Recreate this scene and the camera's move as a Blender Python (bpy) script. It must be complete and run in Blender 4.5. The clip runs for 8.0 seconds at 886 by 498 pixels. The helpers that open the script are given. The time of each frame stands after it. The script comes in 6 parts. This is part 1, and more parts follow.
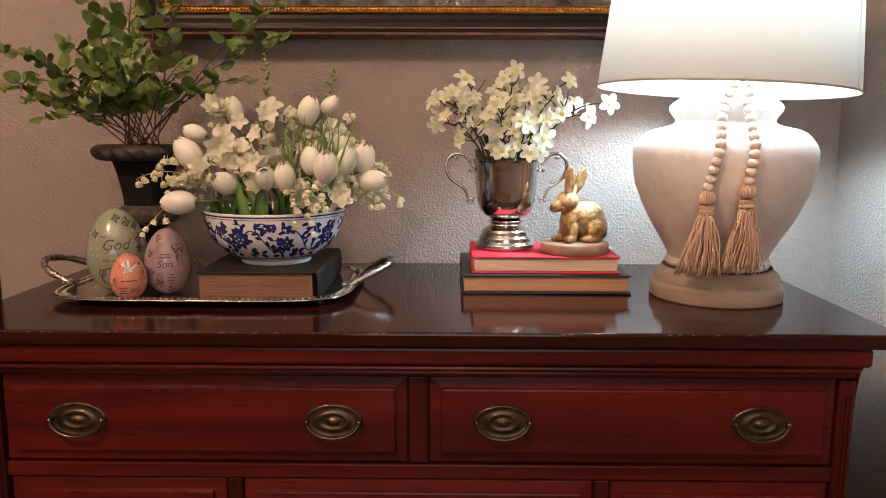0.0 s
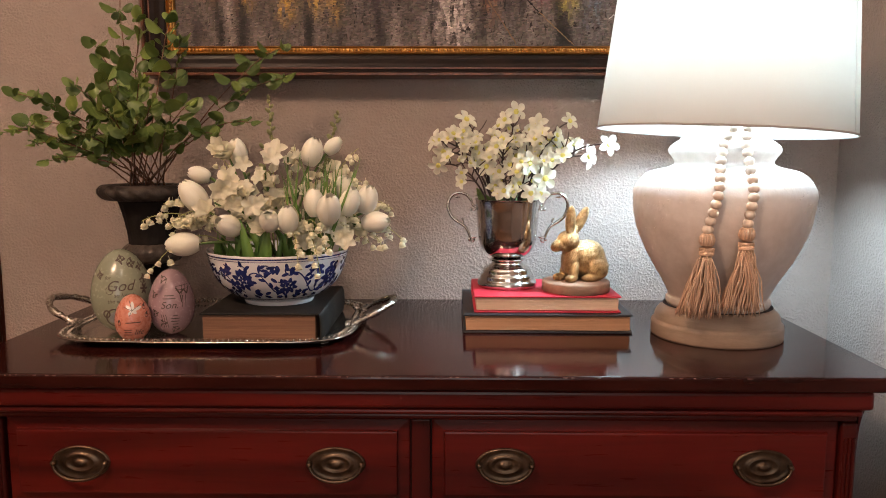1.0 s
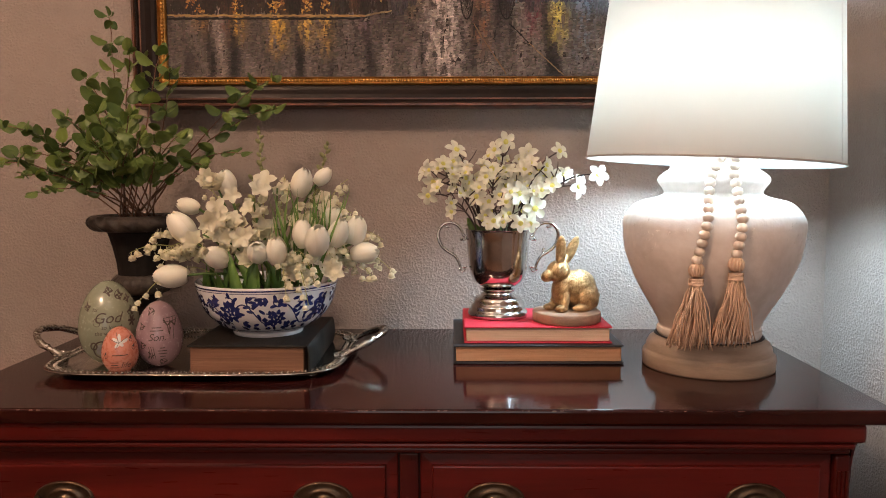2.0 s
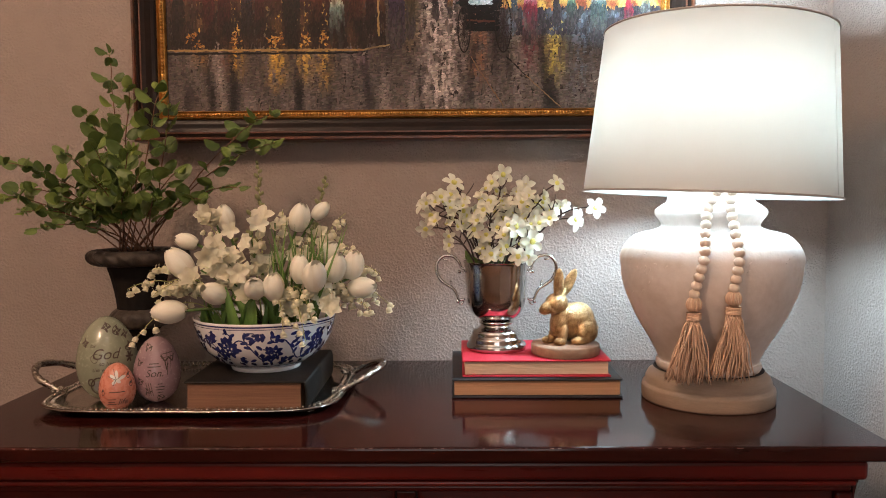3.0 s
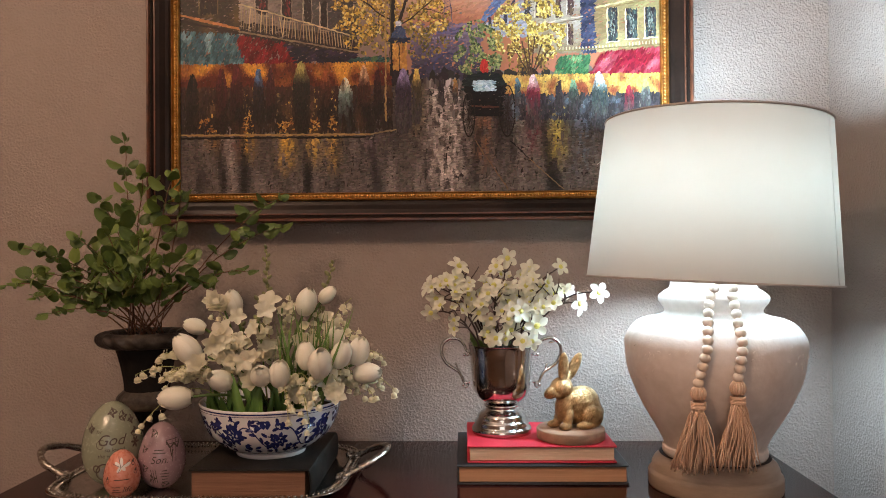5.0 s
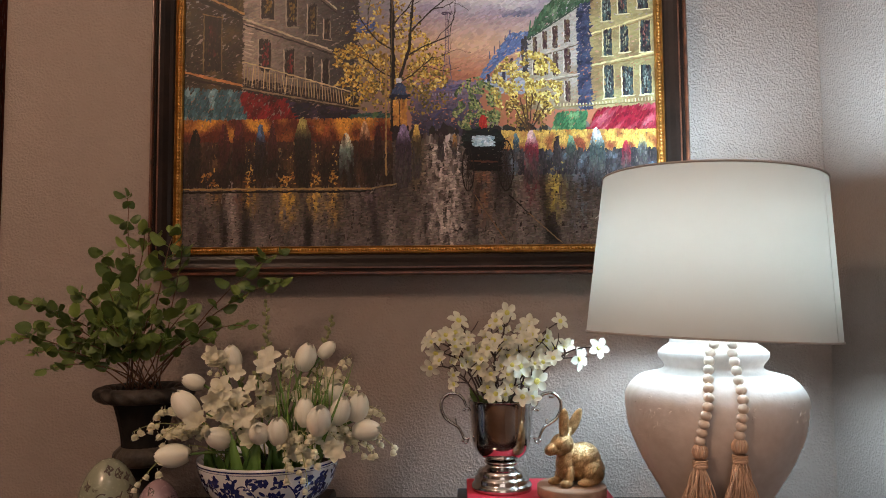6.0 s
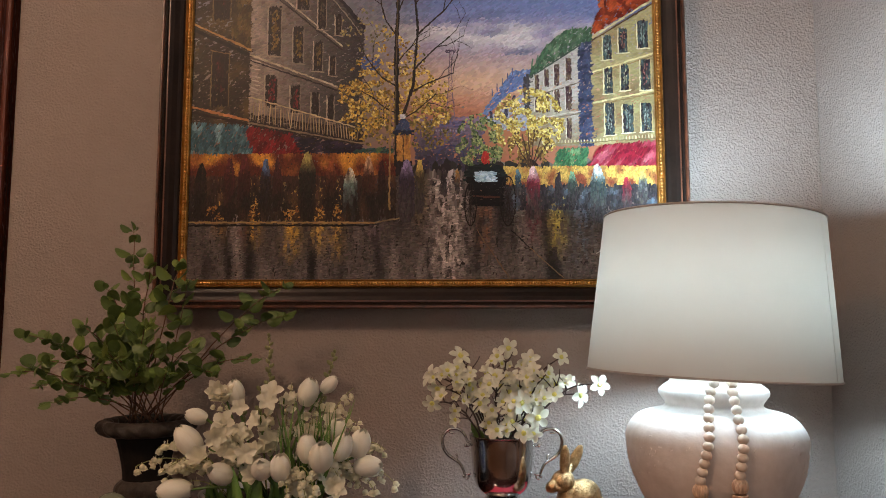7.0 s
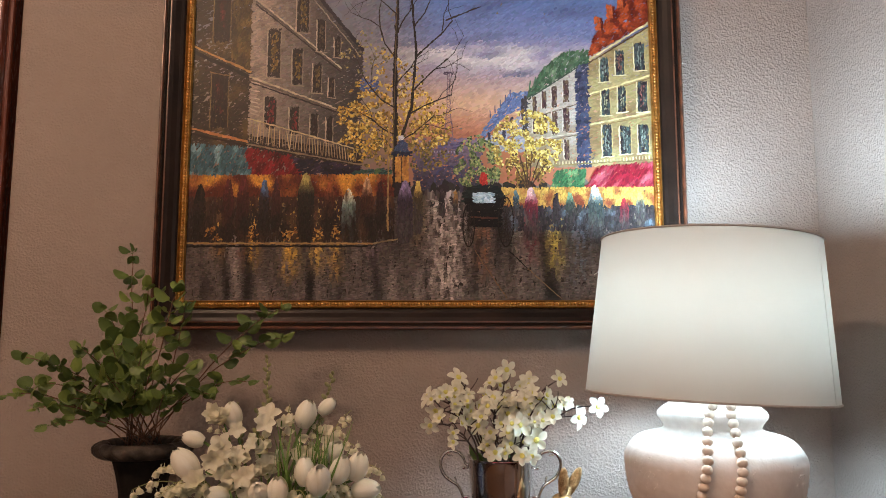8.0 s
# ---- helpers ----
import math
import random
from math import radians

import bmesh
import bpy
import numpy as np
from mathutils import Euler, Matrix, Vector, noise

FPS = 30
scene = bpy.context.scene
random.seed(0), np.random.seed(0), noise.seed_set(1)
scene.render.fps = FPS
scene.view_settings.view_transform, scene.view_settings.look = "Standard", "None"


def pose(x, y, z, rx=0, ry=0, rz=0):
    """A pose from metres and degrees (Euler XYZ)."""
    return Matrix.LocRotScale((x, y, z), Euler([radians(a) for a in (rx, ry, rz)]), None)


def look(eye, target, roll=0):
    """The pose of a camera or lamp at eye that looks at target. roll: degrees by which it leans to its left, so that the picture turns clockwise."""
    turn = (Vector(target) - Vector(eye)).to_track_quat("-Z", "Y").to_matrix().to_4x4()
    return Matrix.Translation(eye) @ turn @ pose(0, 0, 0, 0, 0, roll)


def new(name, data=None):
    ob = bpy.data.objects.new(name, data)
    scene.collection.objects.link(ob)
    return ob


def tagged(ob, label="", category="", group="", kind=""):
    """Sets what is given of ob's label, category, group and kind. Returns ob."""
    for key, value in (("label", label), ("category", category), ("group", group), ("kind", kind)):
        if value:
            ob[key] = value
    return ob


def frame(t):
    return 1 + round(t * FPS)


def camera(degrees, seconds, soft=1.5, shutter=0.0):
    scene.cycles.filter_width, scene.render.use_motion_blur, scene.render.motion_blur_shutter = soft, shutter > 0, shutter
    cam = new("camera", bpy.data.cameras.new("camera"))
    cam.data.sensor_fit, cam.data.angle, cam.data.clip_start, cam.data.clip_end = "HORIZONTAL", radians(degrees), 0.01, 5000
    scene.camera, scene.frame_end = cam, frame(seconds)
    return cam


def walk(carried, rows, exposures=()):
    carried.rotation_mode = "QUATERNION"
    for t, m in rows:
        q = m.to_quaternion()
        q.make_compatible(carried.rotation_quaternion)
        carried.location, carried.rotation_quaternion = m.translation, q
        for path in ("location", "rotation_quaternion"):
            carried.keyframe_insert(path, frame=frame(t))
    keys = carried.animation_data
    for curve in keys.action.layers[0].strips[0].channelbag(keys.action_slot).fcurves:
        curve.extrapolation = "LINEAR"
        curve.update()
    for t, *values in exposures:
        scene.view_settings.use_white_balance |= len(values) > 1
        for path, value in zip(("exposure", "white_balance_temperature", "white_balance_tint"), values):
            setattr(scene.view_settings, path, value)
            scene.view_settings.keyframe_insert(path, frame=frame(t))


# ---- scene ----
cam = camera(60.7, 8.0, soft=0.95)
PATH = [
    (0, (0.011, -0.007, 1.193), (-0.009, 1.969, 0.887), 0.2),
    (0.5, (0.009, -0.012, 1.206), (-0.018, 1.968, 0.931), 0.2),
    (1, (0.01, -0.012, 1.223), (-0.014, 1.972, 0.974), 0.1),
    (1.5, (0.017, -0.009, 1.228), (-0.003, 1.98, 1.011), 0.0),
    (3, (0.036, -0.006, 1.254), (0.003, 1.99, 1.122), -0.4),
    (3.5, (0.038, -0.009, 1.268), (-0.002, 1.988, 1.164), -0.5),
    (4, (0.037, -0.014, 1.28), (-0.008, 1.984, 1.211), -0.5),
    (4.5, (0.042, -0.018, 1.291), (-0.013, 1.981, 1.259), -0.4),
    (6, (0.041, -0.026, 1.318), (-0.009, 1.969, 1.452), -0.4),
    (6.5, (0.037, -0.037, 1.329), (-0.016, 1.954, 1.508), -0.2),
    (7, (0.038, -0.041, 1.338), (-0.013, 1.949, 1.534), -0.0),
    (7.5, (0.036, -0.042, 1.342), (-0.008, 1.946, 1.558), 0.0),
    (8, (0.038, -0.044, 1.346), (-0.008, 1.942, 1.586), 0.0),
]
EXPOSURES = [(t, stops, 6050, 9) for t, stops in ((0, 0.30), (1.5, 0.19), (3.5, 0.0), (4.5, -0.07), (6.0, -0.70), (7.0, -0.76), (8.0, -0.38))]
walk(cam, [(t, look(eye, target, roll)) for t, eye, target, roll in PATH], EXPOSURES)

# ---- world and lamps ----
world = bpy.data.worlds.new("room_air")
scene.world = world
world.use_nodes = True
world.node_tree.nodes["Background"].inputs[0].default_value = (0.9, 0.75, 0.62, 1)
world.node_tree.nodes["Background"].inputs[1].default_value = 0.02


def lamp(name, place, watts, colour, radius):
    data = bpy.data.lights.new(name, "POINT")
    data.energy, data.color, data.shadow_soft_size = watts, colour, radius
    ob = new(name, data)
    ob.location = place
    return ob


for k in range(3):
    turn = 2.1 * k + 0.4
    lamp("ceiling_lamp_light", (-1.14 + 0.10 * math.cos(turn), -0.52 + 0.10 * math.sin(turn), 2.85), 41, (1.0, 0.63, 0.40), 0.045)
lamp("ceiling_lamp_light", (0.30, -0.50, 2.62), 13, (1.0, 0.75, 0.58), 0.05)
for height in (1.35, 1.435):
    lamp("bulb_light", (0.437, 1.19, height), 17.0, (0.68, 0.89, 1.0), 0.045)


# Unseen window: area lamp added as warm frontal fill for flowers and drawers.
fill_lamp = bpy.data.lights.new("window_fill_light", "AREA")
fill_lamp.shape, fill_lamp.size, fill_lamp.size_y, fill_lamp.energy, fill_lamp.color = "RECTANGLE", 1.3, 1.4, 13, (1.0, 0.90, 0.80)
new("window_fill_light", fill_lamp).matrix_world = pose(0.05, -2.62, 1.55, 90, 0, 0)


# ---- materials ----
def lin(r, g, b):
    """Linear colour from 0..255 values."""
    return tuple(((c / 255) / 12.92 if c / 255 <= 0.04045 else ((c / 255 + 0.055) / 1.055) ** 2.4) for c in (r, g, b))


def surface(name, c1, c2, scale=8.0, rough=0.5, metal=0.0, bump=0.0, bump_scale=200.0, stretch=(1, 1, 1), fine=0.25,
            rough_var=0.1, coat=0.0, subsurface=0.0, island=0.0, distort=0.0, bump_dist=0.002, per_object=0.0):
    """Two colours mixed by a broad and a fine noise, uneven gloss, fine relief."""
    m = bpy.data.materials.new(name)
    m.use_nodes = True
    nt = m.node_tree
    b = nt.nodes["Principled BSDF"]
    co = nt.nodes.new("ShaderNodeTexCoord")
    mp = nt.nodes.new("ShaderNodeMapping")
    mp.inputs["Scale"].default_value = stretch
    nt.links.new(co.outputs["Object"], mp.inputs[0])
    n1 = nt.nodes.new("ShaderNodeTexNoise")
    n1.inputs["Scale"].default_value, n1.inputs["Detail"].default_value, n1.inputs["Distortion"].default_value = scale, 5, distort
    n2 = nt.nodes.new("ShaderNodeTexNoise")
    n2.inputs["Scale"].default_value, n2.inputs["Detail"].default_value = scale * 9, 4
    nt.links.new(mp.outputs[0], n1.inputs["Vector"])
    nt.links.new(mp.outputs[0], n2.inputs["Vector"])
    mix = nt.nodes.new("ShaderNodeMix")
    mix.inputs[0].default_value = fine
    nt.links.new(n1.outputs[0], mix.inputs[2])
    nt.links.new(n2.outputs[0], mix.inputs[3])
    last = mix.outputs[0]
    if island or per_object:
        if per_object:
            g = nt.nodes.new("ShaderNodeObjectInfo").outputs["Random"]
        else:
            g = nt.nodes.new("ShaderNodeNewGeometry").outputs["Random Per Island"]
        mm = nt.nodes.new("ShaderNodeMix")
        mm.inputs[0].default_value = island or per_object
        nt.links.new(last, mm.inputs[2])
        nt.links.new(g, mm.inputs[3])
        last = mm.outputs[0]
    ramp = nt.nodes.new("ShaderNodeValToRGB")
    ramp.color_ramp.elements[0].position, ramp.color_ramp.elements[1].position = (0.1, 0.9) if (island or per_object) else (0.3, 0.7)
    ramp.color_ramp.elements[0].color, ramp.color_ramp.elements[1].color = (*c1, 1), (*c2, 1)
    nt.links.new(last, ramp.inputs[0])
    nt.links.new(ramp.outputs[0], b.inputs["Base Color"])
    b.inputs["Metallic"].default_value = metal
    rr = nt.nodes.new("ShaderNodeMapRange")
    rr.inputs[3].default_value, rr.inputs[4].default_value = max(0.02, rough - rough_var), min(1, rough + rough_var)
    nt.links.new(n2.outputs[0], rr.inputs[0])
    nt.links.new(rr.outputs[0], b.inputs["Roughness"])
    if coat:
        b.inputs["Coat Weight"].default_value, b.inputs["Coat Roughness"].default_value = coat, 0.08
    if subsurface:
        b.inputs["Subsurface Weight"].default_value = subsurface
        b.inputs["Subsurface Radius"].default_value = (0.006, 0.005, 0.004)
        b.inputs["Subsurface Scale"].default_value = 1.0
    if bump:
        n3 = nt.nodes.new("ShaderNodeTexNoise")
        n3.inputs["Scale"].default_value, n3.inputs["Detail"].default_value = bump_scale, 3
        nt.links.new(mp.outputs[0], n3.inputs["Vector"])
        bp = nt.nodes.new("ShaderNodeBump")
        bp.inputs["Strength"].default_value, bp.inputs["Distance"].default_value = bump, bump_dist
        nt.links.new(n3.outputs[0], bp.inputs["Height"])
        nt.links.new(bp.outputs[0], b.inputs["Normal"])
    return m


def thin(m, share=0.35):
    """Lets light through a thin sheet such as a silk petal or a leaf."""
    nt = m.node_tree
    b = nt.nodes["Principled BSDF"]
    tr = nt.nodes.new("ShaderNodeBsdfTranslucent")
    nt.links.new(b.inputs["Base Color"].links[0].from_socket, tr.inputs[0])
    mix = nt.nodes.new("ShaderNodeMixShader")
    mix.inputs[0].default_value = share
    nt.links.new(b.outputs[0], mix.inputs[1])
    nt.links.new(tr.outputs[0], mix.inputs[2])
    nt.links.new(mix.outputs[0], nt.nodes["Material Output"].inputs[0])


def plaster(name, c1, c2):
    """Painted knock-down plaster: flattened raised blobs over a fine grit."""
    m = surface(name, c1, c2, 3.0, 0.72, rough_var=0.08, fine=0.45)
    nt = m.node_tree
    b = nt.nodes["Principled BSDF"]
    co = nt.nodes.new("ShaderNodeTexCoord")
    a = nt.nodes.new("ShaderNodeTexNoise")
    a.inputs["Scale"].default_value, a.inputs["Detail"].default_value, a.inputs["Distortion"].default_value = 210, 2.0, 0.3
    nt.links.new(co.outputs["Object"], a.inputs["Vector"])
    ramp = nt.nodes.new("ShaderNodeMapRange")
    ramp.interpolation_type = "SMOOTHSTEP"
    ramp.inputs[1].default_value, ramp.inputs[2].default_value = 0.38, 0.70
    nt.links.new(a.outputs[0], ramp.inputs[0])
    grit = nt.nodes.new("ShaderNodeTexNoise")
    grit.inputs["Scale"].default_value, grit.inputs["Detail"].default_value = 60, 2
    nt.links.new(co.outputs["Object"], grit.inputs["Vector"])
    add = nt.nodes.new("ShaderNodeMath")
    add.operation = "MULTIPLY_ADD"
    add.inputs[1].default_value = 1.5
    nt.links.new(grit.outputs[0], add.inputs[0])
    nt.links.new(ramp.outputs[0], add.inputs[2])
    bp = nt.nodes.new("ShaderNodeBump")
    bp.inputs["Strength"].default_value, bp.inputs["Distance"].default_value = 0.9, 0.0011
    nt.links.new(add.outputs[0], bp.inputs["Height"])
    nt.links.new(bp.outputs[0], b.inputs["Normal"])
    return m


M_WALL = plaster("painted_plaster", (0.265, 0.212, 0.186), (0.310, 0.252, 0.222))
M_CEIL = surface("ceiling_paint", (0.7, 0.68, 0.65), (0.76, 0.74, 0.71), 2, 0.85)
M_FLOOR = surface("floor_boards", (0.10, 0.05, 0.03), (0.2, 0.11, 0.06), 5, 0.4, stretch=(1, 8, 1))
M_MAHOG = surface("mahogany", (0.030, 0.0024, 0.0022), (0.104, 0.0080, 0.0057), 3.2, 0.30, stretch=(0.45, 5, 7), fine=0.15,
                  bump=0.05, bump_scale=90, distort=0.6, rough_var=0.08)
# Same mahogany with upright grain, its colour darkened to shade the too-bright posts.
M_MAHOG_V_SHADED = surface("mahogany_upright_shaded", (0.022, 0.0018, 0.0017), (0.056, 0.0046, 0.0034), 3.2, 0.30, stretch=(7, 5, 0.45), fine=0.15,
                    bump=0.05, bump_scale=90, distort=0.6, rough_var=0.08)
M_TOP = surface("polished_mahogany_top", (0.014, 0.0026, 0.0024), (0.036, 0.0070, 0.0052), 4, 0.085, stretch=(0.7, 7, 4), fine=0.3, coat=0.0,
                bump=0.04, bump_scale=60, distort=0.5, rough_var=0.06)
for m_wood in (M_MAHOG, M_MAHOG_V_SHADED, M_TOP):
    m_wood.node_tree.nodes["Principled BSDF"].inputs["Specular IOR Level"].default_value = 0.30
M_CHIP = surface("worn_edge", (0.09, 0.04, 0.03), (0.22, 0.12, 0.09), 200, 0.6)
M_GAP = surface("dark_joint", (0.01, 0.004, 0.003), (0.016, 0.006, 0.005), 10, 0.7)
M_BRONZE = surface("aged_brass", (0.045, 0.030, 0.020), (0.15, 0.105, 0.070), 60, 0.36, 0.9, bump=0.25, bump_scale=500, bump_dist=0.0006)
M_SILVER = surface("silver_plate", (0.50, 0.48, 0.46), (0.66, 0.64, 0.62), 25, 0.13, 1.0, bump=0.03, bump_scale=80, rough_var=0.05)
M_TRAY = surface("tarnished_silver_tray", (0.34, 0.31, 0.27), (0.60, 0.57, 0.52), 22, 0.18, 1.0, bump=0.06, bump_scale=300, rough_var=0.07)
M_TRAYRIM = surface("chased_silver_rim", (0.25, 0.21, 0.16), (0.72, 0.68, 0.62), 90, 0.25, 1.0, bump=0.5, bump_scale=420, bump_dist=0.001)
M_IRON = surface("cast_iron_urn", (0.007, 0.006, 0.0055), (0.020, 0.016, 0.014), 18, 0.68, 0.0, bump=0.4, bump_scale=260, bump_dist=0.0015)
M_IRON.node_tree.nodes["Principled BSDF"].inputs["Specular IOR Level"].default_value = 0.1
M_IRONWORN = surface("worn_urn_rim", (0.016, 0.013, 0.011), (0.085, 0.068, 0.056), 45, 0.5, 0.0, bump=0.4, bump_scale=260, bump_dist=0.0015)
M_IRONWORN.node_tree.nodes["Principled BSDF"].inputs["Specular IOR Level"].default_value = 0.2
M_SOIL = surface("moss_filling", (0.012, 0.011, 0.006), (0.04, 0.03, 0.016), 90, 0.95, bump=0.8, bump_scale=220)
M_LEAF = surface("plant_leaf", (0.050, 0.090, 0.018), (0.165, 0.225, 0.050), 60, 0.42, per_object=0.55, bump=0.2, bump_scale=150, bump_dist=0.001)
M_LEAFY = surface("plant_leaf_young", (0.14, 0.22, 0.04), (0.25, 0.31, 0.07), 60, 0.45, per_object=0.4, bump=0.2, bump_scale=150, bump_dist=0.001)
M_STALK = surface("reddish_stalk", (0.085, 0.038, 0.020), (0.19, 0.09, 0.05), 60, 0.6)
M_TULIP = surface("tulip_petal", (0.80, 0.76, 0.62), (0.90, 0.88, 0.78), 30, 0.5, subsurface=0.10, stretch=(3, 3, 0.6), bump=0.12, bump_scale=220, bump_dist=0.0008)
M_WHITE = surface("silk_petal", (0.76, 0.72, 0.55), (0.89, 0.86, 0.74), 60, 0.6, subsurface=0.12, bump=0.15, bump_scale=260, bump_dist=0.0008)
M_BELL = surface("bell_flower", (0.70, 0.66, 0.44), (0.86, 0.82, 0.65), 90, 0.55, subsurface=0.12)
M_BLOSSOM = surface("blossom_petal", (0.74, 0.72, 0.56), (0.86, 0.85, 0.76), 70, 0.6, subsurface=0.12, bump=0.15, bump_scale=260, bump_dist=0.0008)
for m_petal in (M_WHITE, M_BELL, M_BLOSSOM):
    thin(m_petal)
thin(M_TULIP, 0.12)
thin(M_LEAF, 0.2)
thin(M_LEAFY, 0.25)
M_YELLOW = surface("blossom_heart", (0.62, 0.56, 0.10), (0.80, 0.78, 0.26), 150, 0.6, bump=0.5, bump_scale=900)
M_TWIG = surface("dark_twig", (0.022, 0.012, 0.010), (0.065, 0.038, 0.030), 120, 0.7, bump=0.5, bump_scale=500, bump_dist=0.001)
M_STEM = surface("green_stem", (0.06, 0.12, 0.025), (0.14, 0.22, 0.05), 60, 0.5)
M_PALESTEM = surface("pale_stem", (0.28, 0.30, 0.09), (0.42, 0.42, 0.16), 60, 0.5)
M_BLADE = surface("tulip_leaf", (0.07, 0.16, 0.025), (0.21, 0.33, 0.08), 25, 0.42, stretch=(4, 4, 0.7), per_object=0.35, bump=0.1, bump_scale=200)
M_BUD = surface("green_bud", (0.13, 0.15, 0.06), (0.30, 0.29, 0.13), 120, 0.6)
M_PORC = surface("white_porcelain", (0.70, 0.70, 0.72), (0.78, 0.78, 0.79), 14, 0.12, coat=0.5, rough_var=0.05)
M_COBALT = surface("cobalt_glaze", (0.007, 0.012, 0.07), (0.034, 0.048, 0.21), 140, 0.14, coat=0.5, rough_var=0.05)
M_OLDBOOK = surface("worn_black_leather", (0.008, 0.007, 0.006), (0.020, 0.017, 0.014), 30, 0.6, bump=0.4, bump_scale=400, bump_dist=0.0008)
M_OLDBOOK.node_tree.nodes["Principled BSDF"].inputs["Specular IOR Level"].default_value = 0.2
M_OLDPAGE = surface("browned_pages", (0.12, 0.055, 0.030), (0.23, 0.115, 0.065), 12, 0.75, stretch=(0.6, 0.6, 28), bump=0.7, bump_scale=40, bump_dist=0.001)
M_RED = surface("red_book_cloth", (0.42, 0.012, 0.030), (0.52, 0.022, 0.045), 20, 0.6, bump=0.25, bump_scale=1200, bump_dist=0.0005)
M_BLACKBOOK = surface("black_book_cloth", (0.008, 0.009, 0.011), (0.020, 0.021, 0.024), 30, 0.5, bump=0.25, bump_scale=900, bump_dist=0.0005)
M_PAGE = surface("cream_pages", (0.52, 0.36, 0.25), (0.68, 0.52, 0.39), 10, 0.8, stretch=(0.5, 0.5, 40), bump=0.7, bump_scale=40, bump_dist=0.0008)
M_PAGE2 = surface("tan_pages", (0.36, 0.19, 0.10), (0.52, 0.30, 0.17), 10, 0.8, stretch=(0.5, 0.5, 40), bump=0.7, bump_scale=40, bump_dist=0.0008)
M_GOLD = surface("gold_paint_figure", (0.19, 0.105, 0.042), (0.70, 0.47, 0.23), 90, 0.38, 0.85, bump=0.0)
M_DISC = surface("raw_wood_disc", (0.22, 0.13, 0.085), (0.40, 0.265, 0.18), 16, 0.7, stretch=(1, 6, 6), bump=0.3, bump_scale=120, bump_dist=0.001)
M_CLAY = surface("whitewashed_terracotta", (0.54, 0.455, 0.405), (0.73, 0.66, 0.615), 9, 0.75, fine=0.35, bump=0.5, bump_scale=75, bump_dist=0.0016)
M_LAMPBASE = surface("limed_wood_base", (0.24, 0.165, 0.115), (0.37, 0.275, 0.205), 12, 0.5, stretch=(1, 1, 5), bump=0.1, bump_scale=120)
M_BEAD = surface("raw_wood_bead", (0.60, 0.46, 0.36), (0.76, 0.63, 0.52), 60, 0.65, per_object=0.3, bump=0.15, bump_scale=300)
M_JUTE = surface("jute_fringe", (0.50, 0.32, 0.21), (0.84, 0.60, 0.44), 90, 0.85, island=0.6, bump=0.6, bump_scale=900, bump_dist=0.0008)
M_FRAME = surface("ebonised_frame", (0.008, 0.006, 0.005), (0.022, 0.013, 0.010), 14, 0.42, coat=0.05, rough_var=0.08)
M_FRAME.node_tree.nodes["Principled BSDF"].inputs["Specular IOR Level"].default_value = 0.1
M_FRAMERED = surface("rubbed_frame_edge", (0.018, 0.008, 0.005), (0.17, 0.060, 0.030), 40, 0.35, stretch=(1, 3, 1))
M_GILT = surface("gilt_slip", (0.36, 0.17, 0.035), (0.72, 0.42, 0.12), 60, 0.35, 0.8, bump=0.3, bump_scale=500)
M_TRIMWOOD = surface("door_casing_wood", (0.06, 0.014, 0.008), (0.17, 0.045, 0.024), 5, 0.25, stretch=(8, 8, 0.8), coat=0.4)
M_EGG_G = surface("sage_glazed_egg", (0.21, 0.23, 0.165), (0.27, 0.285, 0.205), 22, 0.25, coat=0.4)
M_EGG_P = surface("mauve_glazed_egg", (0.29, 0.19, 0.215), (0.36, 0.245, 0.27), 22, 0.25, coat=0.4)
M_EGG_O = surface("coral_glazed_egg", (0.52, 0.19, 0.13), (0.62, 0.26, 0.18), 22, 0.28, coat=0.4)
M_INK = surface("brown_ink", (0.035, 0.020, 0.014), (0.07, 0.042, 0.03), 90, 0.4)
M_INKW = surface("pale_glaze", (0.5, 0.47, 0.45), (0.62, 0.6, 0.58), 90, 0.4)
M_INKB = surface("bluegrey_glaze", (0.10, 0.12, 0.14), (0.28, 0.28, 0.27), 90, 0.4)


def shade_fabric():
    m = bpy.data.materials.new("linen_shade")
    m.use_nodes = True
    nt = m.node_tree
    b = nt.nodes["Principled BSDF"]
    b.inputs["Base Color"].default_value, b.inputs["Roughness"].default_value = (0.84, 0.83, 0.80, 1), 0.9
    co = nt.nodes.new("ShaderNodeTexCoord")
    n = nt.nodes.new("ShaderNodeTexNoise")
    n.inputs["Scale"].default_value, n.inputs["Detail"].default_value = 30, 5
    nt.links.new(co.outputs["Object"], n.inputs["Vector"])
    ramp = nt.nodes.new("ShaderNodeValToRGB")
    ramp.color_ramp.elements[0].color, ramp.color_ramp.elements[1].color = (0.356, 0.334, 0.303, 1), (0.389, 0.362, 0.331, 1)
    nt.links.new(n.outputs[0], ramp.inputs[0])
    tr = nt.nodes.new("ShaderNodeBsdfTranslucent")
    nt.links.new(ramp.outputs[0], tr.inputs[0])
    mix = nt.nodes.new("ShaderNodeMixShader")
    mix.inputs[0].default_value = 0.5
    nt.links.new(b.outputs[0], mix.inputs[1])
    nt.links.new(tr.outputs[0], mix.inputs[2])
    nt.links.new(mix.outputs[0], nt.nodes["Material Output"].inputs[0])
    return m


M_SHADE = shade_fabric()


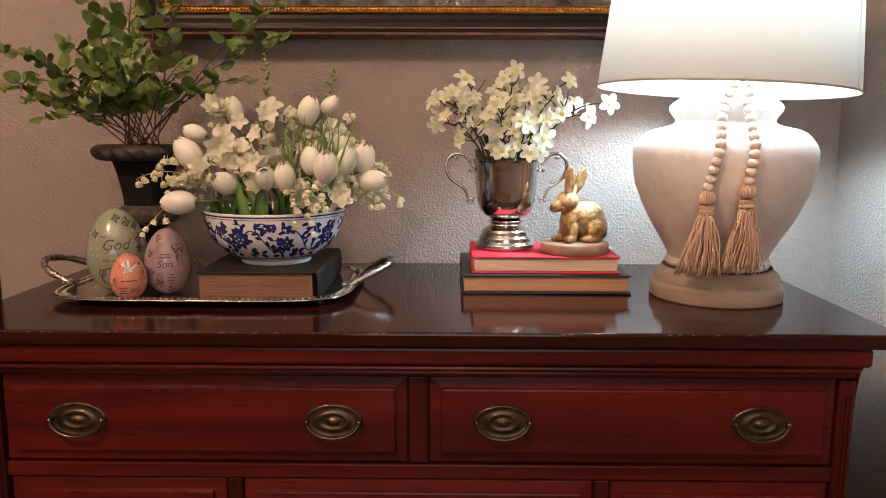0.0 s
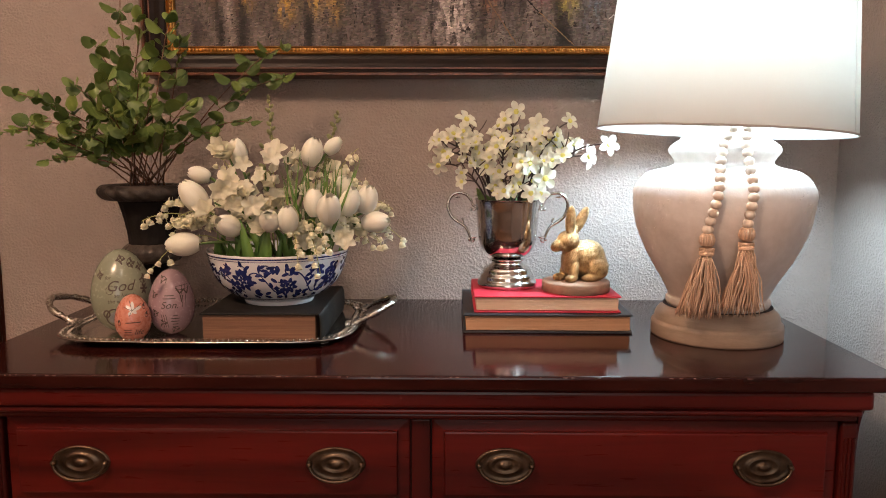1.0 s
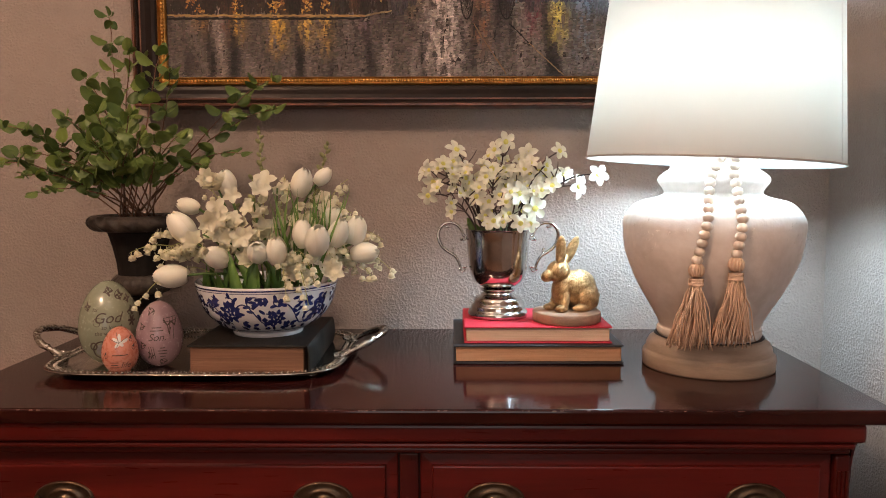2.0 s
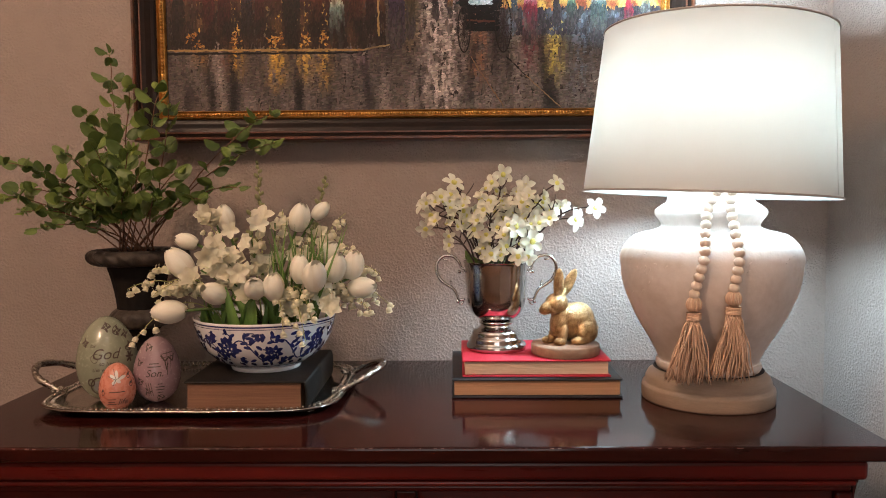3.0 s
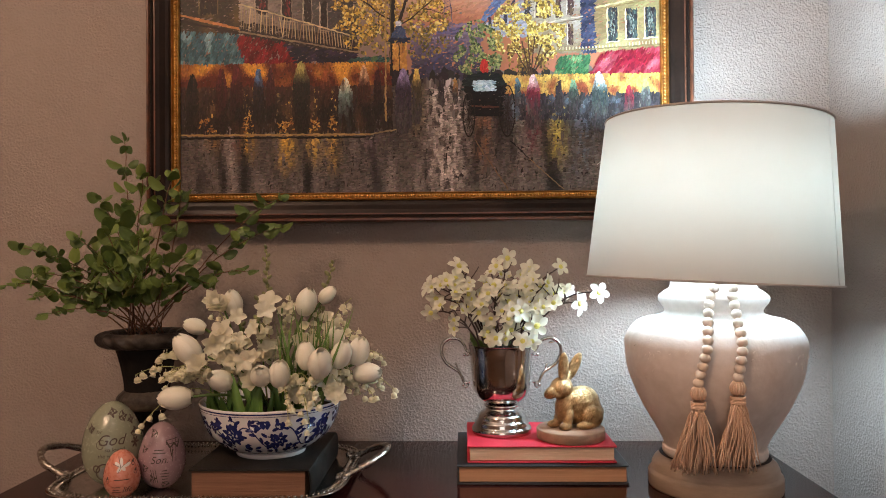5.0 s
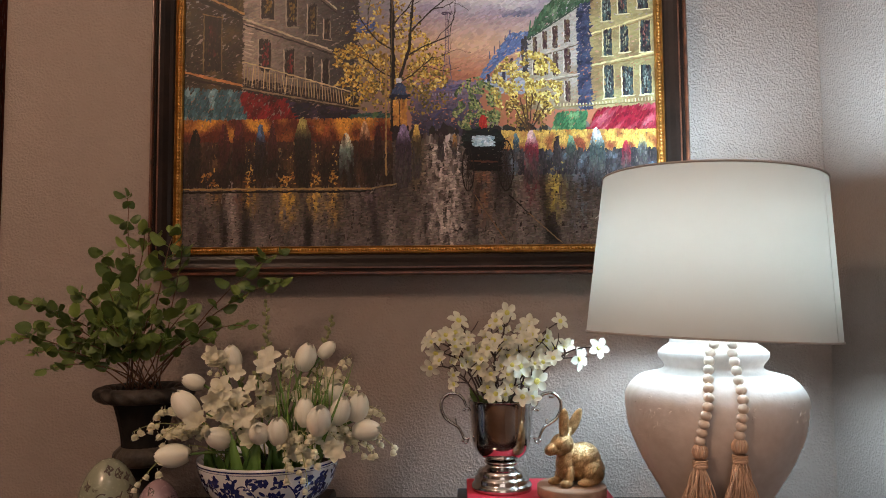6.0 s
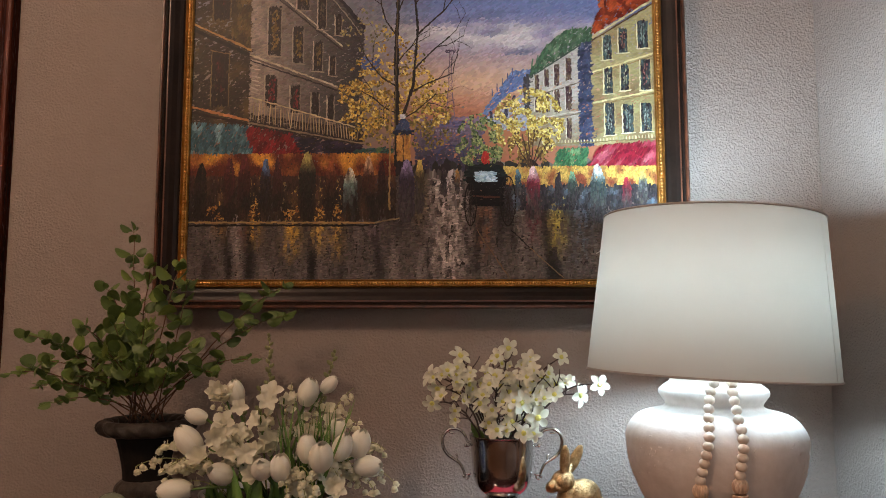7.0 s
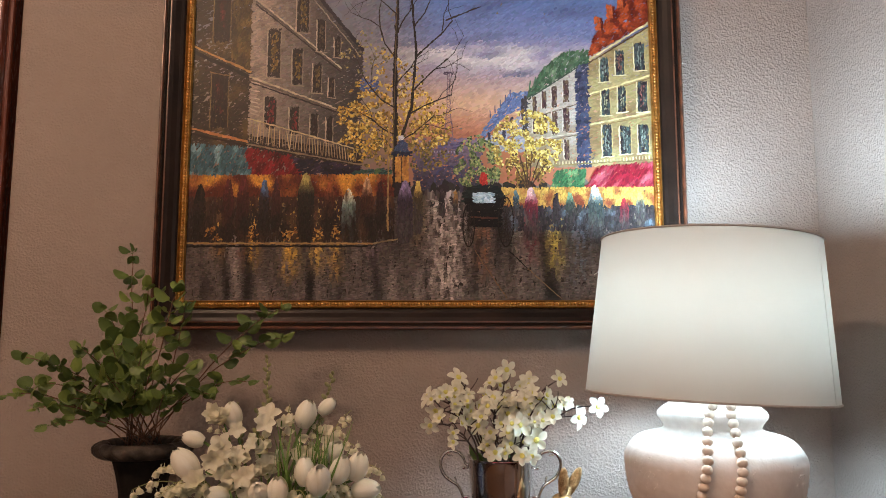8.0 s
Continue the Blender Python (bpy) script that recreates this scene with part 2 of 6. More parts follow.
def paint_material():
    m = surface("oil_paint", (0.5, 0.5, 0.5), (0.5, 0.5, 0.5), 40, 0.42, bump=0.35, bump_scale=260, bump_dist=0.0012)
    nt = m.node_tree
    at = nt.nodes.new("ShaderNodeVertexColor")
    at.layer_name = "pigment"
    nt.links.new(at.outputs[0], nt.nodes["Principled BSDF"].inputs["Base Color"])
    return m


M_PAINT = paint_material()
M_PAINT.node_tree.nodes["Principled BSDF"].inputs["Specular IOR Level"].default_value = 0.2


# ---- mesh helpers ----
def part(name, bm, material, parent=None, label="", smooth=True, m=None):
    """Links a bmesh as one mesh object, under a thing or a part where one is given."""
    me = bpy.data.meshes.new(name)
    bm.to_mesh(me)
    bm.free()
    me.materials.append(material)
    if smooth:
        for p in me.polygons:
            p.use_smooth = True
    return placed(name, me, parent, label, m)


def placed(name, me, parent=None, label="", m=None):
    ob = new(name, me)
    if parent:
        ob.parent = parent
    if m is not None:
        ob.matrix_basis = m
    if label:
        tagged(ob, label)
    return ob


def thing(name, label, category, group="", place=(0, 0, 0), kind=""):
    ob = new(name)
    ob.empty_display_size = 0.02
    ob.location = place
    return tagged(ob, label, category, group, kind)


def add_box(bm, x0, x1, y0, y1, z0, z1, bevel=0.0, seg=2):
    made = bmesh.ops.create_cube(bm, size=1)["verts"]
    for v in made:
        v.co = Vector(((x0 + x1) / 2 + v.co.x * (x1 - x0), (y0 + y1) / 2 + v.co.y * (y1 - y0), (z0 + z1) / 2 + v.co.z * (z1 - z0)))
    if bevel:
        edges = list({e for v in made for e in v.link_edges})
        bmesh.ops.bevel(bm, geom=edges, offset=bevel, segments=seg, affect="EDGES", profile=0.5)
    return bm


def box(x0, x1, y0, y1, z0, z1, bevel=0.0, seg=2):
    return add_box(bmesh.new(), x0, x1, y0, y1, z0, z1, bevel, seg)


def rounded(profile, steps=5):
    """A smooth curve through the given points."""
    p = [Vector(q) for q in profile]
    out = []
    for i in range(len(p) - 1):
        a, b, c, d = p[max(i - 1, 0)], p[i], p[i + 1], p[min(i + 2, len(p) - 1)]
        for k in range(steps):
            t = k / steps
            out.append(0.5 * ((2 * b) + (c - a) * t + (2 * a - 5 * b + 4 * c - d) * t * t + (3 * b - a - 3 * c + d) * t ** 3))
    out.append(p[-1])
    return out


def lathe(profile, seg=64, ripple=None):
    """Turns (radius, height) points round z. ripple(angle, height) scales the radius."""
    bm = bmesh.new()
    rings = []
    for r, z in profile:
        if r < 1e-5:
            rings.append([bm.verts.new((0, 0, z))])
        else:
            ring = []
            for k in range(seg):
                a = 2 * math.pi * k / seg
                q = r * (ripple(a, z) if ripple else 1)
                ring.append(bm.verts.new((q * math.cos(a), q * math.sin(a), z)))
            rings.append(ring)
    for r1, r2 in zip(rings, rings[1:]):
        for k in range(seg):
            j = (k + 1) % seg
            if len(r1) == 1 and len(r2) > 1:
                bm.faces.new((r1[0], r2[j], r2[k]))
            elif len(r2) == 1 and len(r1) > 1:
                bm.faces.new((r1[k], r1[j], r2[0]))
            elif len(r1) > 1:
                bm.faces.new((r1[k], r1[j], r2[j], r2[k]))
    bmesh.ops.recalc_face_normals(bm, faces=bm.faces)
    return bm


def tube(path, radius, seg=8, bm=None, taper=1.0, closed=False):
    """A round rod along the points; taper: the end's radius as a part of the start's. radius may be a function of 0..1."""
    bm = bm or bmesh.new()
    pts = [Vector(p) for p in path]
    n = len(pts)
    up = Vector((0.13, 0.2, 1)).normalized()
    rings = []
    for i, p in enumerate(pts):
        if closed:
            d = (pts[(i + 1) % n] - pts[i - 1]).normalized()
        else:
            d = (pts[min(i + 1, n - 1)] - pts[max(i - 1, 0)]).normalized()
        s = d.cross(up)
        if s.length < 1e-3:
            s = d.cross(Vector((1, 0, 0)))
        s.normalize()
        up = s.cross(d).normalized()
        t = i / max(n - 1, 1)
        r = radius(t) if callable(radius) else radius * (1 + (taper - 1) * t)
        rings.append([bm.verts.new(p + r * (math.cos(2 * math.pi * k / seg) * s + math.sin(2 * math.pi * k / seg) * up)) for k in range(seg)])
    pairs = list(zip(rings, rings[1:])) + ([(rings[-1], rings[0])] if closed else [])
    for a, b in pairs:
        for k in range(seg):
            j = (k + 1) % seg
            bm.faces.new((a[k], a[j], b[j], b[k]))
    if not closed:
        bm.faces.new(rings[0][::-1])
        bm.faces.new(rings[-1])
    return bm


def add_ball(bm, place, size, turn=(0, 0, 0), u=14, v=9):
    m = pose(*place, *turn) @ Matrix.Diagonal((*size, 1))
    bmesh.ops.create_uvsphere(bm, u_segments=u, v_segments=v, radius=1, matrix=m)
    return bm


def ball(place, size, turn=(0, 0, 0), u=14, v=9):
    return add_ball(bmesh.new(), place, size, turn, u, v)


def petal(length, width, cup=0.3, tip=0.6, rows=7, cols=5, curl=0.0, full=0.75):
    """A petal or leaf that grows along +z from the origin, hollow towards -y."""
    bm = bmesh.new()
    grid = []
    for i in range(rows + 1):
        t = i / rows
        w = width * (math.sin(math.pi * min(1, t ** tip * 0.97 + 0.02)) ** full)
        row = []
        for j in range(cols + 1):
            s = j / cols * 2 - 1
            x = s * w / 2
            y = cup * (x * x) / max(width, 1e-6) * -2 + curl * length * t * t
            row.append(bm.verts.new((x, y, t * length)))
        grid.append(row)
    for i in range(rows):
        for j in range(cols):
            bm.faces.new((grid[i][j], grid[i][j + 1], grid[i + 1][j + 1], grid[i + 1][j]))
    bmesh.ops.remove_doubles(bm, verts=bm.verts, dist=1e-6)
    return bm


def mesh_of(name, bm, material, smooth=True):
    me = bpy.data.meshes.new(name)
    bm.to_mesh(me)
    bm.free()
    me.materials.append(material)
    for p in me.polygons:
        p.use_smooth = smooth
    return me


def aim(place, way, spin=0.0):
    """A pose at place whose +z runs along way."""
    q = Vector(way).to_track_quat("Z", "Y").to_matrix().to_4x4()
    return Matrix.Translation(place) @ q @ pose(0, 0, 0, 0, 0, spin)


def bend(a, b, sag=(0, 0, 0), n=8):
    """Points from a to b, bowed by sag in the middle."""
    a, b, s = Vector(a), Vector(b), Vector(sag)
    return [a.lerp(b, k / n) + s * (4 * (k / n) * (1 - k / n)) for k in range(n + 1)]


def ribbon(bm, path, width, wrap, taper=False, step=0.0015):
    """A flat band along 2D points, laid on a surface by wrap(u, v)."""
    pts = [Vector(p) for p in path]
    fine = []
    for a, b in zip(pts, pts[1:]):
        k = max(1, int((b - a).length / step))
        fine += [a.lerp(b, i / k) for i in range(k)]
    fine.append(pts[-1])
    rows = []
    n = len(fine)
    for i, p in enumerate(fine):
        d = fine[min(i + 1, n - 1)] - fine[max(i - 1, 0)]
        d = d.normalized() if d.length > 1e-9 else Vector((1, 0))
        w = width / 2 * ((math.sin(math.pi * (0.06 + 0.88 * i / max(n - 1, 1)))) if taper else 1)
        s = Vector((-d.y, d.x)) * w
        rows.append((bm.verts.new(wrap(*(p + s))), bm.verts.new(wrap(*(p - s)))))
    for a, b in zip(rows, rows[1:]):
        bm.faces.new((a[0], a[1], b[1], b[0]))


def blot(bm, centre, rx, ry, wrap, turn=0.0, n=12, lobes=0, depth=0.2):
    """A filled round or lobed mark laid on a surface."""
    c = Vector(centre)
    mid = bm.verts.new(wrap(*c))
    ring = []
    for k in range(n):
        a = 2 * math.pi * k / n
        q = 1 + depth * math.cos(lobes * a) if lobes else 1
        x, y = rx * q * math.cos(a), ry * q * math.sin(a)
        ring.append(bm.verts.new(wrap(c.x + x * math.cos(turn) - y * math.sin(turn), c.y + x * math.sin(turn) + y * math.cos(turn))))
    for k in range(n):
        bm.faces.new((mid, ring[k], ring[(k + 1) % n]))


def lettering(bm, text, size, centre, wrap, slant=0.0):
    """Letters of the built-in font laid on a surface."""
    cu = bpy.data.curves.new("letters", "FONT")
    cu.body, cu.size, cu.align_x, cu.shear = text, size, "CENTER", slant
    ob = new("letters", cu)
    me = ob.to_mesh()
    base = len(bm.verts)
    vs = [bm.verts.new(wrap(centre[0] + v.co.x, centre[1] + v.co.y)) for v in me.vertices]
    for p in me.polygons:
        bm.faces.new([vs[i] for i in p.vertices])
    ob.to_mesh_clear()
    bpy.data.objects.remove(ob)
    bpy.data.curves.remove(cu)


# ---- the room ----
def structure(name, bm, material, label, category, smooth=False):
    return tagged(part(name, bm, material, smooth=smooth), label, category, kind="structure")


WALL_Y, CORNER_X, END_X = 1.48, 0.761, -0.903
TOP = 0.935
wall_bm = bmesh.new()
add_box(wall_bm, END_X, CORNER_X + 0.12, WALL_Y, WALL_Y + 0.12, 0, 3.1)
bull = [e for e in wall_bm.edges if all(abs(v.co.x - END_X) < 1e-4 and abs(v.co.y - WALL_Y) < 1e-4 for v in e.verts)]
bmesh.ops.bevel(wall_bm, geom=bull, offset=0.018, segments=6, affect="EDGES", profile=0.5)
structure("wall_north", wall_bm, M_WALL, "beige-grey wall with knock-down plaster texture", "wall", smooth=False)
structure("wall_east", box(CORNER_X, CORNER_X + 0.12, -2.6, WALL_Y, 0, 3.1), M_WALL, "pale grey textured plaster wall meeting the corner", "wall")
# Unseen wall; its opening is added to hold the frontal fill lamp.
south = bmesh.new()
for x0, x1, z0, z1 in ((-3.2, -0.6, 0, 3.1), (0.7, CORNER_X, 0, 3.1), (-0.6, 0.7, 0, 0.85), (-0.6, 0.7, 2.25, 3.1)):
    add_box(south, x0, x1, -2.72, -2.6, z0, z1)
structure("wall_south", south, M_WALL, "plain beige-grey plaster wall of the room", "wall")
structure("wall_west", box(-3.32, -3.2, -2.72, 1.6, 0, 3.1), M_WALL, "plain beige-grey plaster wall of the room", "wall")
structure("wall_beyond_door", box(-3.2, -1.05, WALL_Y + 0.02, WALL_Y + 0.12, 0, 3.1), M_WALL, "plain beige-grey plaster wall beside the doorway", "wall")
structure("floor", box(-3.3, CORNER_X + 0.1, -2.7, 1.6, -0.1, 0), M_FLOOR, "dark wooden floor under the sideboard", "floor")
structure("ceiling", box(-3.3, CORNER_X + 0.1, -2.7, 1.6, 3.1, 3.2), M_CEIL, "off-white painted ceiling", "ceiling")

casing_bm = bmesh.new()
add_box(casing_bm, -1.05, -0.925, WALL_Y + 0.015, WALL_Y + 0.11, 0, 3.1, 0.006)
add_box(casing_bm, -0.958, -0.936, WALL_Y - 0.005, WALL_Y + 0.02, 0, 3.1, 0.008, 4)
structure("trim_casing", casing_bm, M_TRIMWOOD, "glossy reddish-brown wooden door casing beside the wall end", "trim", smooth=False)


# ---- sideboard ----
FRONT = 0.977


def panel_front(x0, x1, z0, z1, y, bevel=0.016, sink=0.009):
    """A drawer or door front: flat raised field inside a sloping moulded border."""
    bm = bmesh.new()
    rings = []
    for d, dy in ((0, 0.016), (0, 0.005), (0.002, 0.0035), (0.005, 0.0032), (bevel, 0.0020), (bevel + 0.0012, -0.0036), (bevel + 0.003, -0.0042), (bevel + 0.006, -0.0042)):
        rings.append([bm.verts.new((x, y + dy, z)) for x, z in ((x0 + d, z0 + d), (x1 - d, z0 + d), (x1 - d, z1 - d), (x0 + d, z1 - d))])
    for a, b in zip(rings, rings[1:]):
        for k in range(4):
            bm.faces.new((a[k], a[(k + 1) % 4], b[(k + 1) % 4], b[k]))
    bm.faces.new(rings[-1])
    bmesh.ops.recalc_face_normals(bm, faces=bm.faces)
    return bm


def pull_meshes():
    """Oval stamped back plate with rings and a hanging bail."""
    plate = lathe([(0, 0.0062), (0.10, 0.0066), (0.17, 0.0050), (0.22, 0.0030), (0.36, 0.0030), (0.44, 0.0046), (0.50, 0.0050), (0.56, 0.0034),
                   (0.64, 0.0022), (0.84, 0.0022), (0.90, 0.0036), (0.96, 0.0036), (1.0, 0.0010), (1.0, 0.0)], 48)
    for v in plate.verts:
        v.co = Vector((v.co.x * 0.0405, -v.co.z, v.co.y * 0.0238))
    bail = tube([(0.035 * math.cos(a), -0.0085 - 0.004 * math.sin(-a), 0.022 * math.sin(a) + 0.0005) for a in np.linspace(math.pi, 2 * math.pi, 22)],
                lambda t: 0.0017 + 0.0008 * math.sin(math.pi * t), 8)
    post = ball((0, -0.006, 0), (0.0042, 0.006, 0.0042), u=12, v=8)
    return [mesh_of(n, b, M_BRONZE) for n, b in (("back_plate", plate), ("bail", bail), ("post", post))]


PULL = pull_meshes()


def add_pull(parent, x, z):
    h = placed("handle", PULL[0], parent, "aged brass oval drawer pull", pose(x, FRONT - 0.0043, z))
    placed("bail", PULL[1], h)
    for s in (-1, 1):
        placed("post", PULL[2], h, m=pose(s * 0.0355, 0, 0.0005))


def sideboard():
    t = thing("sideboard", "dark red mahogany sideboard with brass oval pulls, polished top", "sideboard")
    L, R = -0.683, 0.601
    cl, cr = -0.618, 0.545
    bm = bmesh.new()
    add_box(bm, L, R, 0.947, WALL_Y - 0.002, TOP - 0.0205, TOP, 0.004, 3)
    part("top_board", bm, M_TOP, t, "polished dark mahogany top with worn front edge", smooth=False)
    rng = random.Random(2)
    chips = bmesh.new()
    for k in range(60):
        x, w = rng.uniform(-0.60, 0.40), rng.uniform(0.0006, 0.006)
        add_box(chips, x, x + w, 0.9475, 0.9500, TOP - rng.uniform(0.0016, 0.0024), TOP - 0.0012)
    tagged(part("worn_chip", chips, M_CHIP, t, "pale worn chips along the edge", smooth=False), kind="stuff")
    # stepped cornice under the top: each course is set further back
    for name, dy, dx, z0, z1, r in (("cornice", 0.008, 0.034, TOP - 0.0475, TOP - 0.021, 0.006),
                                    ("bead_moulding", 0.012, 0.046, TOP - 0.0570, TOP - 0.048, 0.0042), ("lower_moulding", 0.021, 0.049, TOP - 0.0660, TOP - 0.0578, 0.003)):
        part(name, box(L + dx, R - dx, 0.947 + dy, WALL_Y - 0.01, z0, z1, r, 3), M_MAHOG, t, smooth=False)
    part("carcass", box(cl, cr, FRONT + 0.012, WALL_Y - 0.012, 0.10, TOP - 0.069), M_GAP, t, smooth=False)
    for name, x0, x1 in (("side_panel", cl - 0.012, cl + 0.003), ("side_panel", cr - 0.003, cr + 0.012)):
        part(name, box(x0, x1, FRONT + 0.02, WALL_Y - 0.006, 0.02, TOP - 0.069, 0.003), M_MAHOG_V_SHADED, t, smooth=False)
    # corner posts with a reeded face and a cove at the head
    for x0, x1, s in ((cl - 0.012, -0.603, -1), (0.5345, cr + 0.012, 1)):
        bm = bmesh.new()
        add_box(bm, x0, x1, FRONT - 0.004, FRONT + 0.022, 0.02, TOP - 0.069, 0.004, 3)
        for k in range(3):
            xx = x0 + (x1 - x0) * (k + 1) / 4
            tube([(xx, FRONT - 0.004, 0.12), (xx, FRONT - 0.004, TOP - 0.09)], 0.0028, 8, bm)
        part("corner_post", bm, M_MAHOG_V_SHADED, t, smooth=False)
        outer = x1 if s > 0 else x0
        cove = [(outer + s * 0.0115 * (1 - math.sin(a)), TOP - 0.049 - 0.058 * (1 - math.cos(a))) for a in np.linspace(0, math.pi / 2, 9)]
        bm = bmesh.new()
        ring = [(outer, TOP - 0.0480), (outer + s * 0.0115, TOP - 0.0480)] + cove
        a = [bm.verts.new((x, FRONT - 0.002, z)) for x, z in ring]
        b = [bm.verts.new((x, WALL_Y - 0.02, z)) for x, z in ring]
        bm.faces.new(a), bm.faces.new(b)
        for k in range(len(ring)):
            j = (k + 1) % len(ring)
            bm.faces.new((a[k], a[j], b[j], b[k]))
        bmesh.ops.recalc_face_normals(bm, faces=bm.faces)
        part("cove_moulding", bm, M_MAHOG, t, smooth=False)
    part("divider", box(-0.0445, -0.0185, FRONT + 0.001, FRONT + 0.02, 0.742, TOP - 0.0695, 0.002), M_MAHOG_V_SHADED, t, smooth=False)
    part("rail", box(-0.603, 0.536, FRONT + 0.0005, FRONT + 0.02, 0.719, 0.7395, 0.002), M_MAHOG, t, smooth=False)
    for x0, x1, pulls in ((-0.600, -0.0465, (-0.496, -0.147)), (-0.0165, 0.533, (0.083, 0.431))):
        d = part("drawer", panel_front(x0, x1, 0.7425, TOP - 0.0682, FRONT - 0.001), M_MAHOG, t, "red mahogany drawer front with moulded border", smooth=False)
        for x in pulls:
            add_pull(d, x, 0.8045)
    for x0, x1, fat in ((-0.599, -0.299, 0.05), (-0.274, 0.209, 0.016), (0.234, 0.533, 0.05)):
        bm = panel_front(x0, x1, 0.20, 0.7165, FRONT + 0.001)
        part("door" if fat > 0.02 else "centre_drawer", bm, M_MAHOG, t, smooth=False)
        if fat > 0.02:
            part("door_panel", panel_front(x0 + fat, x1 - fat, 0.26, 0.694, FRONT - 0.0062, 0.02, 0.004), M_MAHOG, t, smooth=False)
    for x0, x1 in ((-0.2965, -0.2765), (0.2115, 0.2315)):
        part("stile", box(x0, x1, FRONT + 0.001, FRONT + 0.02, 0.19, 0.718, 0.002), M_MAHOG_V_SHADED, t, smooth=False)
    part("plinth", box(cl - 0.02, cr + 0.02, FRONT - 0.012, WALL_Y - 0.012, 0.0, 0.12, 0.004), M_MAHOG, t, smooth=False)
    return t


sideboard()


# ---- the framed painting ----
ART = (-0.513, 0.4235, 1.4275, 2.0975)      # left, right, foot, head of the canvas
FX0, FX1, FZ0, FZ1 = -0.5700, 0.4820, 1.3665, 2.158


def mitred(profile, x0, x1, z0, z1, back):
    """One rail of a picture frame after another: profile of (inset, depth in front of back). Returns four bmeshes."""
    out = []
    ring = lambda d: ((x0 + d, z0 + d), (x1 - d, z0 + d), (x1 - d, z1 - d), (x0 + d, z1 - d))
    for k in range(4):
        bm = bmesh.new()
        a = [bm.verts.new((ring(d)[k][0], back - h, ring(d)[k][1])) for d, h in profile]
        b = [bm.verts.new((ring(d)[(k + 1) % 4][0], back - h, ring(d)[(k + 1) % 4][1])) for d, h in profile]
        for i in range(len(profile)):
            j = (i + 1) % len(profile)
            bm.faces.new((a[i], a[j], b[j], b[i]))
        bm.faces.new(a), bm.faces.new(b)
        bmesh.ops.recalc_face_normals(bm, faces=bm.faces)
        out.append(bm)
    return out


def picture():
    t = thing("framed_painting", "oil painting of a rainy street, black and gilt frame", "painting")
    back = WALL_Y - 0.004
    outer = [(0, 0), (0, 0.050), (0.0025, 0.054), (0.006, 0.054), (0.0075, 0.050)]
    for bm in mitred(outer, FX0, FX1, FZ0, FZ1, back):
        part("outer_edge", bm, M_FRAMERED, t, "rubbed reddish frame edge", smooth=False)
    rail = [(0.0078, 0), (0.0078, 0.049), (0.011, 0.0495), (0.013, 0.046), (0.017, 0.047), (0.024, 0.0445), (0.033, 0.039), (0.039, 0.037), (0.042, 0.034), (0.042, 0)]
    for bm in mitred(rail, FX0, FX1, FZ0, FZ1, back):
        part("frame_rail", bm, M_FRAME, t, smooth=False)
    line = [(0.0135, 0.0462), (0.0140, 0.0478), (0.0165, 0.0478), (0.0170, 0.0462)]
    for bm in mitred(line, FX0, FX1, FZ0, FZ1, back):
        part("rubbed_line", bm, M_FRAMERED, t, smooth=False)
    gilt = [(0.0425, 0), (0.0425, 0.034), (0.0445, 0.0365), (0.0470, 0.0292), (0.0545, 0.0284), (0.0565, 0.0335), (0.0580, 0.0300), (0.0580, 0)]
    for bm in mitred(gilt, FX0, FX1, FZ0, FZ1, back):
        g = part("gilt_slip", bm, M_GILT, t, "gilt inner slip with a row of beads", smooth=False)
    # bead row on the gilt slip
    me = mesh_of("gilt_bead", ball((0, 0, 0), (0.0032, 0.0034, 0.0032), u=8, v=6), M_GILT)
    bm = bmesh.new()
    d = 0.0507
    pitch = 0.0068
    n, k = int((FX1 - FX0 - 2 * d) / pitch), int((FZ1 - FZ0 - 2 * d) / pitch)
    spots = [(FX0 + d + i * pitch, z) for i in range(n + 1) for z in (FZ0 + d, FZ1 - d)] + [(x, FZ0 + d + i * pitch) for i in range(1, k + 1) for x in (FX0 + d, FX1 - d)]
    verts, faces = [], []
    src = [v.co.copy() for v in me.vertices]
    fs = [tuple(p.vertices) for p in me.polygons]
    for x, z in spots:
        o = len(verts)
        verts += [(c.x + x, c.y + back - 0.0318, c.z + z) for c in src]
        faces += [tuple(i + o for i in f) for f in fs]
    rowm = bpy.data.meshes.new("bead_border")
    rowm.from_pydata(verts, [], faces)
    rowm.materials.append(M_GILT)
    for p in rowm.polygons:
        p.use_smooth = True
    bm.free()
    tagged(placed("bead_border", rowm, t), kind="stuff")
    canvas(t, back - 0.0245)
    return t


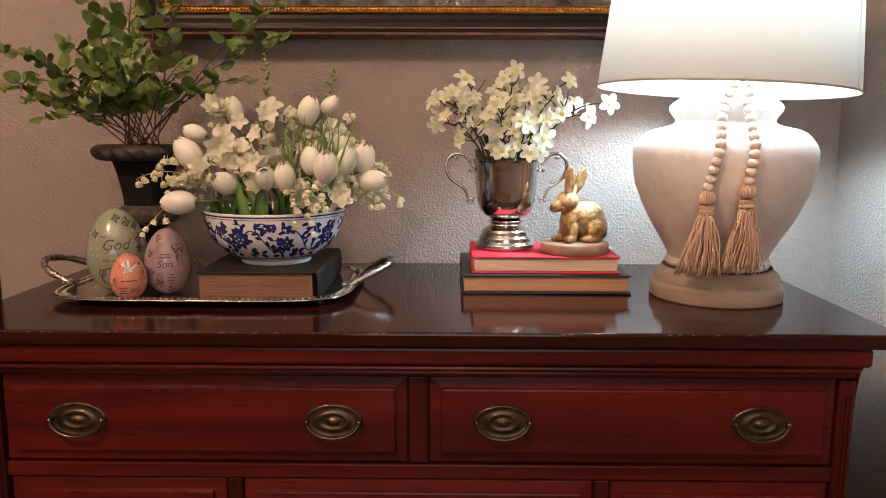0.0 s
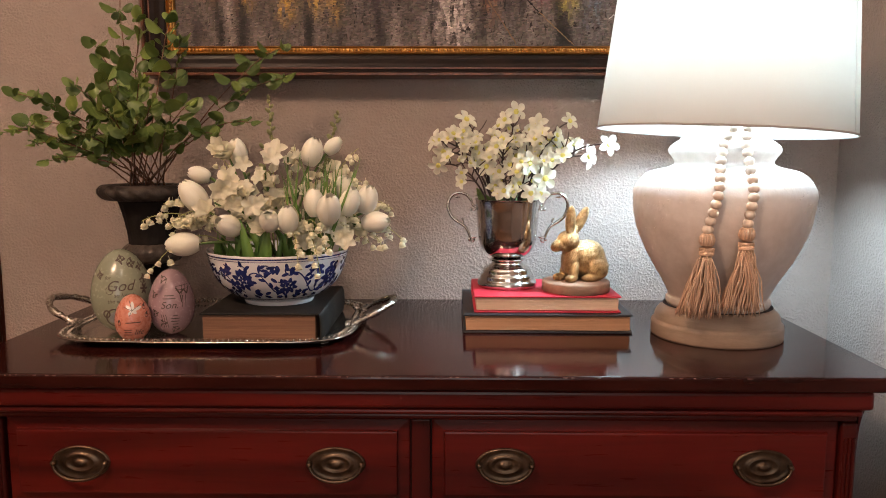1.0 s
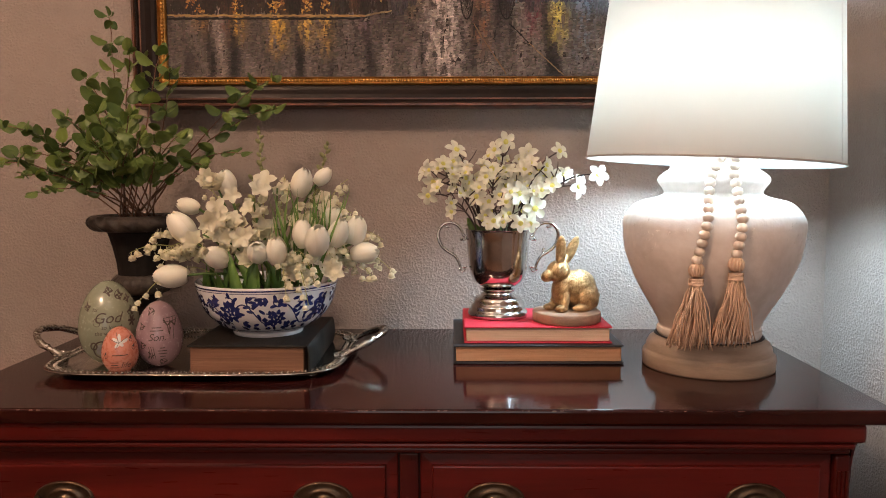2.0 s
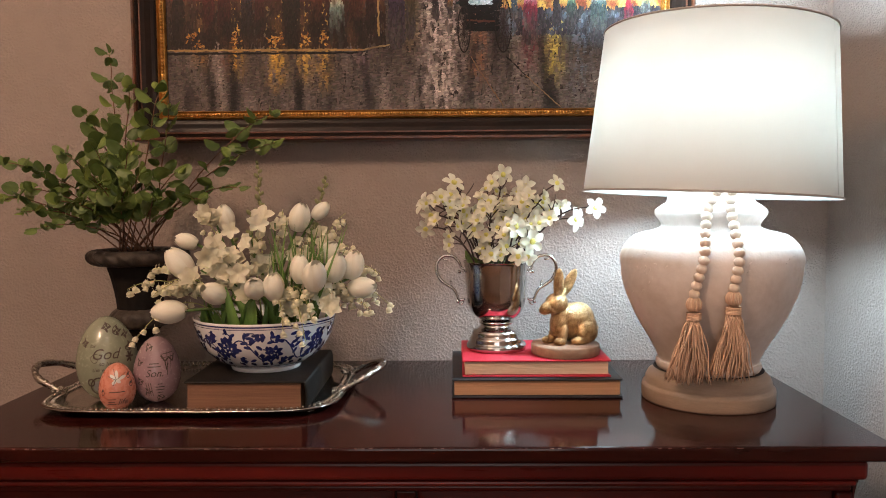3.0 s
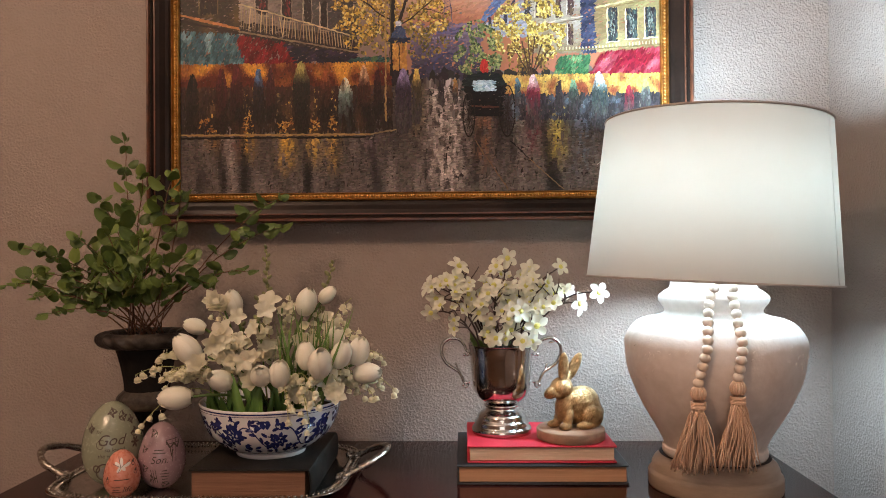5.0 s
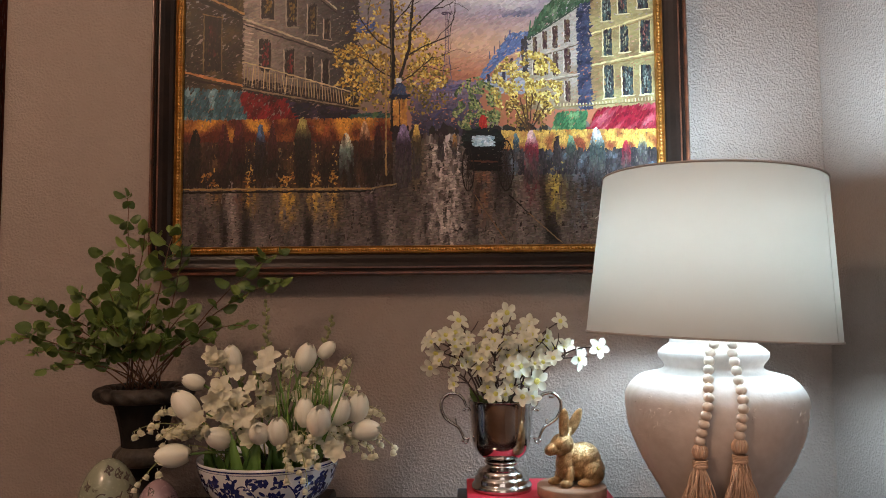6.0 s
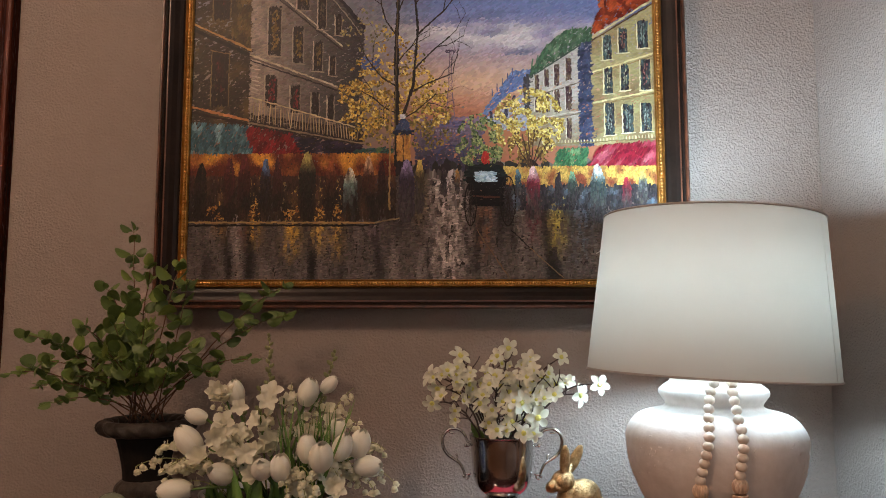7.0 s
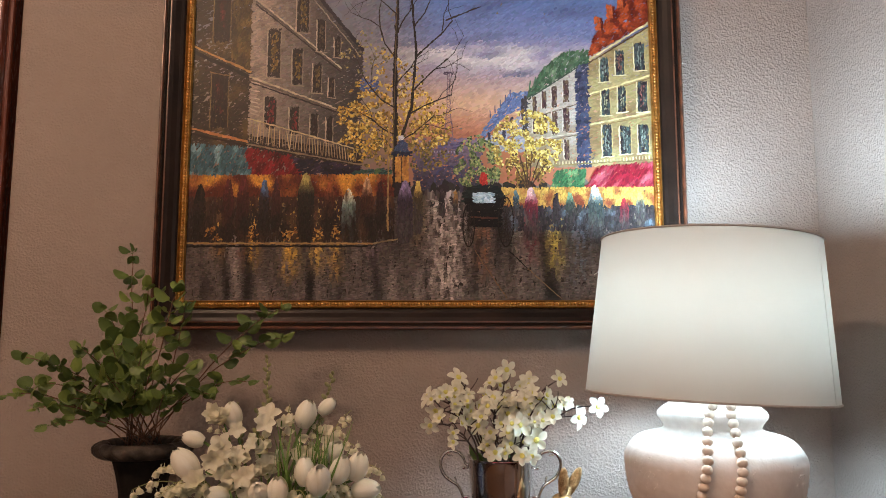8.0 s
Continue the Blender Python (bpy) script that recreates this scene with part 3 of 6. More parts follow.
# The picture's plan is a sheet 820 wide and 568 high, laid out from pixel positions in the camera's last view: X to the
# right, Y down from H above that view's top edge.
def canvas(parent, y0):
    part("canvas", box(ART[0] - 0.004, ART[1] + 0.004, y0 + 0.0005, y0 + 0.008, ART[2] - 0.004, ART[3] + 0.004), surface("primed_canvas", (0.10, 0.08, 0.07), (0.18, 0.15, 0.13), 30, 0.7), parent, smooth=False)
    rng = random.Random(11)
    U = (ART[1] - ART[0]) / 820
    V = (ART[3] - ART[2]) / 568
    H = 48
    strokes = []

    def mix(a, b, t):
        t = max(0, min(1, t))
        return tuple(p + (q - p) * t for p, q in zip(a, b))

    def cloud(x, y, sx, sy, seed):
        return noise.noise(Vector((x * sx, y * sy, seed)))

    def dab(x, y, w, h, colour, turn=0.0, wild=0.10):
        """One brush stroke: middle, length, breadth, colour 0..255, turn in degrees."""
        k = 1 + rng.uniform(-wild, wild)
        strokes.append((x, y + H, w, h, tuple(max(0, min(255, c * k + rng.uniform(-4, 4))) for c in colour), radians(turn + rng.uniform(-9, 9))))

    def area(poly, colour, size=(7, 3), turn=0.0, cover=3.0, wild=0.12):
        """Fills a polygon with strokes whose middles lie inside it."""
        xs, ys = [p[0] for p in poly], [p[1] for p in poly]
        n = int((max(xs) - min(xs)) * (max(ys) - min(ys)) / (size[0] * size[1]) * cover)
        px = np.array([rng.uniform(min(xs), max(xs)) for _ in range(n)])
        py = np.array([rng.uniform(min(ys), max(ys)) for _ in range(n)])
        inside = np.zeros(n, bool)
        for (ax, ay), (bx, by) in zip(poly, poly[1:] + poly[:1]):
            if ay != by:
                inside ^= ((ay > py) != (by > py)) & (px < (bx - ax) * (py - ay) / (by - ay) + ax)
        for x, y in zip(px[inside], py[inside]):
            c = colour(x, y) if callable(colour) else colour
            dab(x, y, size[0] * rng.uniform(0.6, 1.3), size[1] * rng.uniform(0.6, 1.4), c, turn, wild)

    def rect(x0, x1, y0_, y1_, colour, size=(7, 3), turn=0.0, cover=3.0, wild=0.12):
        area([(x0, y0_), (x1, y0_), (x1, y1_), (x0, y1_)], colour, size, turn, cover, wild)

    def line(x0, ya, x1, yb, colour, w=2.0, step=8.0, shake=0.5):
        d = math.hypot(x1 - x0, yb - ya)
        a = math.degrees(math.atan2(-(yb - ya), x1 - x0))
        n = max(1, int(d / step))
        for k in range(n):
            f = (k + 0.5) / n
            dab(x0 + (x1 - x0) * f + rng.uniform(-shake, shake), ya + (yb - ya) * f + rng.uniform(-shake, shake), d / n * 1.5, w * rng.uniform(0.7, 1.3), colour, a)

    def bough(x, y, a, length, w, depth):
        """A crooked branch that forks into twigs."""
        for k in range(3):
            x1, y1 = x + length / 3 * math.cos(a), y - length / 3 * math.sin(a)
            line(x, y, x1, y1, (66, 54, 46), w, 6, 0.3)
            x, y, a, w = x1, y1, a + rng.uniform(-0.35, 0.35), w * 0.86
            if depth and k:
                bough(x, y, a + rng.choice((-1, 1)) * rng.uniform(0.4, 0.9), length * 0.62, w * 0.7, depth - 1)

    def leaves(cx, cy, rx, ry, n, colours, size=(5.0, 3.3)):
        for _ in range(n):
            a, r = rng.uniform(0, 2 * math.pi), rng.random() ** 0.6
            x, y = cx + rx * r * math.cos(a), cy + ry * r * math.sin(a)
            if cloud(x, y, 0.06, 0.06, cx) > -0.12:
                dab(x, y, size[0] * rng.uniform(0.6, 1.4), size[1] * rng.uniform(0.6, 1.3), rng.choice(colours), rng.uniform(0, 180))

    # sky: blue with a grey cloud bank, then lavender, peach and orange towards the street
    def sky(x, y):
        c = mix((104, 132, 190), (138, 142, 184), (y + 10) / 90)
        c = mix(c, (168, 152, 172), (y - 60) / 60)
        c = mix(c, (214, 172, 142), (y - 118) / 60)
        c = mix(c, (192, 124, 94), (y - 190) / 45)
        if y < 135:
            c = mix(c, (92, 100, 134), 1.1 * cloud(x + 2 * y, y, 0.010, 0.030, 3))
            c = mix(c, (206, 196, 196), 2.2 * math.exp(-((y - 100 - 0.03 * (x - 450)) / 22) ** 2) * (0.4 + cloud(x, y, 0.02, 0.05, 6)))
        return mix(c, (134, 124, 122), 0.75 * (1 - max(0, min(1, (x - 330) / 110))))
    rect(-4, 824, -50, 320, sky, (36, 20), 15, 4, 0.03)
    rect(290, 824, -50, 262, sky, (14, 6), 18, 3.0, 0.05)
    rect(290, 824, -50, 262, sky, (8, 3), 30, 0.8, 0.08)
    # haze and arch at the end of the street
    area([(400, 245), (520, 245), (520, 345), (400, 345)], lambda x, y: mix((136, 116, 138), (72, 66, 84), (y - 250) / 80), (7, 4), 10, 3)
    rect(446, 486, 252, 262, (104, 96, 134), (8, 3), 0, 3)
    for k in range(12):
        dab(432 + k * 5, 268 + rng.uniform(-1, 1), 4, 2, (168, 156, 176), 90)
    for k in range(11):
        a = math.pi * k / 10
        dab(462 + 24 * math.cos(a), 318 - 24 * math.sin(a), 8, 3, (80, 78, 116), math.degrees(a) + 90)
    # tower
    for s in (-1, 1):
        line(462 + s * 1.2, 126, 462 + s * 3, 190, (128, 104, 116), 1.3, 7)
        line(462 + s * 3, 190, 462 + s * 8, 248, (128, 104, 116), 1.5, 7)
    for k in range(26):
        dab(462, 130 + k * 4.6, 3 + k * 0.45, 1.0, (140, 112, 120), 30 if k % 2 else -30)
    rect(455, 469, 126, 131, (104, 88, 104), (5, 2))

    # wet street
    def street(x, y):
        c = mix((84, 72, 67), (112, 101, 97), (y - 400) / 120)
        c = mix(c, (112, 102, 98), 0.5 * max(0, min(1, (x - 330) / 300)))
        c = mix(c, (44, 39, 39), 1.5 * max(0, cloud(x, y, 0.05, 0.009, 31)))
        c = mix(c, (160, 146, 138), 0.9 * max(0, cloud(x, y, 0.04, 0.010, 7)))
        for cx, half, col, power, foot in ((458, 34, (196, 180, 172), 0.95, 545), (58, 14, (170, 118, 52), 0.6, 470), (118, 13, (206, 160, 62), 0.85, 480), (184, 15, (212, 166, 66), 0.95, 500), (232, 12, (212, 170, 80), 0.95, 490),
                                           (264, 12, (206, 164, 78), 0.95, 500), (648, 15, (206, 184, 84), 0.95, 495), (606, 13, (122, 54, 66), 0.8, 470), (520, 16, (156, 104, 72), 0.5, 500), (690, 26, (116, 126, 140), 0.5, 520),
                                           (330, 14, (126, 104, 108), 0.6, 490), (405, 14, (150, 120, 62), 0.6, 440), (580, 12, (150, 146, 132), 0.6, 460), (98, 9, (100, 60, 58), 0.6, 480)):
            f = 1.7 * power * math.exp(-((x - cx) / half) ** 2) * (0.42 + 1.0 * cloud(x, y, 0.17, 0.06, 2))
            c = mix(c, col, f * max(0.0, min(1, (foot - y) / 45)))
        return c
    rect(-4, 824, 330, 526, (62, 55, 53), (34, 14), 80, 4, 0.08)
    rect(-4, 824, 340, 526, street, (13, 3.6), 88, 3.2, 0.10)
    rect(-4, 824, 350, 526, street, (6, 2.2), 4, 1.0, 0.22)
    # pavement behind the kerb lies in shade
    def pave(x, y):
        return mix(mix((92, 56, 46), (58, 45, 41), (y - 340) / 40), (118, 84, 52), 1.3 * cloud(x, y, 0.05, 0.03, 14))
    rect(-4, 366, 338, 422, pave, (8, 3), 86, 3, 0.16)
    for x, w in ((58, 40), (118, 18), (184, 26), (232, 16), (264, 14)):
        leaves(x, 408, w * 0.6, 16, int(w * 1.6), ((184, 132, 52), (146, 98, 44), (206, 160, 74)), (6, 2.2))
    line(-4, 425, 330, 426, (176, 142, 84), 3.0, 9)
    line(330, 426, 372, 419, (150, 128, 92), 2.4, 8)
    line(-4, 430, 320, 431, (32, 27, 26), 3.4, 9)

    # near dark house
    rect(-4, 106, -50, 262, lambda x, y: mix((70, 58, 46), (112, 90, 54), 0.2 + 1.3 * cloud(x, y, 0.03, 0.02, 1)), (8, 3.4), 20, 3.4, 0.14)
    area([(70, -50), (106, -50), (106, 122), (70, 104)], lambda x, y: mix((124, 100, 56), (84, 68, 44), 0.5 + cloud(x, y, 0.05, 0.05, 16)), (7, 3), 70, 2.4)
    for x0, x1, ya, yb in ((36, 64, -50, 66), (36, 64, 126, 222)):
        rect(x0, x1, ya, yb, (56, 42, 38), (7, 3), 84, 3.4, 0.14)
        rect(x0 + 7, x1 - 8, ya + 10, yb - 26, lambda x, y: mix((64, 40, 38), (122, 52, 52), cloud(x, y, 0.09, 0.05, 18) * 1.6), (6, 2.4), 84, 1.5, 0.2)
        line(x0 - 2, ya, x0 - 2, yb, (142, 120, 78), 1.6)
        line(x1 + 2, ya, x1 + 2, yb, (128, 104, 66), 1.6)
        line(x0 - 4, ya - 2, x1 + 4, ya + 4, (140, 116, 74), 1.8)
    line(-4, 74, 106, 124, (188, 140, 84), 4.2, 8)
    line(-4, 84, 106, 134, (46, 38, 34), 6, 9)
    line(-4, 223, 106, 249, (208, 138, 82), 4.0, 8)
    line(-4, 232, 106, 256, (62, 44, 36), 4, 9)

    # long grey house that runs back to the trees
    def grey(x, y):
        c = mix((172, 152, 138), (108, 98, 94), (x - 118) / 110)
        return mix(mix(c, (72, 66, 68), (x - 210) / 90), (92, 80, 72), 0.8 * cloud(x, y, 0.05, 0.04, 40))
    area([(106, -50), (200, -50), (306, 84), (306, 292), (106, 262)], grey, (7, 3), 14, 4.2, 0.10)
    line(196, -50, 308, 86, (58, 54, 60), 7, 9)
    line(186, -46, 300, 92, (156, 142, 128), 2.0, 9)
    for k in range(3):
        line(104, 132 + 5 * k, 260, 190 + 3 * k, ((196, 176, 150), (120, 104, 92), (60, 52, 50))[k], (3.0, 3.0, 2.6)[k], 8)
        line(112, -10 + 5 * k, 268, 118 + 3 * k, ((196, 178, 154), (110, 98, 90), (66, 58, 56))[k], (2.8, 3.4, 2.6)[k], 8)
    for x, ya, yb, w, glow in ((147, 46, 132, 22, (132, 106, 52)), (190, 84, 146, 17, (128, 104, 52)), (226, 110, 160, 14, (112, 92, 56)), (252, 136, 168, 9, (92, 78, 60)), (198, -46, 50, 21, (124, 102, 58)), (232, 30, 86, 13, (96, 82, 66)),
                               (262, 62, 96, 9, (92, 80, 70)), (143, 170, 224, 20, (124, 46, 52)), (186, 188, 234, 16, (132, 50, 54)), (222, 200, 240, 12, (64, 48, 48)), (250, 206, 250, 10, (60, 50, 48))):
        rect(x - w / 2, x + w / 2, ya, yb, (58, 48, 44), (6, 2.6), 84, 3.6, 0.16)
        rect(x - w / 4, x + w / 3, ya + 6, yb - 8, glow, (5, 2.4), 80, 0.9, 0.25)
        line(x - w / 2 - 2, ya, x - w / 2 - 2, yb, (186, 168, 148), 2.2, 7)
        line(x + w / 2 + 1, ya + 3, x + w / 2 + 1, yb, (150, 134, 118), 1.4, 7)
        line(x - w / 2 - 3, yb + 2, x + w / 2 + 3, yb + 4, (164, 146, 126), 1.8, 7)
    for k in range(9):
        line(108, 142 + 7 * k, 122 - k % 2 * 4, 145 + 7 * k, (196, 176, 160), 2, 7)
    area([(106, 236), (306, 268), (306, 318), (106, 262)], (62, 50, 46), (7, 3), 12, 2.6)
    for k in range(40):
        x = 107 + k * 4.9
        top, foot = 208 + (x - 107) * 0.29, 250 + (x - 107) * 0.19
        dab(x, (top + foot) / 2, foot - top, rng.uniform(1.0, 2.0), (190, 164, 124), 90, 0.2)
    line(104, 207, 304, 264, (204, 180, 138), 2.2, 8)
    line(104, 253, 318, 292, (150, 130, 104), 2.8, 8)

    # awnings of the shops
    area([(-4, 252), (102, 260), (116, 308), (-4, 306)], lambda x, y: mix((66, 104, 116), (142, 176, 188), 1.7 * cloud(x, y, 0.07, 0.04, 4)), (9, 3), 64, 3.4, 0.18)
    area([(98, 260), (180, 274), (212, 316), (114, 308)], lambda x, y: mix((154, 34, 44), (98, 20, 30), 0.3 + 1.4 * cloud(x, y, 0.06, 0.06, 44)), (9, 3), 58, 3.6, 0.16)
    area([(182, 276), (306, 294), (306, 322), (208, 316)], lambda x, y: mix((46, 38, 58), (78, 62, 92), 1.5 * cloud(x, y, 0.05, 0.05, 46)), (9, 3.4), 20, 3.4, 0.18)
    area([(292, 300), (360, 296), (360, 326), (298, 326)], lambda x, y: mix((62, 96, 92), (112, 130, 62), 1.4 * cloud(x, y, 0.07, 0.07, 48)), (7, 3), 30, 3, 0.2)
    # lit windows of the shops
    rect(-4, 368, 308, 344, lambda x, y: mix((226, 160, 56), (110, 48, 36), 0.4 + 1.7 * cloud(x, y, 0.03, 0.03, 9) + max(0, (y - 324) / 22)), (5, 2.6), 80, 4.5, 0.14)

    # right-hand houses
    area([(520, 234), (572, 166), (608, 162), (604, 192), (566, 202), (522, 248)], lambda x, y: mix((104, 122, 168), (136, 150, 188), cloud(x, y, 0.08, 0.08, 50) * 1.5), (7, 3), 35, 4)
    area([(524, 248), (604, 196), (604, 268), (540, 268)], (164, 168, 190), (7, 3), 20, 3.6)
    for x, ya, yb in ((534, 236, 252), (547, 228, 248), (560, 220, 244), (574, 208, 236)):
        rect(x - 2.5, x + 2.5, ya, yb, (78, 76, 98), (4, 2), 86, 4)
    for k in range(5):
        line(536 + 9 * k, 208 - 9 * k, 536 + 9 * k, 196 - 9 * k, (110, 104, 128), 2, 6)
    area([(592, 176), (610, 164), (610, 238), (592, 232)], (86, 80, 84), (6, 3), 80, 3)
    area([(604, 172), (690, 118), (690, 296), (604, 296)], lambda x, y: mix((196, 188, 178), (160, 142, 116), (y - 205) / 90 + 0.7 * cloud(x, y, 0.05, 0.05, 52)), (7, 3), 18, 4, 0.08)
    area([(602, 168), (632, 120), (664, 96), (712, 88), (714, 114), (690, 118), (604, 174)], lambda x, y: mix((82, 112, 84), (138, 156, 126), 1.6 * cloud(x, y, 0.07, 0.05, 54)), (7, 3), 55, 4, 0.16)
    for k in range(9):
        line(606 + 9 * k, 158 - 7 * k, 608 + 9 * k, 144 - 7 * k, (92, 128, 96), 2.2, 6)
    area([(689, 118), (714, 112), (714, 296), (689, 296)], lambda x, y: mix((92, 98, 128), (64, 68, 92), 0.4 + 1.5 * cloud(x, y, 0.09, 0.09, 56)), (6, 3), 40, 4, 0.14)
    line(604, 176, 692, 120, (84, 96, 84), 2.6, 8)
    for ya, yb in ((208, 182), (250, 236)):
        line(604, ya, 690, yb, (206, 196, 178), 2.2, 8)
        line(604, ya + 4, 690, yb + 4, (138, 122, 102), 1.8, 8)
    for x, ya, yb, w in ((615, 172, 198, 6), (632, 164, 192, 7), (650, 155, 190, 8), (671, 144, 180, 9), (632, 204, 236, 8), (650, 200, 238, 9), (671, 194, 232, 10), (671, 250, 282, 8), (615, 212, 236, 6)):
        rect(x - w / 2, x + w / 2, ya, yb, lambda q, y: mix((92, 66, 70), (142, 120, 92), 0.3 + 1.5 * cloud(q, y, 0.2, 0.1, 58)), (5, 2), 86, 4.5, 0.16)
        line(x - w / 2 - 1.5, ya, x - w / 2 - 1.5, yb, (216, 208, 196), 1.5, 7)
    area([(713, 112), (826, 46), (826, 290), (713, 294)], lambda x, y: mix((190, 176, 124), (158, 132, 94), 0.2 + 1.3 * cloud(x, y, 0.03, 0.03, 5) + (y - 200) / 400), (8, 3.2), 16, 4, 0.07)
    area([(714, 96), (722, 66), (740, 46), (752, 24), (772, 10), (790, -8), (826, -46), (826, 36), (716, 100)], lambda x, y: mix((196, 92, 46), (126, 46, 34), 0.4 + 1.5 * cloud(x, y, 0.07, 0.07, 8)), (7, 3.4), 40, 4, 0.14)
    for x, y in ((730, 44), (752, 22), (772, 4), (800, -24)):
        rect(x - 5, x + 6, y - 14, y + 8, (206, 104, 56), (5, 3), 80, 4)
        rect(x + 6, x + 9, y - 12, y + 8, (120, 44, 36), (5, 2), 85, 4)
    line(714, 106, 826, 38, (230, 216, 166), 3.6, 8)
    line(714, 112, 826, 45, (120, 92, 66), 2.4, 8)
    for ya, yb in ((168, 134), (222, 200)):
        line(714, ya, 826, yb, (232, 218, 160), 2.8, 8)
        line(714, ya + 5, 826, yb + 5, (170, 142, 92), 2.0, 8)
    for x, ya, yb, w in ((740, 104, 146, 14), (768, 92, 134, 14), (803, 78, 126, 17), (741, 162, 206, 13), (770, 156, 200, 13), (806, 148, 200, 16), (742, 224, 278, 15), (774, 226, 274, 17), (806, 224, 272, 17)):
        rect(x - w / 2, x + w / 2, ya, yb, lambda q, y: mix((92, 108, 106), (66, 56, 64), 0.4 + 1.8 * cloud(q, y, 0.16, 0.07, 60)), (5, 2.2), 86, 4.5, 0.18)
        rect(x - w / 4, x + w / 5, ya + 6, yb - 8, rng.choice(((146, 158, 150), (156, 106, 96), (170, 168, 136))), (4, 1.8), 86, 0.9, 0.2)
        line(x, ya, x, yb, (70, 66, 66), 1.2, 7)
        line(x - w / 2 - 2, ya, x - w / 2 - 2, yb, (236, 226, 184), 1.8, 7)
        line(x + w / 2 + 1.5, ya, x + w / 2 + 1.5, yb, (206, 184, 128), 1.4, 7)
        line(x - w / 2 - 3, yb + 2, x + w / 2 + 3, yb, (238, 228, 186), 2, 7)
    for k in range(36):
        dab(624 + k * 5.6, 289 - max(0, k - 14) * 0.45, 7, 2.2, (220, 206, 164), 90, 0.16)
    line(620, 294, 826, 284, (150, 132, 92), 2.2, 8)
    area([(650, 302), (704, 300), (698, 332), (640, 332)], lambda x, y: mix((74, 124, 84), (150, 176, 120), 1.4 * cloud(x, y, 0.1, 0.08, 62)), (7, 2.6), 60, 4, 0.16)
    area([(724, 297), (826, 289), (826, 336), (700, 332)], lambda x, y: mix((156, 38, 58), (200, 112, 122), 0.05 + 1.7 * cloud(x + y, y, 0.09, 0.03, 6)), (9, 2.8), 56, 4.4, 0.14)
    rect(556, 826, 332, 366, lambda x, y: mix((214, 176, 86), (150, 78, 52), 0.3 + 1.6 * cloud(x, y, 0.06, 0.05, 12) + (y - 350) / 50), (5, 2.6), 78, 4.5, 0.14)
    rect(556, 826, 364, 404, lambda x, y: mix((72, 66, 68), (110, 124, 136), 1.6 * cloud(x, y, 0.06, 0.06, 15)), (7, 3), 84, 3.4, 0.18)

    # golden trees before the grey house; bare trunks and boughs
    gold = ((224, 184, 78), (204, 160, 60), (168, 130, 56), (120, 102, 56), (192, 160, 92), (232, 204, 116), (146, 110, 46))
    dull = ((112, 100, 60), (140, 120, 64), (96, 84, 56), (164, 138, 72))
    leaves(330, 250, 52, 44, 560, dull + gold[:2])
    leaves(420, 262, 46, 40, 420, dull + gold[2:4])
    for cx, cy, rx, ry, n in ((322, 172, 38, 38, 620), (346, 226, 36, 32, 500), (292, 206, 34, 26, 360), (400, 190, 36, 36, 460), (428, 232, 38, 34, 420), (382, 140, 36, 30, 190), (306, 250, 40, 22, 200), (354, 110, 26, 26, 90), (444, 196, 22, 24, 90)):
        leaves(cx, cy, rx, ry, n, gold)
    leaves(310, 90, 46, 40, 120, ((150, 134, 92), (178, 160, 100), (120, 112, 86)))
    rect(304, 336, 138, 160, (88, 104, 152), (6, 3), 10, 1.4)
    line(372, -50, 366, 120, (56, 47, 42), 6.0, 10)
    line(366, 120, 368, 330, (50, 42, 38), 8.5, 10)
    line(369, -50, 363, 300, (110, 90, 62), 1.8, 10)
    line(392, -50, 404, 90, (62, 52, 45), 4.0, 9)
    line(404, 90, 396, 190, (58, 48, 42), 4.8, 9)
    line(396, 190, 376, 250, (58, 48, 42), 5.2, 9)
    for x, y, a, length, w in ((404, 98, 0.75, 92, 3.2), (398, 160, 0.8, 84, 3.0), (394, 200, 0.5, 80, 2.8), (366, 100, 2.2, 96, 2.8), (366, 190, 2.6, 86, 2.8), (368, 60, 1.2, 80, 2.6), (366, 150, 0.9, 60, 2.4), (364, 236, 2.7, 70, 2.6), (380, 246, 0.5, 70, 2.4), (402, 40, 0.9, 80, 2.4), (368, 20, 2.4, 70, 2.2)):
        bough(x, y, a, length, w, 2)
    line(458, 32, 520, 8, (70, 58, 54), 2.6, 8)
    line(356, 196, 355, 404, (168, 136, 82), 3.2, 9)
    # round trees at the end of the street
    leaves(514, 288, 44, 48, 1100, ((118, 136, 84), (92, 106, 66), (152, 160, 100), (172, 168, 106), (78, 88, 60)))
    leaves(600, 256, 62, 60, 1900, ((226, 204, 106), (204, 176, 78), (172, 142, 66), (240, 222, 140), (150, 122, 62)))
    leaves(600, 300, 40, 34, 260, ((132, 100, 58), (164, 132, 64), (104, 80, 52)))
    for dx in (-26, -14, -4, 8, 20, 30):
        line(602, 336, 602 + dx, 262 + abs(dx), (92, 66, 52), 1.8, 8)
    # kiosk
    area([(366, 268), (369, 254), (378, 246), (388, 254), (391, 268)], (74, 88, 122), (5, 2.6), 50, 5)
    rect(374, 382, 240, 248, (200, 196, 200), (4, 2.4), 0, 4)
    rect(362, 396, 268, 275, (46, 52, 74), (6, 2.4), 0, 4)
    rect(368, 391, 277, 322, lambda x, y: mix((224, 166, 76), (160, 104, 50), 0.3 + cloud(x, y, 0.1, 0.08, 64)), (5, 2.6), 84, 5)
    line(379, 278, 379, 320, (96, 66, 44), 1.6, 8)
    rect(366, 394, 322, 345, (54, 44, 50), (6, 3), 84, 4)

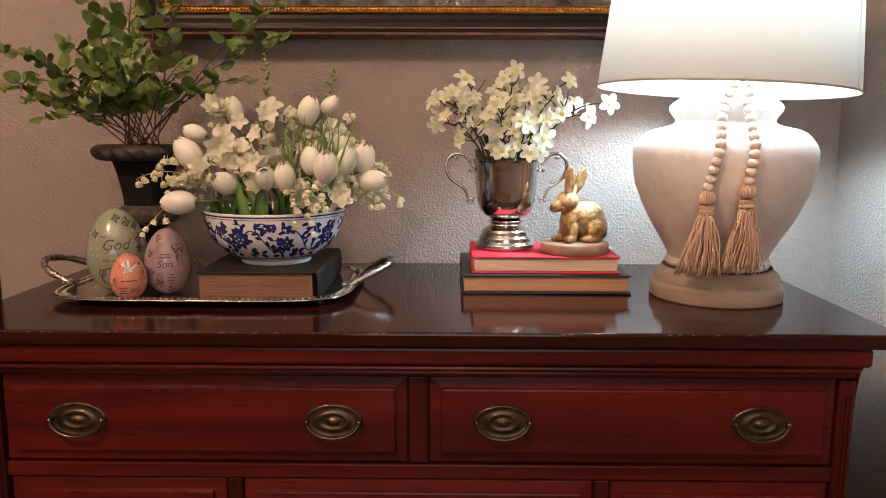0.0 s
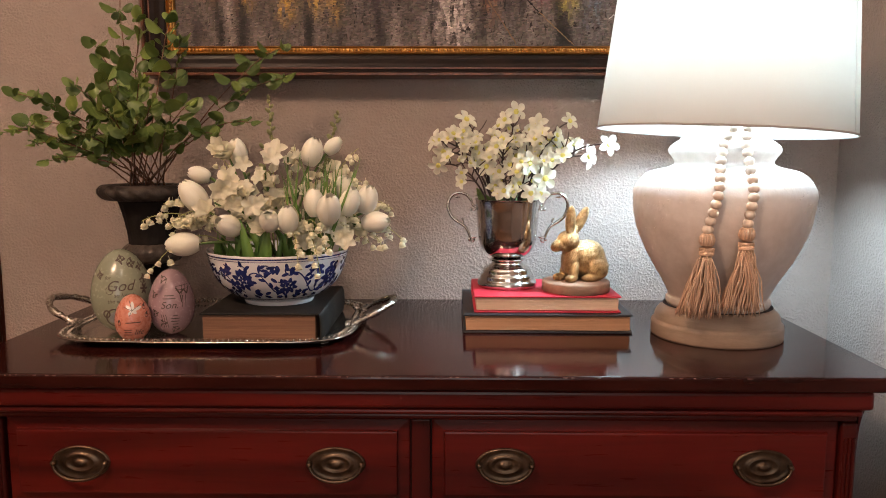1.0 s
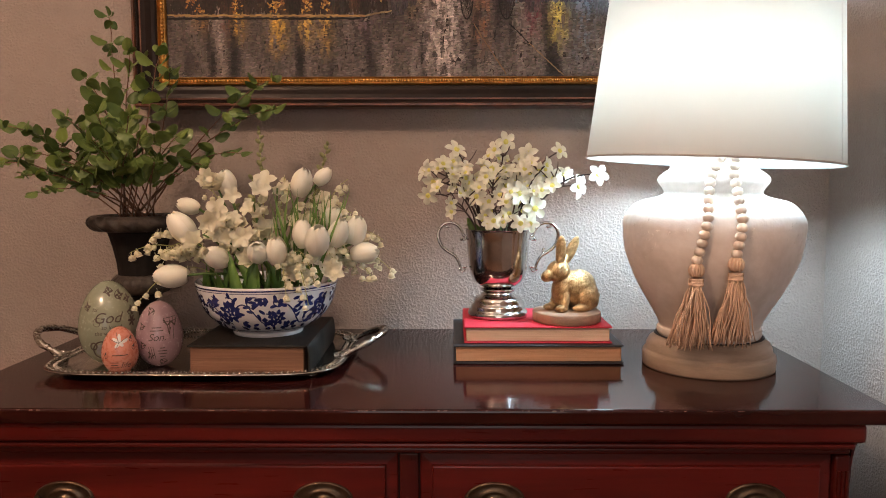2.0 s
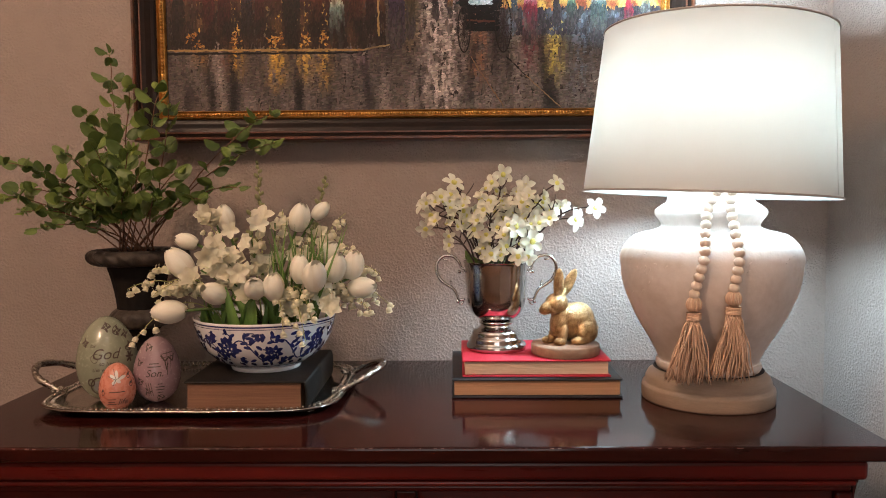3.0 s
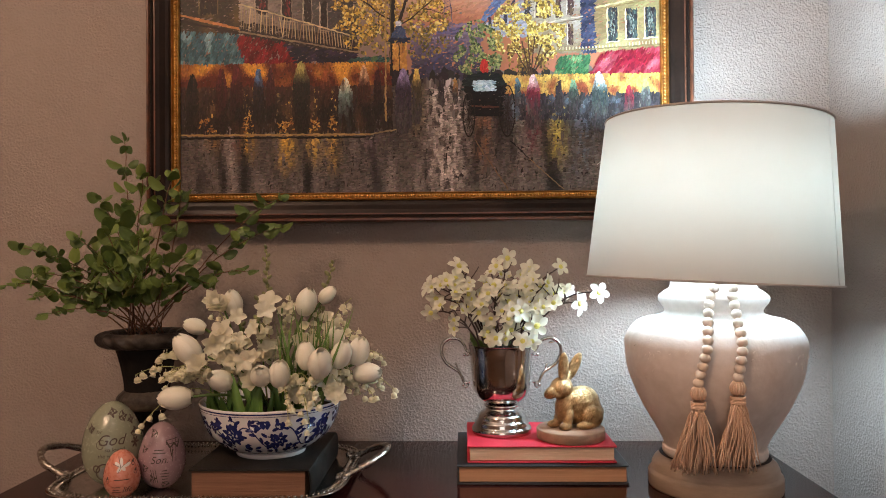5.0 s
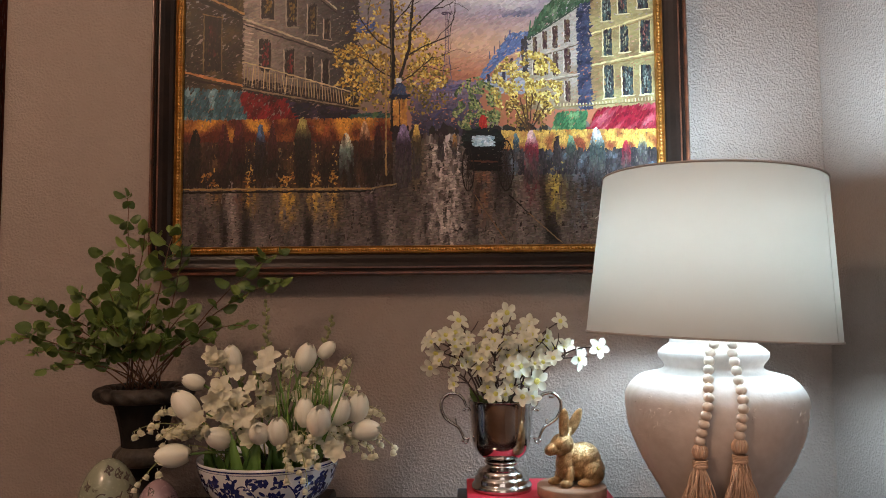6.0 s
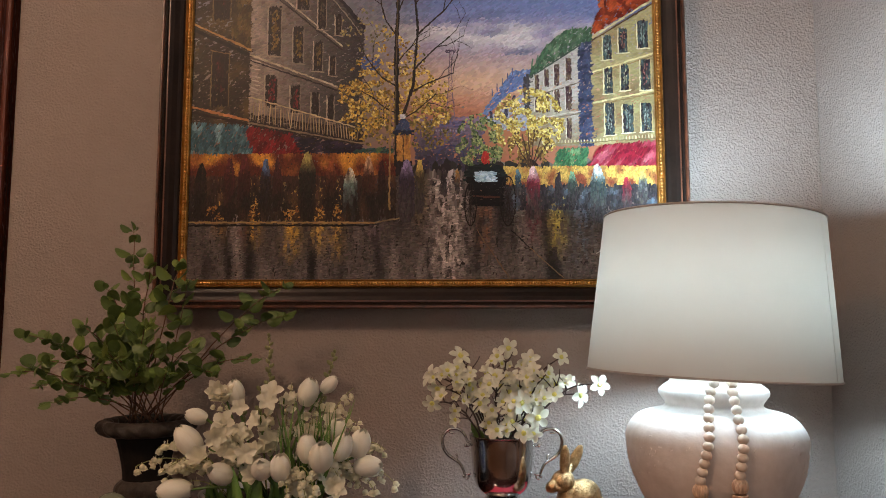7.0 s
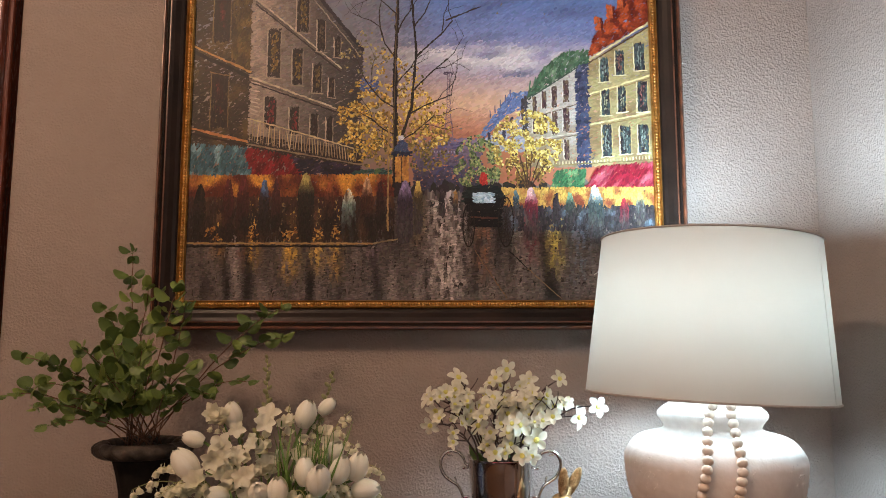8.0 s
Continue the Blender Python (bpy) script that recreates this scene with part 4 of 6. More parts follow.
    # soft upright blots stand for the passing crowd: middle, top, foot, breadth, cloak, crown colour
    crowd = ((22, 326, 416, 26, (50, 38, 38), (40, 32, 34)), (72, 318, 422, 26, (94, 40, 42), (110, 44, 46)), (98, 314, 418, 26, (84, 36, 40), (120, 50, 50)), (136, 320, 418, 22, (54, 46, 52), (96, 132, 184)), (157, 318, 404, 18, (88, 44, 46), (100, 50, 52)),
             (210, 308, 420, 36, (46, 44, 40), (186, 172, 96)), (252, 322, 404, 22, (104, 58, 44), (176, 96, 50)), (286, 336, 422, 30, (122, 146, 140), (216, 208, 180)), (318, 316, 420, 26, (92, 52, 42), (216, 172, 128)), (341, 324, 400, 15, (64, 38, 42), (86, 42, 46)),
             (385, 322, 424, 34, (66, 52, 74), (150, 132, 176)), (408, 322, 410, 19, (92, 78, 50), (222, 186, 90)), (450, 336, 382, 11, (58, 48, 52), (74, 60, 62)), (474, 340, 376, 10, (146, 104, 56), (190, 140, 74)), (606, 334, 420, 28, (136, 40, 56), (236, 196, 198)),
             (580, 340, 380, 13, (70, 92, 104), (110, 150, 164)), (650, 344, 394, 15, (58, 48, 54), (70, 56, 60)), (674, 344, 394, 18, (70, 84, 76), (134, 176, 140)), (718, 332, 426, 32, (70, 88, 86), (216, 220, 216)), (768, 354, 404, 18, (128, 40, 54), (186, 60, 70)), (796, 344, 396, 18, (116, 120, 116), (200, 180, 100)))
    ground = lambda q, y: mix(pave(q, y), (40, 32, 32), 0.35) if q < 366 else mix((82, 74, 74), (120, 108, 100), 1.5 * cloud(q, y, 0.06, 0.03, 34))
    for x, ya, yb, w, cloak, crown in crowd:
        w, h = w * 0.86, yb - ya
        area([(x - w * 0.16, ya), (x + w * 0.16, ya), (x + w * 0.46, ya + h * 0.26), (x + w * 0.5, ya + h * 0.85), (x + w * 0.26, yb), (x - w * 0.3, yb), (x - w * 0.5, ya + h * 0.8), (x - w * 0.42, ya + h * 0.26)],
             lambda q, y: mix(mix(crown, cloak, (y - ya) / h * 5 - 0.5), ground(q, y), max(0, min(0.85, (y - ya) / h * 1.5 - 0.35)) + 0.9 * max(0, cloud(q, y, 0.14, 0.04, 70))), (6, 2.2), 84, 5.0, 0.16)
        for _ in range(4):
            dab(x + rng.uniform(-2.5, 2.5), ya - 1 + rng.uniform(-2, 2), 4, 2.6, crown, 30)
    # carriage seen from behind
    area([(486, 346), (496, 332), (522, 325), (546, 330), (560, 346), (556, 360), (490, 360)], (40, 48, 46), (8, 3), 4, 6, 0.16)
    area([(492, 350), (558, 350), (552, 398), (498, 398)], (30, 26, 27), (7, 3), 8, 5, 0.16)
    rect(506, 542, 340, 357, lambda x, y: mix((206, 216, 220), (142, 170, 182), 0.4 + cloud(x, y, 0.2, 0.1, 72)), (6, 2.4), 0, 5, 0.1)
    line(502, 382, 548, 384, (104, 62, 44), 3, 8)
    for cx, cy, rx, ry in ((497, 396, 10, 36), (562, 390, 13, 42)):
        for k in range(44):
            a = 2 * math.pi * k / 44
            dab(cx + rx * math.cos(a), cy + ry * math.sin(a), 5.5, 2.2, (44, 36, 34), math.degrees(math.atan2(-ry * math.cos(a), -rx * math.sin(a))))
        for k in range(8):
            a = math.pi * k / 8
            line(cx - rx * math.cos(a), cy - ry * math.sin(a), cx + rx * math.cos(a), cy + ry * math.sin(a), (58, 46, 42), 1.0, 8)
    area([(516, 325), (519, 308), (523, 304), (528, 308), (530, 325)], (196, 54, 46), (5, 2.4), 70, 6)
    line(508, 440, 562, 518, (140, 110, 78), 1.5, 8)
    line(568, 440, 600, 470, (40, 34, 34), 1.8, 8)
    line(600, 470, 656, 520, (150, 122, 88), 1.4, 8)
    line(714, 480, 722, 474, (214, 208, 204), 1.4, 5)
    line(722, 474, 740, 484, (214, 208, 204), 1.4, 5)

    verts, faces, cols = [], [], []
    layer = y0 - 0.0002
    # each stroke lies on the strokes beneath it: depth counts the coats of paint at every spot of the sheet
    depth = np.zeros((600, 860), np.int32)
    for x, y, w, h, c, a in strokes:
        ca, sa = math.cos(a), math.sin(a)
        o = len(verts)
        rx, ry = (abs(w * ca) + abs(h * sa)) / 2, (abs(w * sa) + abs(h * ca)) / 2
        spot = depth[max(0, int(y - ry) + 10):max(1, int(y + ry) + 12), max(0, int(x - rx) + 10):max(1, int(x + rx) + 12)]
        coat = int(spot.max(initial=0)) + 1
        spot[:] = coat
        yy = layer - coat * 3.5e-6
        mean = sum(c) / 3
        col = tuple(g * q ** 1.2 for g, q in zip(PIGMENT, lin(*(mean + 0.84 * (v - mean) for v in c))))
        for px, py in ((-0.5, -0.1), (-0.34, -0.5), (0.36, -0.46), (0.5, 0.1), (0.3, 0.5), (-0.4, 0.44)):
            u, v = px * w, py * h
            X, Y = x + u * ca - v * sa, y - (u * sa + v * ca)
            X, Y = min(max(X, -3), 823), min(max(Y, -3), 571)
            verts.append((ART[0] + X * U, yy, ART[3] - Y * V))
        faces.append(tuple(range(o, o + 6)))
        cols += [(*col, 1.0)] * 6
    me = bpy.data.meshes.new("paint_layer")
    me.from_pydata(verts, [], faces)
    at = me.color_attributes.new("pigment", "FLOAT_COLOR", "CORNER")
    at.data.foreach_set("color", np.array(cols, dtype=np.float32).ravel())
    me.materials.append(M_PAINT)
    tagged(placed("paint_layer", me, parent, "thick brush strokes in rainy street colours"), kind="stuff")


PIGMENT = (0.88, 0.90, 0.92)


picture()


# ---- table lamp ----
LX, LY = 0.436, 1.19
BODY = rounded([(0.0765, 0.984), (0.0795, 0.989), (0.0790, 0.996), (0.0765, 1.001), (0.0865, 1.022), (0.1115, 1.065), (0.1300, 1.110), (0.1366, 1.148), (0.1345, 1.172), (0.1160, 1.194),
                (0.0850, 1.2035), (0.0745, 1.209), (0.0760, 1.216), (0.0830, 1.226), (0.0828, 1.234), (0.0740, 1.242), (0.0660, 1.248), (0.0640, 1.262), (0.0640, 1.280), (0.030, 1.284)], 6)


def body_radius(z):
    for a, b in zip(BODY, BODY[1:]):
        if a.y <= z <= b.y:
            return a.x + (b.x - a.x) * (z - a.y) / max(b.y - a.y, 1e-6)
    return 0.05


def table_lamp():
    t = thing("table_lamp", "whitewashed urn-shaped table lamp, lit, with a white drum shade", "lamp", place=(LX, LY, TOP))
    base = [(0, 0.0), (0.1005, 0.0), (0.1015, 0.003), (0.1015, 0.019), (0.1005, 0.0225), (0.0975, 0.0245), (0.0965, 0.027), (0.0955, 0.034), (0.0915, 0.0415), (0.0865, 0.045), (0.0845, 0.0475), (0.080, 0.0495), (0.0, 0.0495)]
    part("base", lathe(base, 96), M_LAMPBASE, t, "taupe limed wood stepped base")
    body = lathe([(p.x, p.y - TOP) for p in BODY] + [(0, BODY[-1].y - TOP)], 128)
    for v in body.verts:
        n = noise.noise(v.co * 30) * 0.0007
        v.co.x *= 1 + n * 8
        v.co.y *= 1 + n * 8
    part("body", body, M_CLAY, t, "rough white clay body with worn marks")
    part("joint", lathe([(0.0778, 0.0497), (0.0835, 0.0501), (0.0840, 0.0496)], 64), M_GAP, t)
    rng = random.Random(6)
    marks = bmesh.new()
    for k in range(42):
        a = radians(rng.choice((rng.gauss(208, 9), rng.gauss(318, 10), rng.uniform(200, 330))))
        z = rng.gauss(1.150, 0.016)
        pts = []
        for j in range(4):
            zz, aa = z + j * rng.uniform(0.0005, 0.0022), a + j * rng.uniform(0.002, 0.014)
            r = body_radius(zz) + 0.0002
            pts.append((r * math.cos(aa), r * math.sin(aa), zz - TOP))
        tube(pts, rng.uniform(0.0003, 0.0009), 5, marks, taper=0.4)
    tagged(part("plaster_mark", marks, M_CLAY, t, "small raised plaster scratches"), kind="stuff")
    part("neck", lathe([(0, 0.345), (0.016, 0.345), (0.016, 0.346), (0.020, 0.35), (0.020, 0.40), (0.012, 0.405), (0, 0.405)], 24), M_BRONZE, t)
    zb, zt, rb, rt = 1.2565 - TOP, 1.507 - TOP, 0.1905, 0.1695
    shade = lathe([(rb, 0), (rb + (rt - rb) * 0.5, (zt - zb) / 2), (rt, zt - zb), (rt - 0.0014, zt - zb), (rb + (rt - rb) * 0.5 - 0.0014, (zt - zb) / 2), (rb - 0.0014, 0), (rb, 0)], 128)
    tilt = pose(0, 0, zb + (zt - zb) / 2, -0.5, 2.7, 0) @ pose(0, 0, -(zt - zb) / 2)
    sh = part("shade", shade, M_SHADE, t, "white linen empire drum shade", m=tilt)
    for r, z in ((rb, 0.0012), (rt, zt - zb - 0.0012)):
        hoop = tube([((r + 0.0003) * math.cos(a), (r + 0.0003) * math.sin(a), z) for a in np.linspace(0, 2 * math.pi, 97)[:-1]], 0.0016, 8, closed=True)
        part("binding", hoop, surface("shade_binding", (0.34, 0.28, 0.25), (0.46, 0.40, 0.36), 40, 0.8), sh, "taupe edge binding")
    for k in range(3):
        a = 2 * math.pi * k / 3 + 0.4
        part("spider_arm", tube(bend((0.012 * math.cos(a), 0.012 * math.sin(a), zt - zb - 0.012), ((rt - 0.004) * math.cos(a), (rt - 0.004) * math.sin(a), zt - zb - 0.004), (0, 0, -0.004)), 0.0012, 6), M_BRONZE, sh)
    part("seam", tube([(math.cos(-0.75) * (rb + 0.0003), math.sin(-0.75) * (rb + 0.0003), 0.004), (math.cos(-0.75) * (rt + 0.0003), math.sin(-0.75) * (rt + 0.0003), zt - zb - 0.004)], 0.0006, 6), M_SHADE, sh)
    return t


table_lamp()


def garland():
    t = thing("bead_garland", "natural wooden bead garland with jute tassels draped on the lamp", "garland", place=(LX, LY, TOP))
    me = mesh_of("bead", lathe([(0.0015, -0.0066), (0.0045, -0.0060), (0.0072, -0.0030), (0.0079, 0), (0.0072, 0.0030), (0.0045, 0.0060), (0.0015, 0.0066)], 18), M_BEAD)
    rng = random.Random(5)
    for x_top, x_low, bulge, n in ((0.416, 0.3735, -0.002, 13), (0.437, 0.424, 0.003, 12)):
        z0, z1 = 1.262, 1.117 if n == 13 else 1.127
        strand = []
        for k in range(n):
            f = k / (n - 1)
            z = z0 + (z1 - z0) * f
            x = x_top + (x_low - x_top) * f ** 0.8 + bulge * math.sin(math.pi * f)
            dx = x - LX
            R = body_radius(z) + 0.0078 if z > 1.16 else max(body_radius(z), 0.1335) + 0.0078
            if z > 1.176:
                R = max(R, 0.091 + 0.047 * min(1, max(0, (1.236 - z) / 0.060)))
            y = -math.sqrt(max(R * R - dx * dx, 1e-4))
            strand.append(Vector((dx, y, z - TOP)))
        for k, p in enumerate(strand):
            q = strand[min(k + 1, n - 1)] - strand[max(k - 1, 0)]
            placed("bead", me, t, m=aim(p, q, rng.uniform(0, 360)))
        top = [strand[0] + Vector((0, 0.0, 0)), Vector((strand[0].x, strand[0].y + 0.02, strand[0].z + 0.008)), Vector((0, -0.02, strand[0].z + 0.012))]
        part("cord", tube(strand[::-1] + top[1:], 0.0012, 6), M_JUTE, t)
        tassel(t, strand[-1] + Vector((0, 0.001, -0.007)), rng, 1 if n == 13 else -1)
    return t


def tassel(parent, head, rng, side):
    """Jute tassel: round knot, bound neck and a fringe of loose strands hanging down the lamp."""
    knot = bmesh.new()
    for k in range(14):
        a = 2 * math.pi * k / 14
        tube([head + Vector((0.0095 * math.sin(b) * math.cos(a), 0.0085 * math.sin(b) * math.sin(a), 0.010 * math.cos(b) - 0.008)) for b in np.linspace(0.15, 2.6, 8)], 0.0022, 6, knot)
    tp = part("tassel", knot, M_JUTE, parent, "jute tassel with bound neck")
    bind = bmesh.new()
    for k in range(5):
        tube([head + Vector((0.0098 * math.cos(a), 0.0088 * math.sin(a), -0.0205 - k * 0.0021)) for a in np.linspace(0, 2 * math.pi, 15)[:-1]], 0.0013, 6, bind, closed=True)
    part("binding", bind, M_JUTE, tp)
    fringe = bmesh.new()
    for k in range(120):
        a = 2 * math.pi * rng.random()
        r0 = 0.0075 * math.sqrt(rng.random())
        spread = rng.uniform(0.55, 1.0)
        x1 = rng.uniform(-1, 1) * 0.033 + side * -0.002
        drop = rng.uniform(0.084, 0.100)
        pts = []
        for i in range(9):
            f = i / 8
            x = head.x + r0 * math.cos(a) * (1 - f) + x1 * (f ** 0.75) * (1 - 0.12 * f) + 0.0016 * math.sin(9 * f + k * 1.7)
            z = head.z - 0.028 - drop * f
            back = body_radius(max(z + TOP, 1.0)) + 0.002
            if z + TOP < 1.002:
                back = max(back, 0.0815)
            y = head.y + r0 * math.sin(a) + math.sin(a) * 0.012 * f + 0.018 * f * f
            dx = x
            lim = -math.sqrt(max(back * back - dx * dx, 1e-5))
            y = min(y, lim)
            pts.append((x, y, max(z, 0.051)))
        tube(pts, 0.00085, 5, fringe, taper=0.9)
    tagged(part("fringe", fringe, M_JUTE, tp), kind="stuff")


garland()


# ---- books ----
def book(name, label, x0, x1, y0, y1, z0, z1, cover, pages, board=0.0032, inset=0.004, spine="back", turn=0.0, category="book"):
    """A hardback that lies flat: two boards, a spine and a page block set back from the boards."""
    cx, cy = (x0 + x1) / 2, (y0 + y1) / 2
    t = thing(name, label, category, place=(cx, cy, z0))
    t.rotation_euler = (0, 0, radians(turn))
    w, d, h = (x1 - x0) / 2, (y1 - y0) / 2, z1 - z0
    part("back_cover", box(-w, w, -d, d, 0, board, 0.0012), cover, t, smooth=False)
    part("front_cover", box(-w, w, -d, d, h - board, h, 0.0012), cover, t, smooth=False)
    bm = bmesh.new()
    e = 0.0006
    if spine == "back":
        add_box(bm, -w + inset, w - inset, -d + inset, d - 0.004, board + e, h - board - e, 0.001)
    else:
        add_box(bm, -w + inset, w - 0.007, -d + inset, d - inset, board + e, h - board - e, 0.001)
    part("page_block", bm, pages, t, smooth=False)
    # rounded spine
    bm = bmesh.new()
    arc = [(math.sin(a), math.cos(a)) for a in np.linspace(0, math.pi, 13)]
    rows = []
    for s, c in arc:
        z = h / 2 + c * (h / 2 - 0.0004)
        o = 0.0045 * s
        if spine == "back":
            rows.append([bm.verts.new((-w, d - 0.001 + o, z)), bm.verts.new((w, d - 0.001 + o, z)), bm.verts.new((w, d - 0.004 + o, z)), bm.verts.new((-w, d - 0.004 + o, z))])
        else:
            rows.append([bm.verts.new((w - 0.001 + o, -d, z)), bm.verts.new((w - 0.001 + o, d, z)), bm.verts.new((w - 0.004 + o, d, z)), bm.verts.new((w - 0.004 + o, -d, z))])
    for a, b in zip(rows, rows[1:]):
        for k in range(4):
            bm.faces.new((a[k], a[(k + 1) % 4], b[(k + 1) % 4], b[k]))
    bmesh.ops.recalc_face_normals(bm, faces=bm.faces)
    part("spine", bm, cover, t)
    return t


book("hardback_book", "large black cloth hardback with tan pages, lying flat", 0.029, 0.302, 1.186, 1.415, TOP + 0.0006, 0.9665, M_BLACKBOOK, M_PAGE2)
book("hardback_book", "red cloth hardback with cream pages, lying on the black book", 0.046, 0.285, 1.197, 1.372, 0.967, 0.9945, M_RED, M_PAGE, 0.0028)


# ---- silver loving cup ----
CUP = Vector((0.106, 1.296, 0.9948))


def cup():
    t = thing("trophy_cup", "two-handled silver loving cup on a stepped foot", "cup", place=CUP)
    foot = [(0, 0), (0.0505, 0), (0.0515, 0.003), (0.0515, 0.008), (0.0500, 0.0105), (0.0478, 0.0115), (0.0465, 0.014), (0.0468, 0.018), (0.0455, 0.0215), (0.0430, 0.0225), (0.0420, 0.0250), (0.0418, 0.0290),
            (0.0395, 0.0330), (0.0350, 0.0355), (0.0305, 0.0375), (0.0275, 0.0400), (0.0262, 0.042), (0.0265, 0.0445), (0.0300, 0.0455), (0.0302, 0.0480), (0.0265, 0.0495), (0.020, 0.0505), (0, 0.0505)]
    part("foot", lathe(foot, 96), M_SILVER, t, "stepped silver foot")
    wall = rounded([(0.001, 0.0492), (0.0200, 0.0500), (0.0330, 0.0545), (0.0430, 0.0640), (0.0490, 0.0780), (0.0515, 0.0950), (0.0530, 0.1150), (0.0545, 0.1350), (0.0565, 0.1480), (0.0580, 0.1515)], 6)
    inner = [(0.0572, 0.1520), (0.0552, 0.1475), (0.0530, 0.1350), (0.0515, 0.115), (0.0498, 0.095), (0.0470, 0.078), (0.040, 0.064), (0.02, 0.056), (0, 0.055)]
    part("bowl", lathe([(p.x, p.y) for p in wall] + inner, 96), M_SILVER, t, "polished silver cup bowl")
    for s in (-1, 1):
        curve = rounded([(0.053, 0.138), (0.060, 0.140), (0.064, 0.150), (0.074, 0.160), (0.090, 0.161), (0.101, 0.151), (0.103, 0.136), (0.096, 0.120), (0.083, 0.110), (0.074, 0.104), (0.068, 0.094), (0.064, 0.085), (0.054, 0.086)], 5)
        hb = tube([(s * p.x, 0, p.y) for p in curve], lambda f: 0.0017 + 0.0012 * math.sin(math.pi * f), 10)
        h = part("handle", hb, M_SILVER, t, "scrolled silver handle")
        curl = bmesh.new()
        for cx, cz, r, a0, a1 in ((0.086, 0.1645, 0.010, -1.9, -0.4), (0.062, 0.0815, 0.0045, 0.4, 5.2), (0.060, 0.1365, 0.0045, 1.2, 6.0), (0.084, 0.113, 0.007, 2.2, 3.9)):
            tube([(s * (cx + r * math.cos(a)), 0, cz + r * math.sin(a)) for a in np.linspace(a0, a1, 14)], 0.0015, 8, curl)
        for cx, cz in ((0.0660, 0.0815), (0.0635, 0.1335)):
            add_ball(curl, (s * cx, 0, cz), (0.003, 0.003, 0.003))
        tagged(part("scroll", curl, M_SILVER, h), kind="stuff")
    return t


cup()


# ---- gilded rabbit on a wooden disc ----
def rabbit():
    disc = lathe([(0, 0), (0.0545, 0), (0.0565, 0.0015), (0.0568, 0.0155), (0.0555, 0.0175), (0, 0.0177)], 72)
    tagged(part("wooden_disc", disc, M_DISC, m=pose(0.219, 1.253, 0.9947)), "round slice of raw brown wood on the red book", "wooden disc")
    bm = bmesh.new()
    # sizes in metres; the nose points along -x
    for place, size, turn in (((0.018, 0.000, 0.036), (0.034, 0.024, 0.032), (0, -14, 0)), ((0.006, 0, 0.040), (0.030, 0.021, 0.027), (0, 25, 0)), ((-0.014, 0, 0.038), (0.017, 0.017, 0.028), (0, 12, 0)),
                              ((0.030, 0, 0.026), (0.024, 0.027, 0.025), (0, 0, 0)), ((-0.021, 0, 0.067), (0.0205, 0.0175, 0.0185), (0, -20, 0)), ((-0.039, 0, 0.0610), (0.0150, 0.0105, 0.0100), (0, -25, 0)),
                              ((-0.045, 0, 0.0585), (0.0050, 0.0055, 0.0050), (0, 0, 0)), ((-0.031, 0.0075, 0.058), (0.009, 0.006, 0.007), (0, 0, 0)), ((-0.031, -0.0075, 0.058), (0.009, 0.006, 0.007), (0, 0, 0)),
                              ((-0.027, -0.0130, 0.069), (0.0038, 0.0028, 0.0034), (0, 0, 0)), ((-0.027, 0.0130, 0.069), (0.0038, 0.0028, 0.0034), (0, 0, 0)),
                              ((0.026, -0.021, 0.020), (0.021, 0.0095, 0.018), (0, 20, 0)), ((0.026, 0.021, 0.020), (0.021, 0.0095, 0.018), (0, 20, 0)),
                              ((0.014, -0.022, 0.0065), (0.021, 0.0080, 0.0070), (0, 0, 0)), ((0.014, 0.022, 0.0065), (0.021, 0.0080, 0.0070), (0, 0, 0)),
                              ((-0.016, -0.013, 0.018), (0.0085, 0.0080, 0.018), (0, 10, 0)), ((-0.018, 0.012, 0.018), (0.0085, 0.0080, 0.018), (0, 18, 0)),
                              ((-0.022, -0.0145, 0.0060), (0.0125, 0.0078, 0.0066), (0, 0, 0)), ((-0.029, 0.0120, 0.0060), (0.0125, 0.0078, 0.0066), (0, 0, 0)), ((0.053, 0, 0.022), (0.008, 0.009, 0.009), (0, 0, 0)),
                              ((-0.0215, -0.008, 0.101), (0.0092, 0.0034, 0.0270), (4, 2, -24)), ((0.0050, 0.003, 0.100), (0.0094, 0.0034, 0.0275), (-4, 27, -24)), ((-0.0225, -0.007, 0.084), (0.0054, 0.0044, 0.0100), (4, 0, 0)), ((-0.0080, 0.002, 0.083), (0.0054, 0.0044, 0.0110), (-4, 26, 0))):
        add_ball(bm, place, size, turn, 18, 12)
    ob = part("rabbit_figurine", bm, M_GOLD, m=pose(0.222, 1.252, 1.0122, 0, 0, 24))
    rm = ob.modifiers.new("fuse", "REMESH")
    rm.mode, rm.voxel_size, rm.use_smooth_shade = "VOXEL", 0.0013, True
    sm = ob.modifiers.new("soften", "SMOOTH")
    sm.iterations, sm.factor = 4, 0.6
    # carved fur grooves
    nt = M_GOLD.node_tree
    co = nt.nodes.new("ShaderNodeTexCoord")
    mp = nt.nodes.new("ShaderNodeMapping")
    mp.inputs["Rotation"].default_value = (0.3, 0.95, 0.4)
    mp2 = nt.nodes.new("ShaderNodeMapping")
    mp2.inputs["Scale"].default_value = (110, 420, 420)
    nt.links.new(mp.outputs[0], mp2.inputs[0])
    n = nt.nodes.new("ShaderNodeTexNoise")
    n.inputs["Scale"].default_value, n.inputs["Detail"].default_value, n.inputs["Distortion"].default_value = 1.0, 2, 0.6
    bp = nt.nodes.new("ShaderNodeBump")
    bp.inputs["Strength"].default_value, bp.inputs["Distance"].default_value = 1.0, 0.0026
    nt.links.new(co.outputs["Object"], mp.inputs[0])
    nt.links.new(mp2.outputs[0], n.inputs["Vector"])
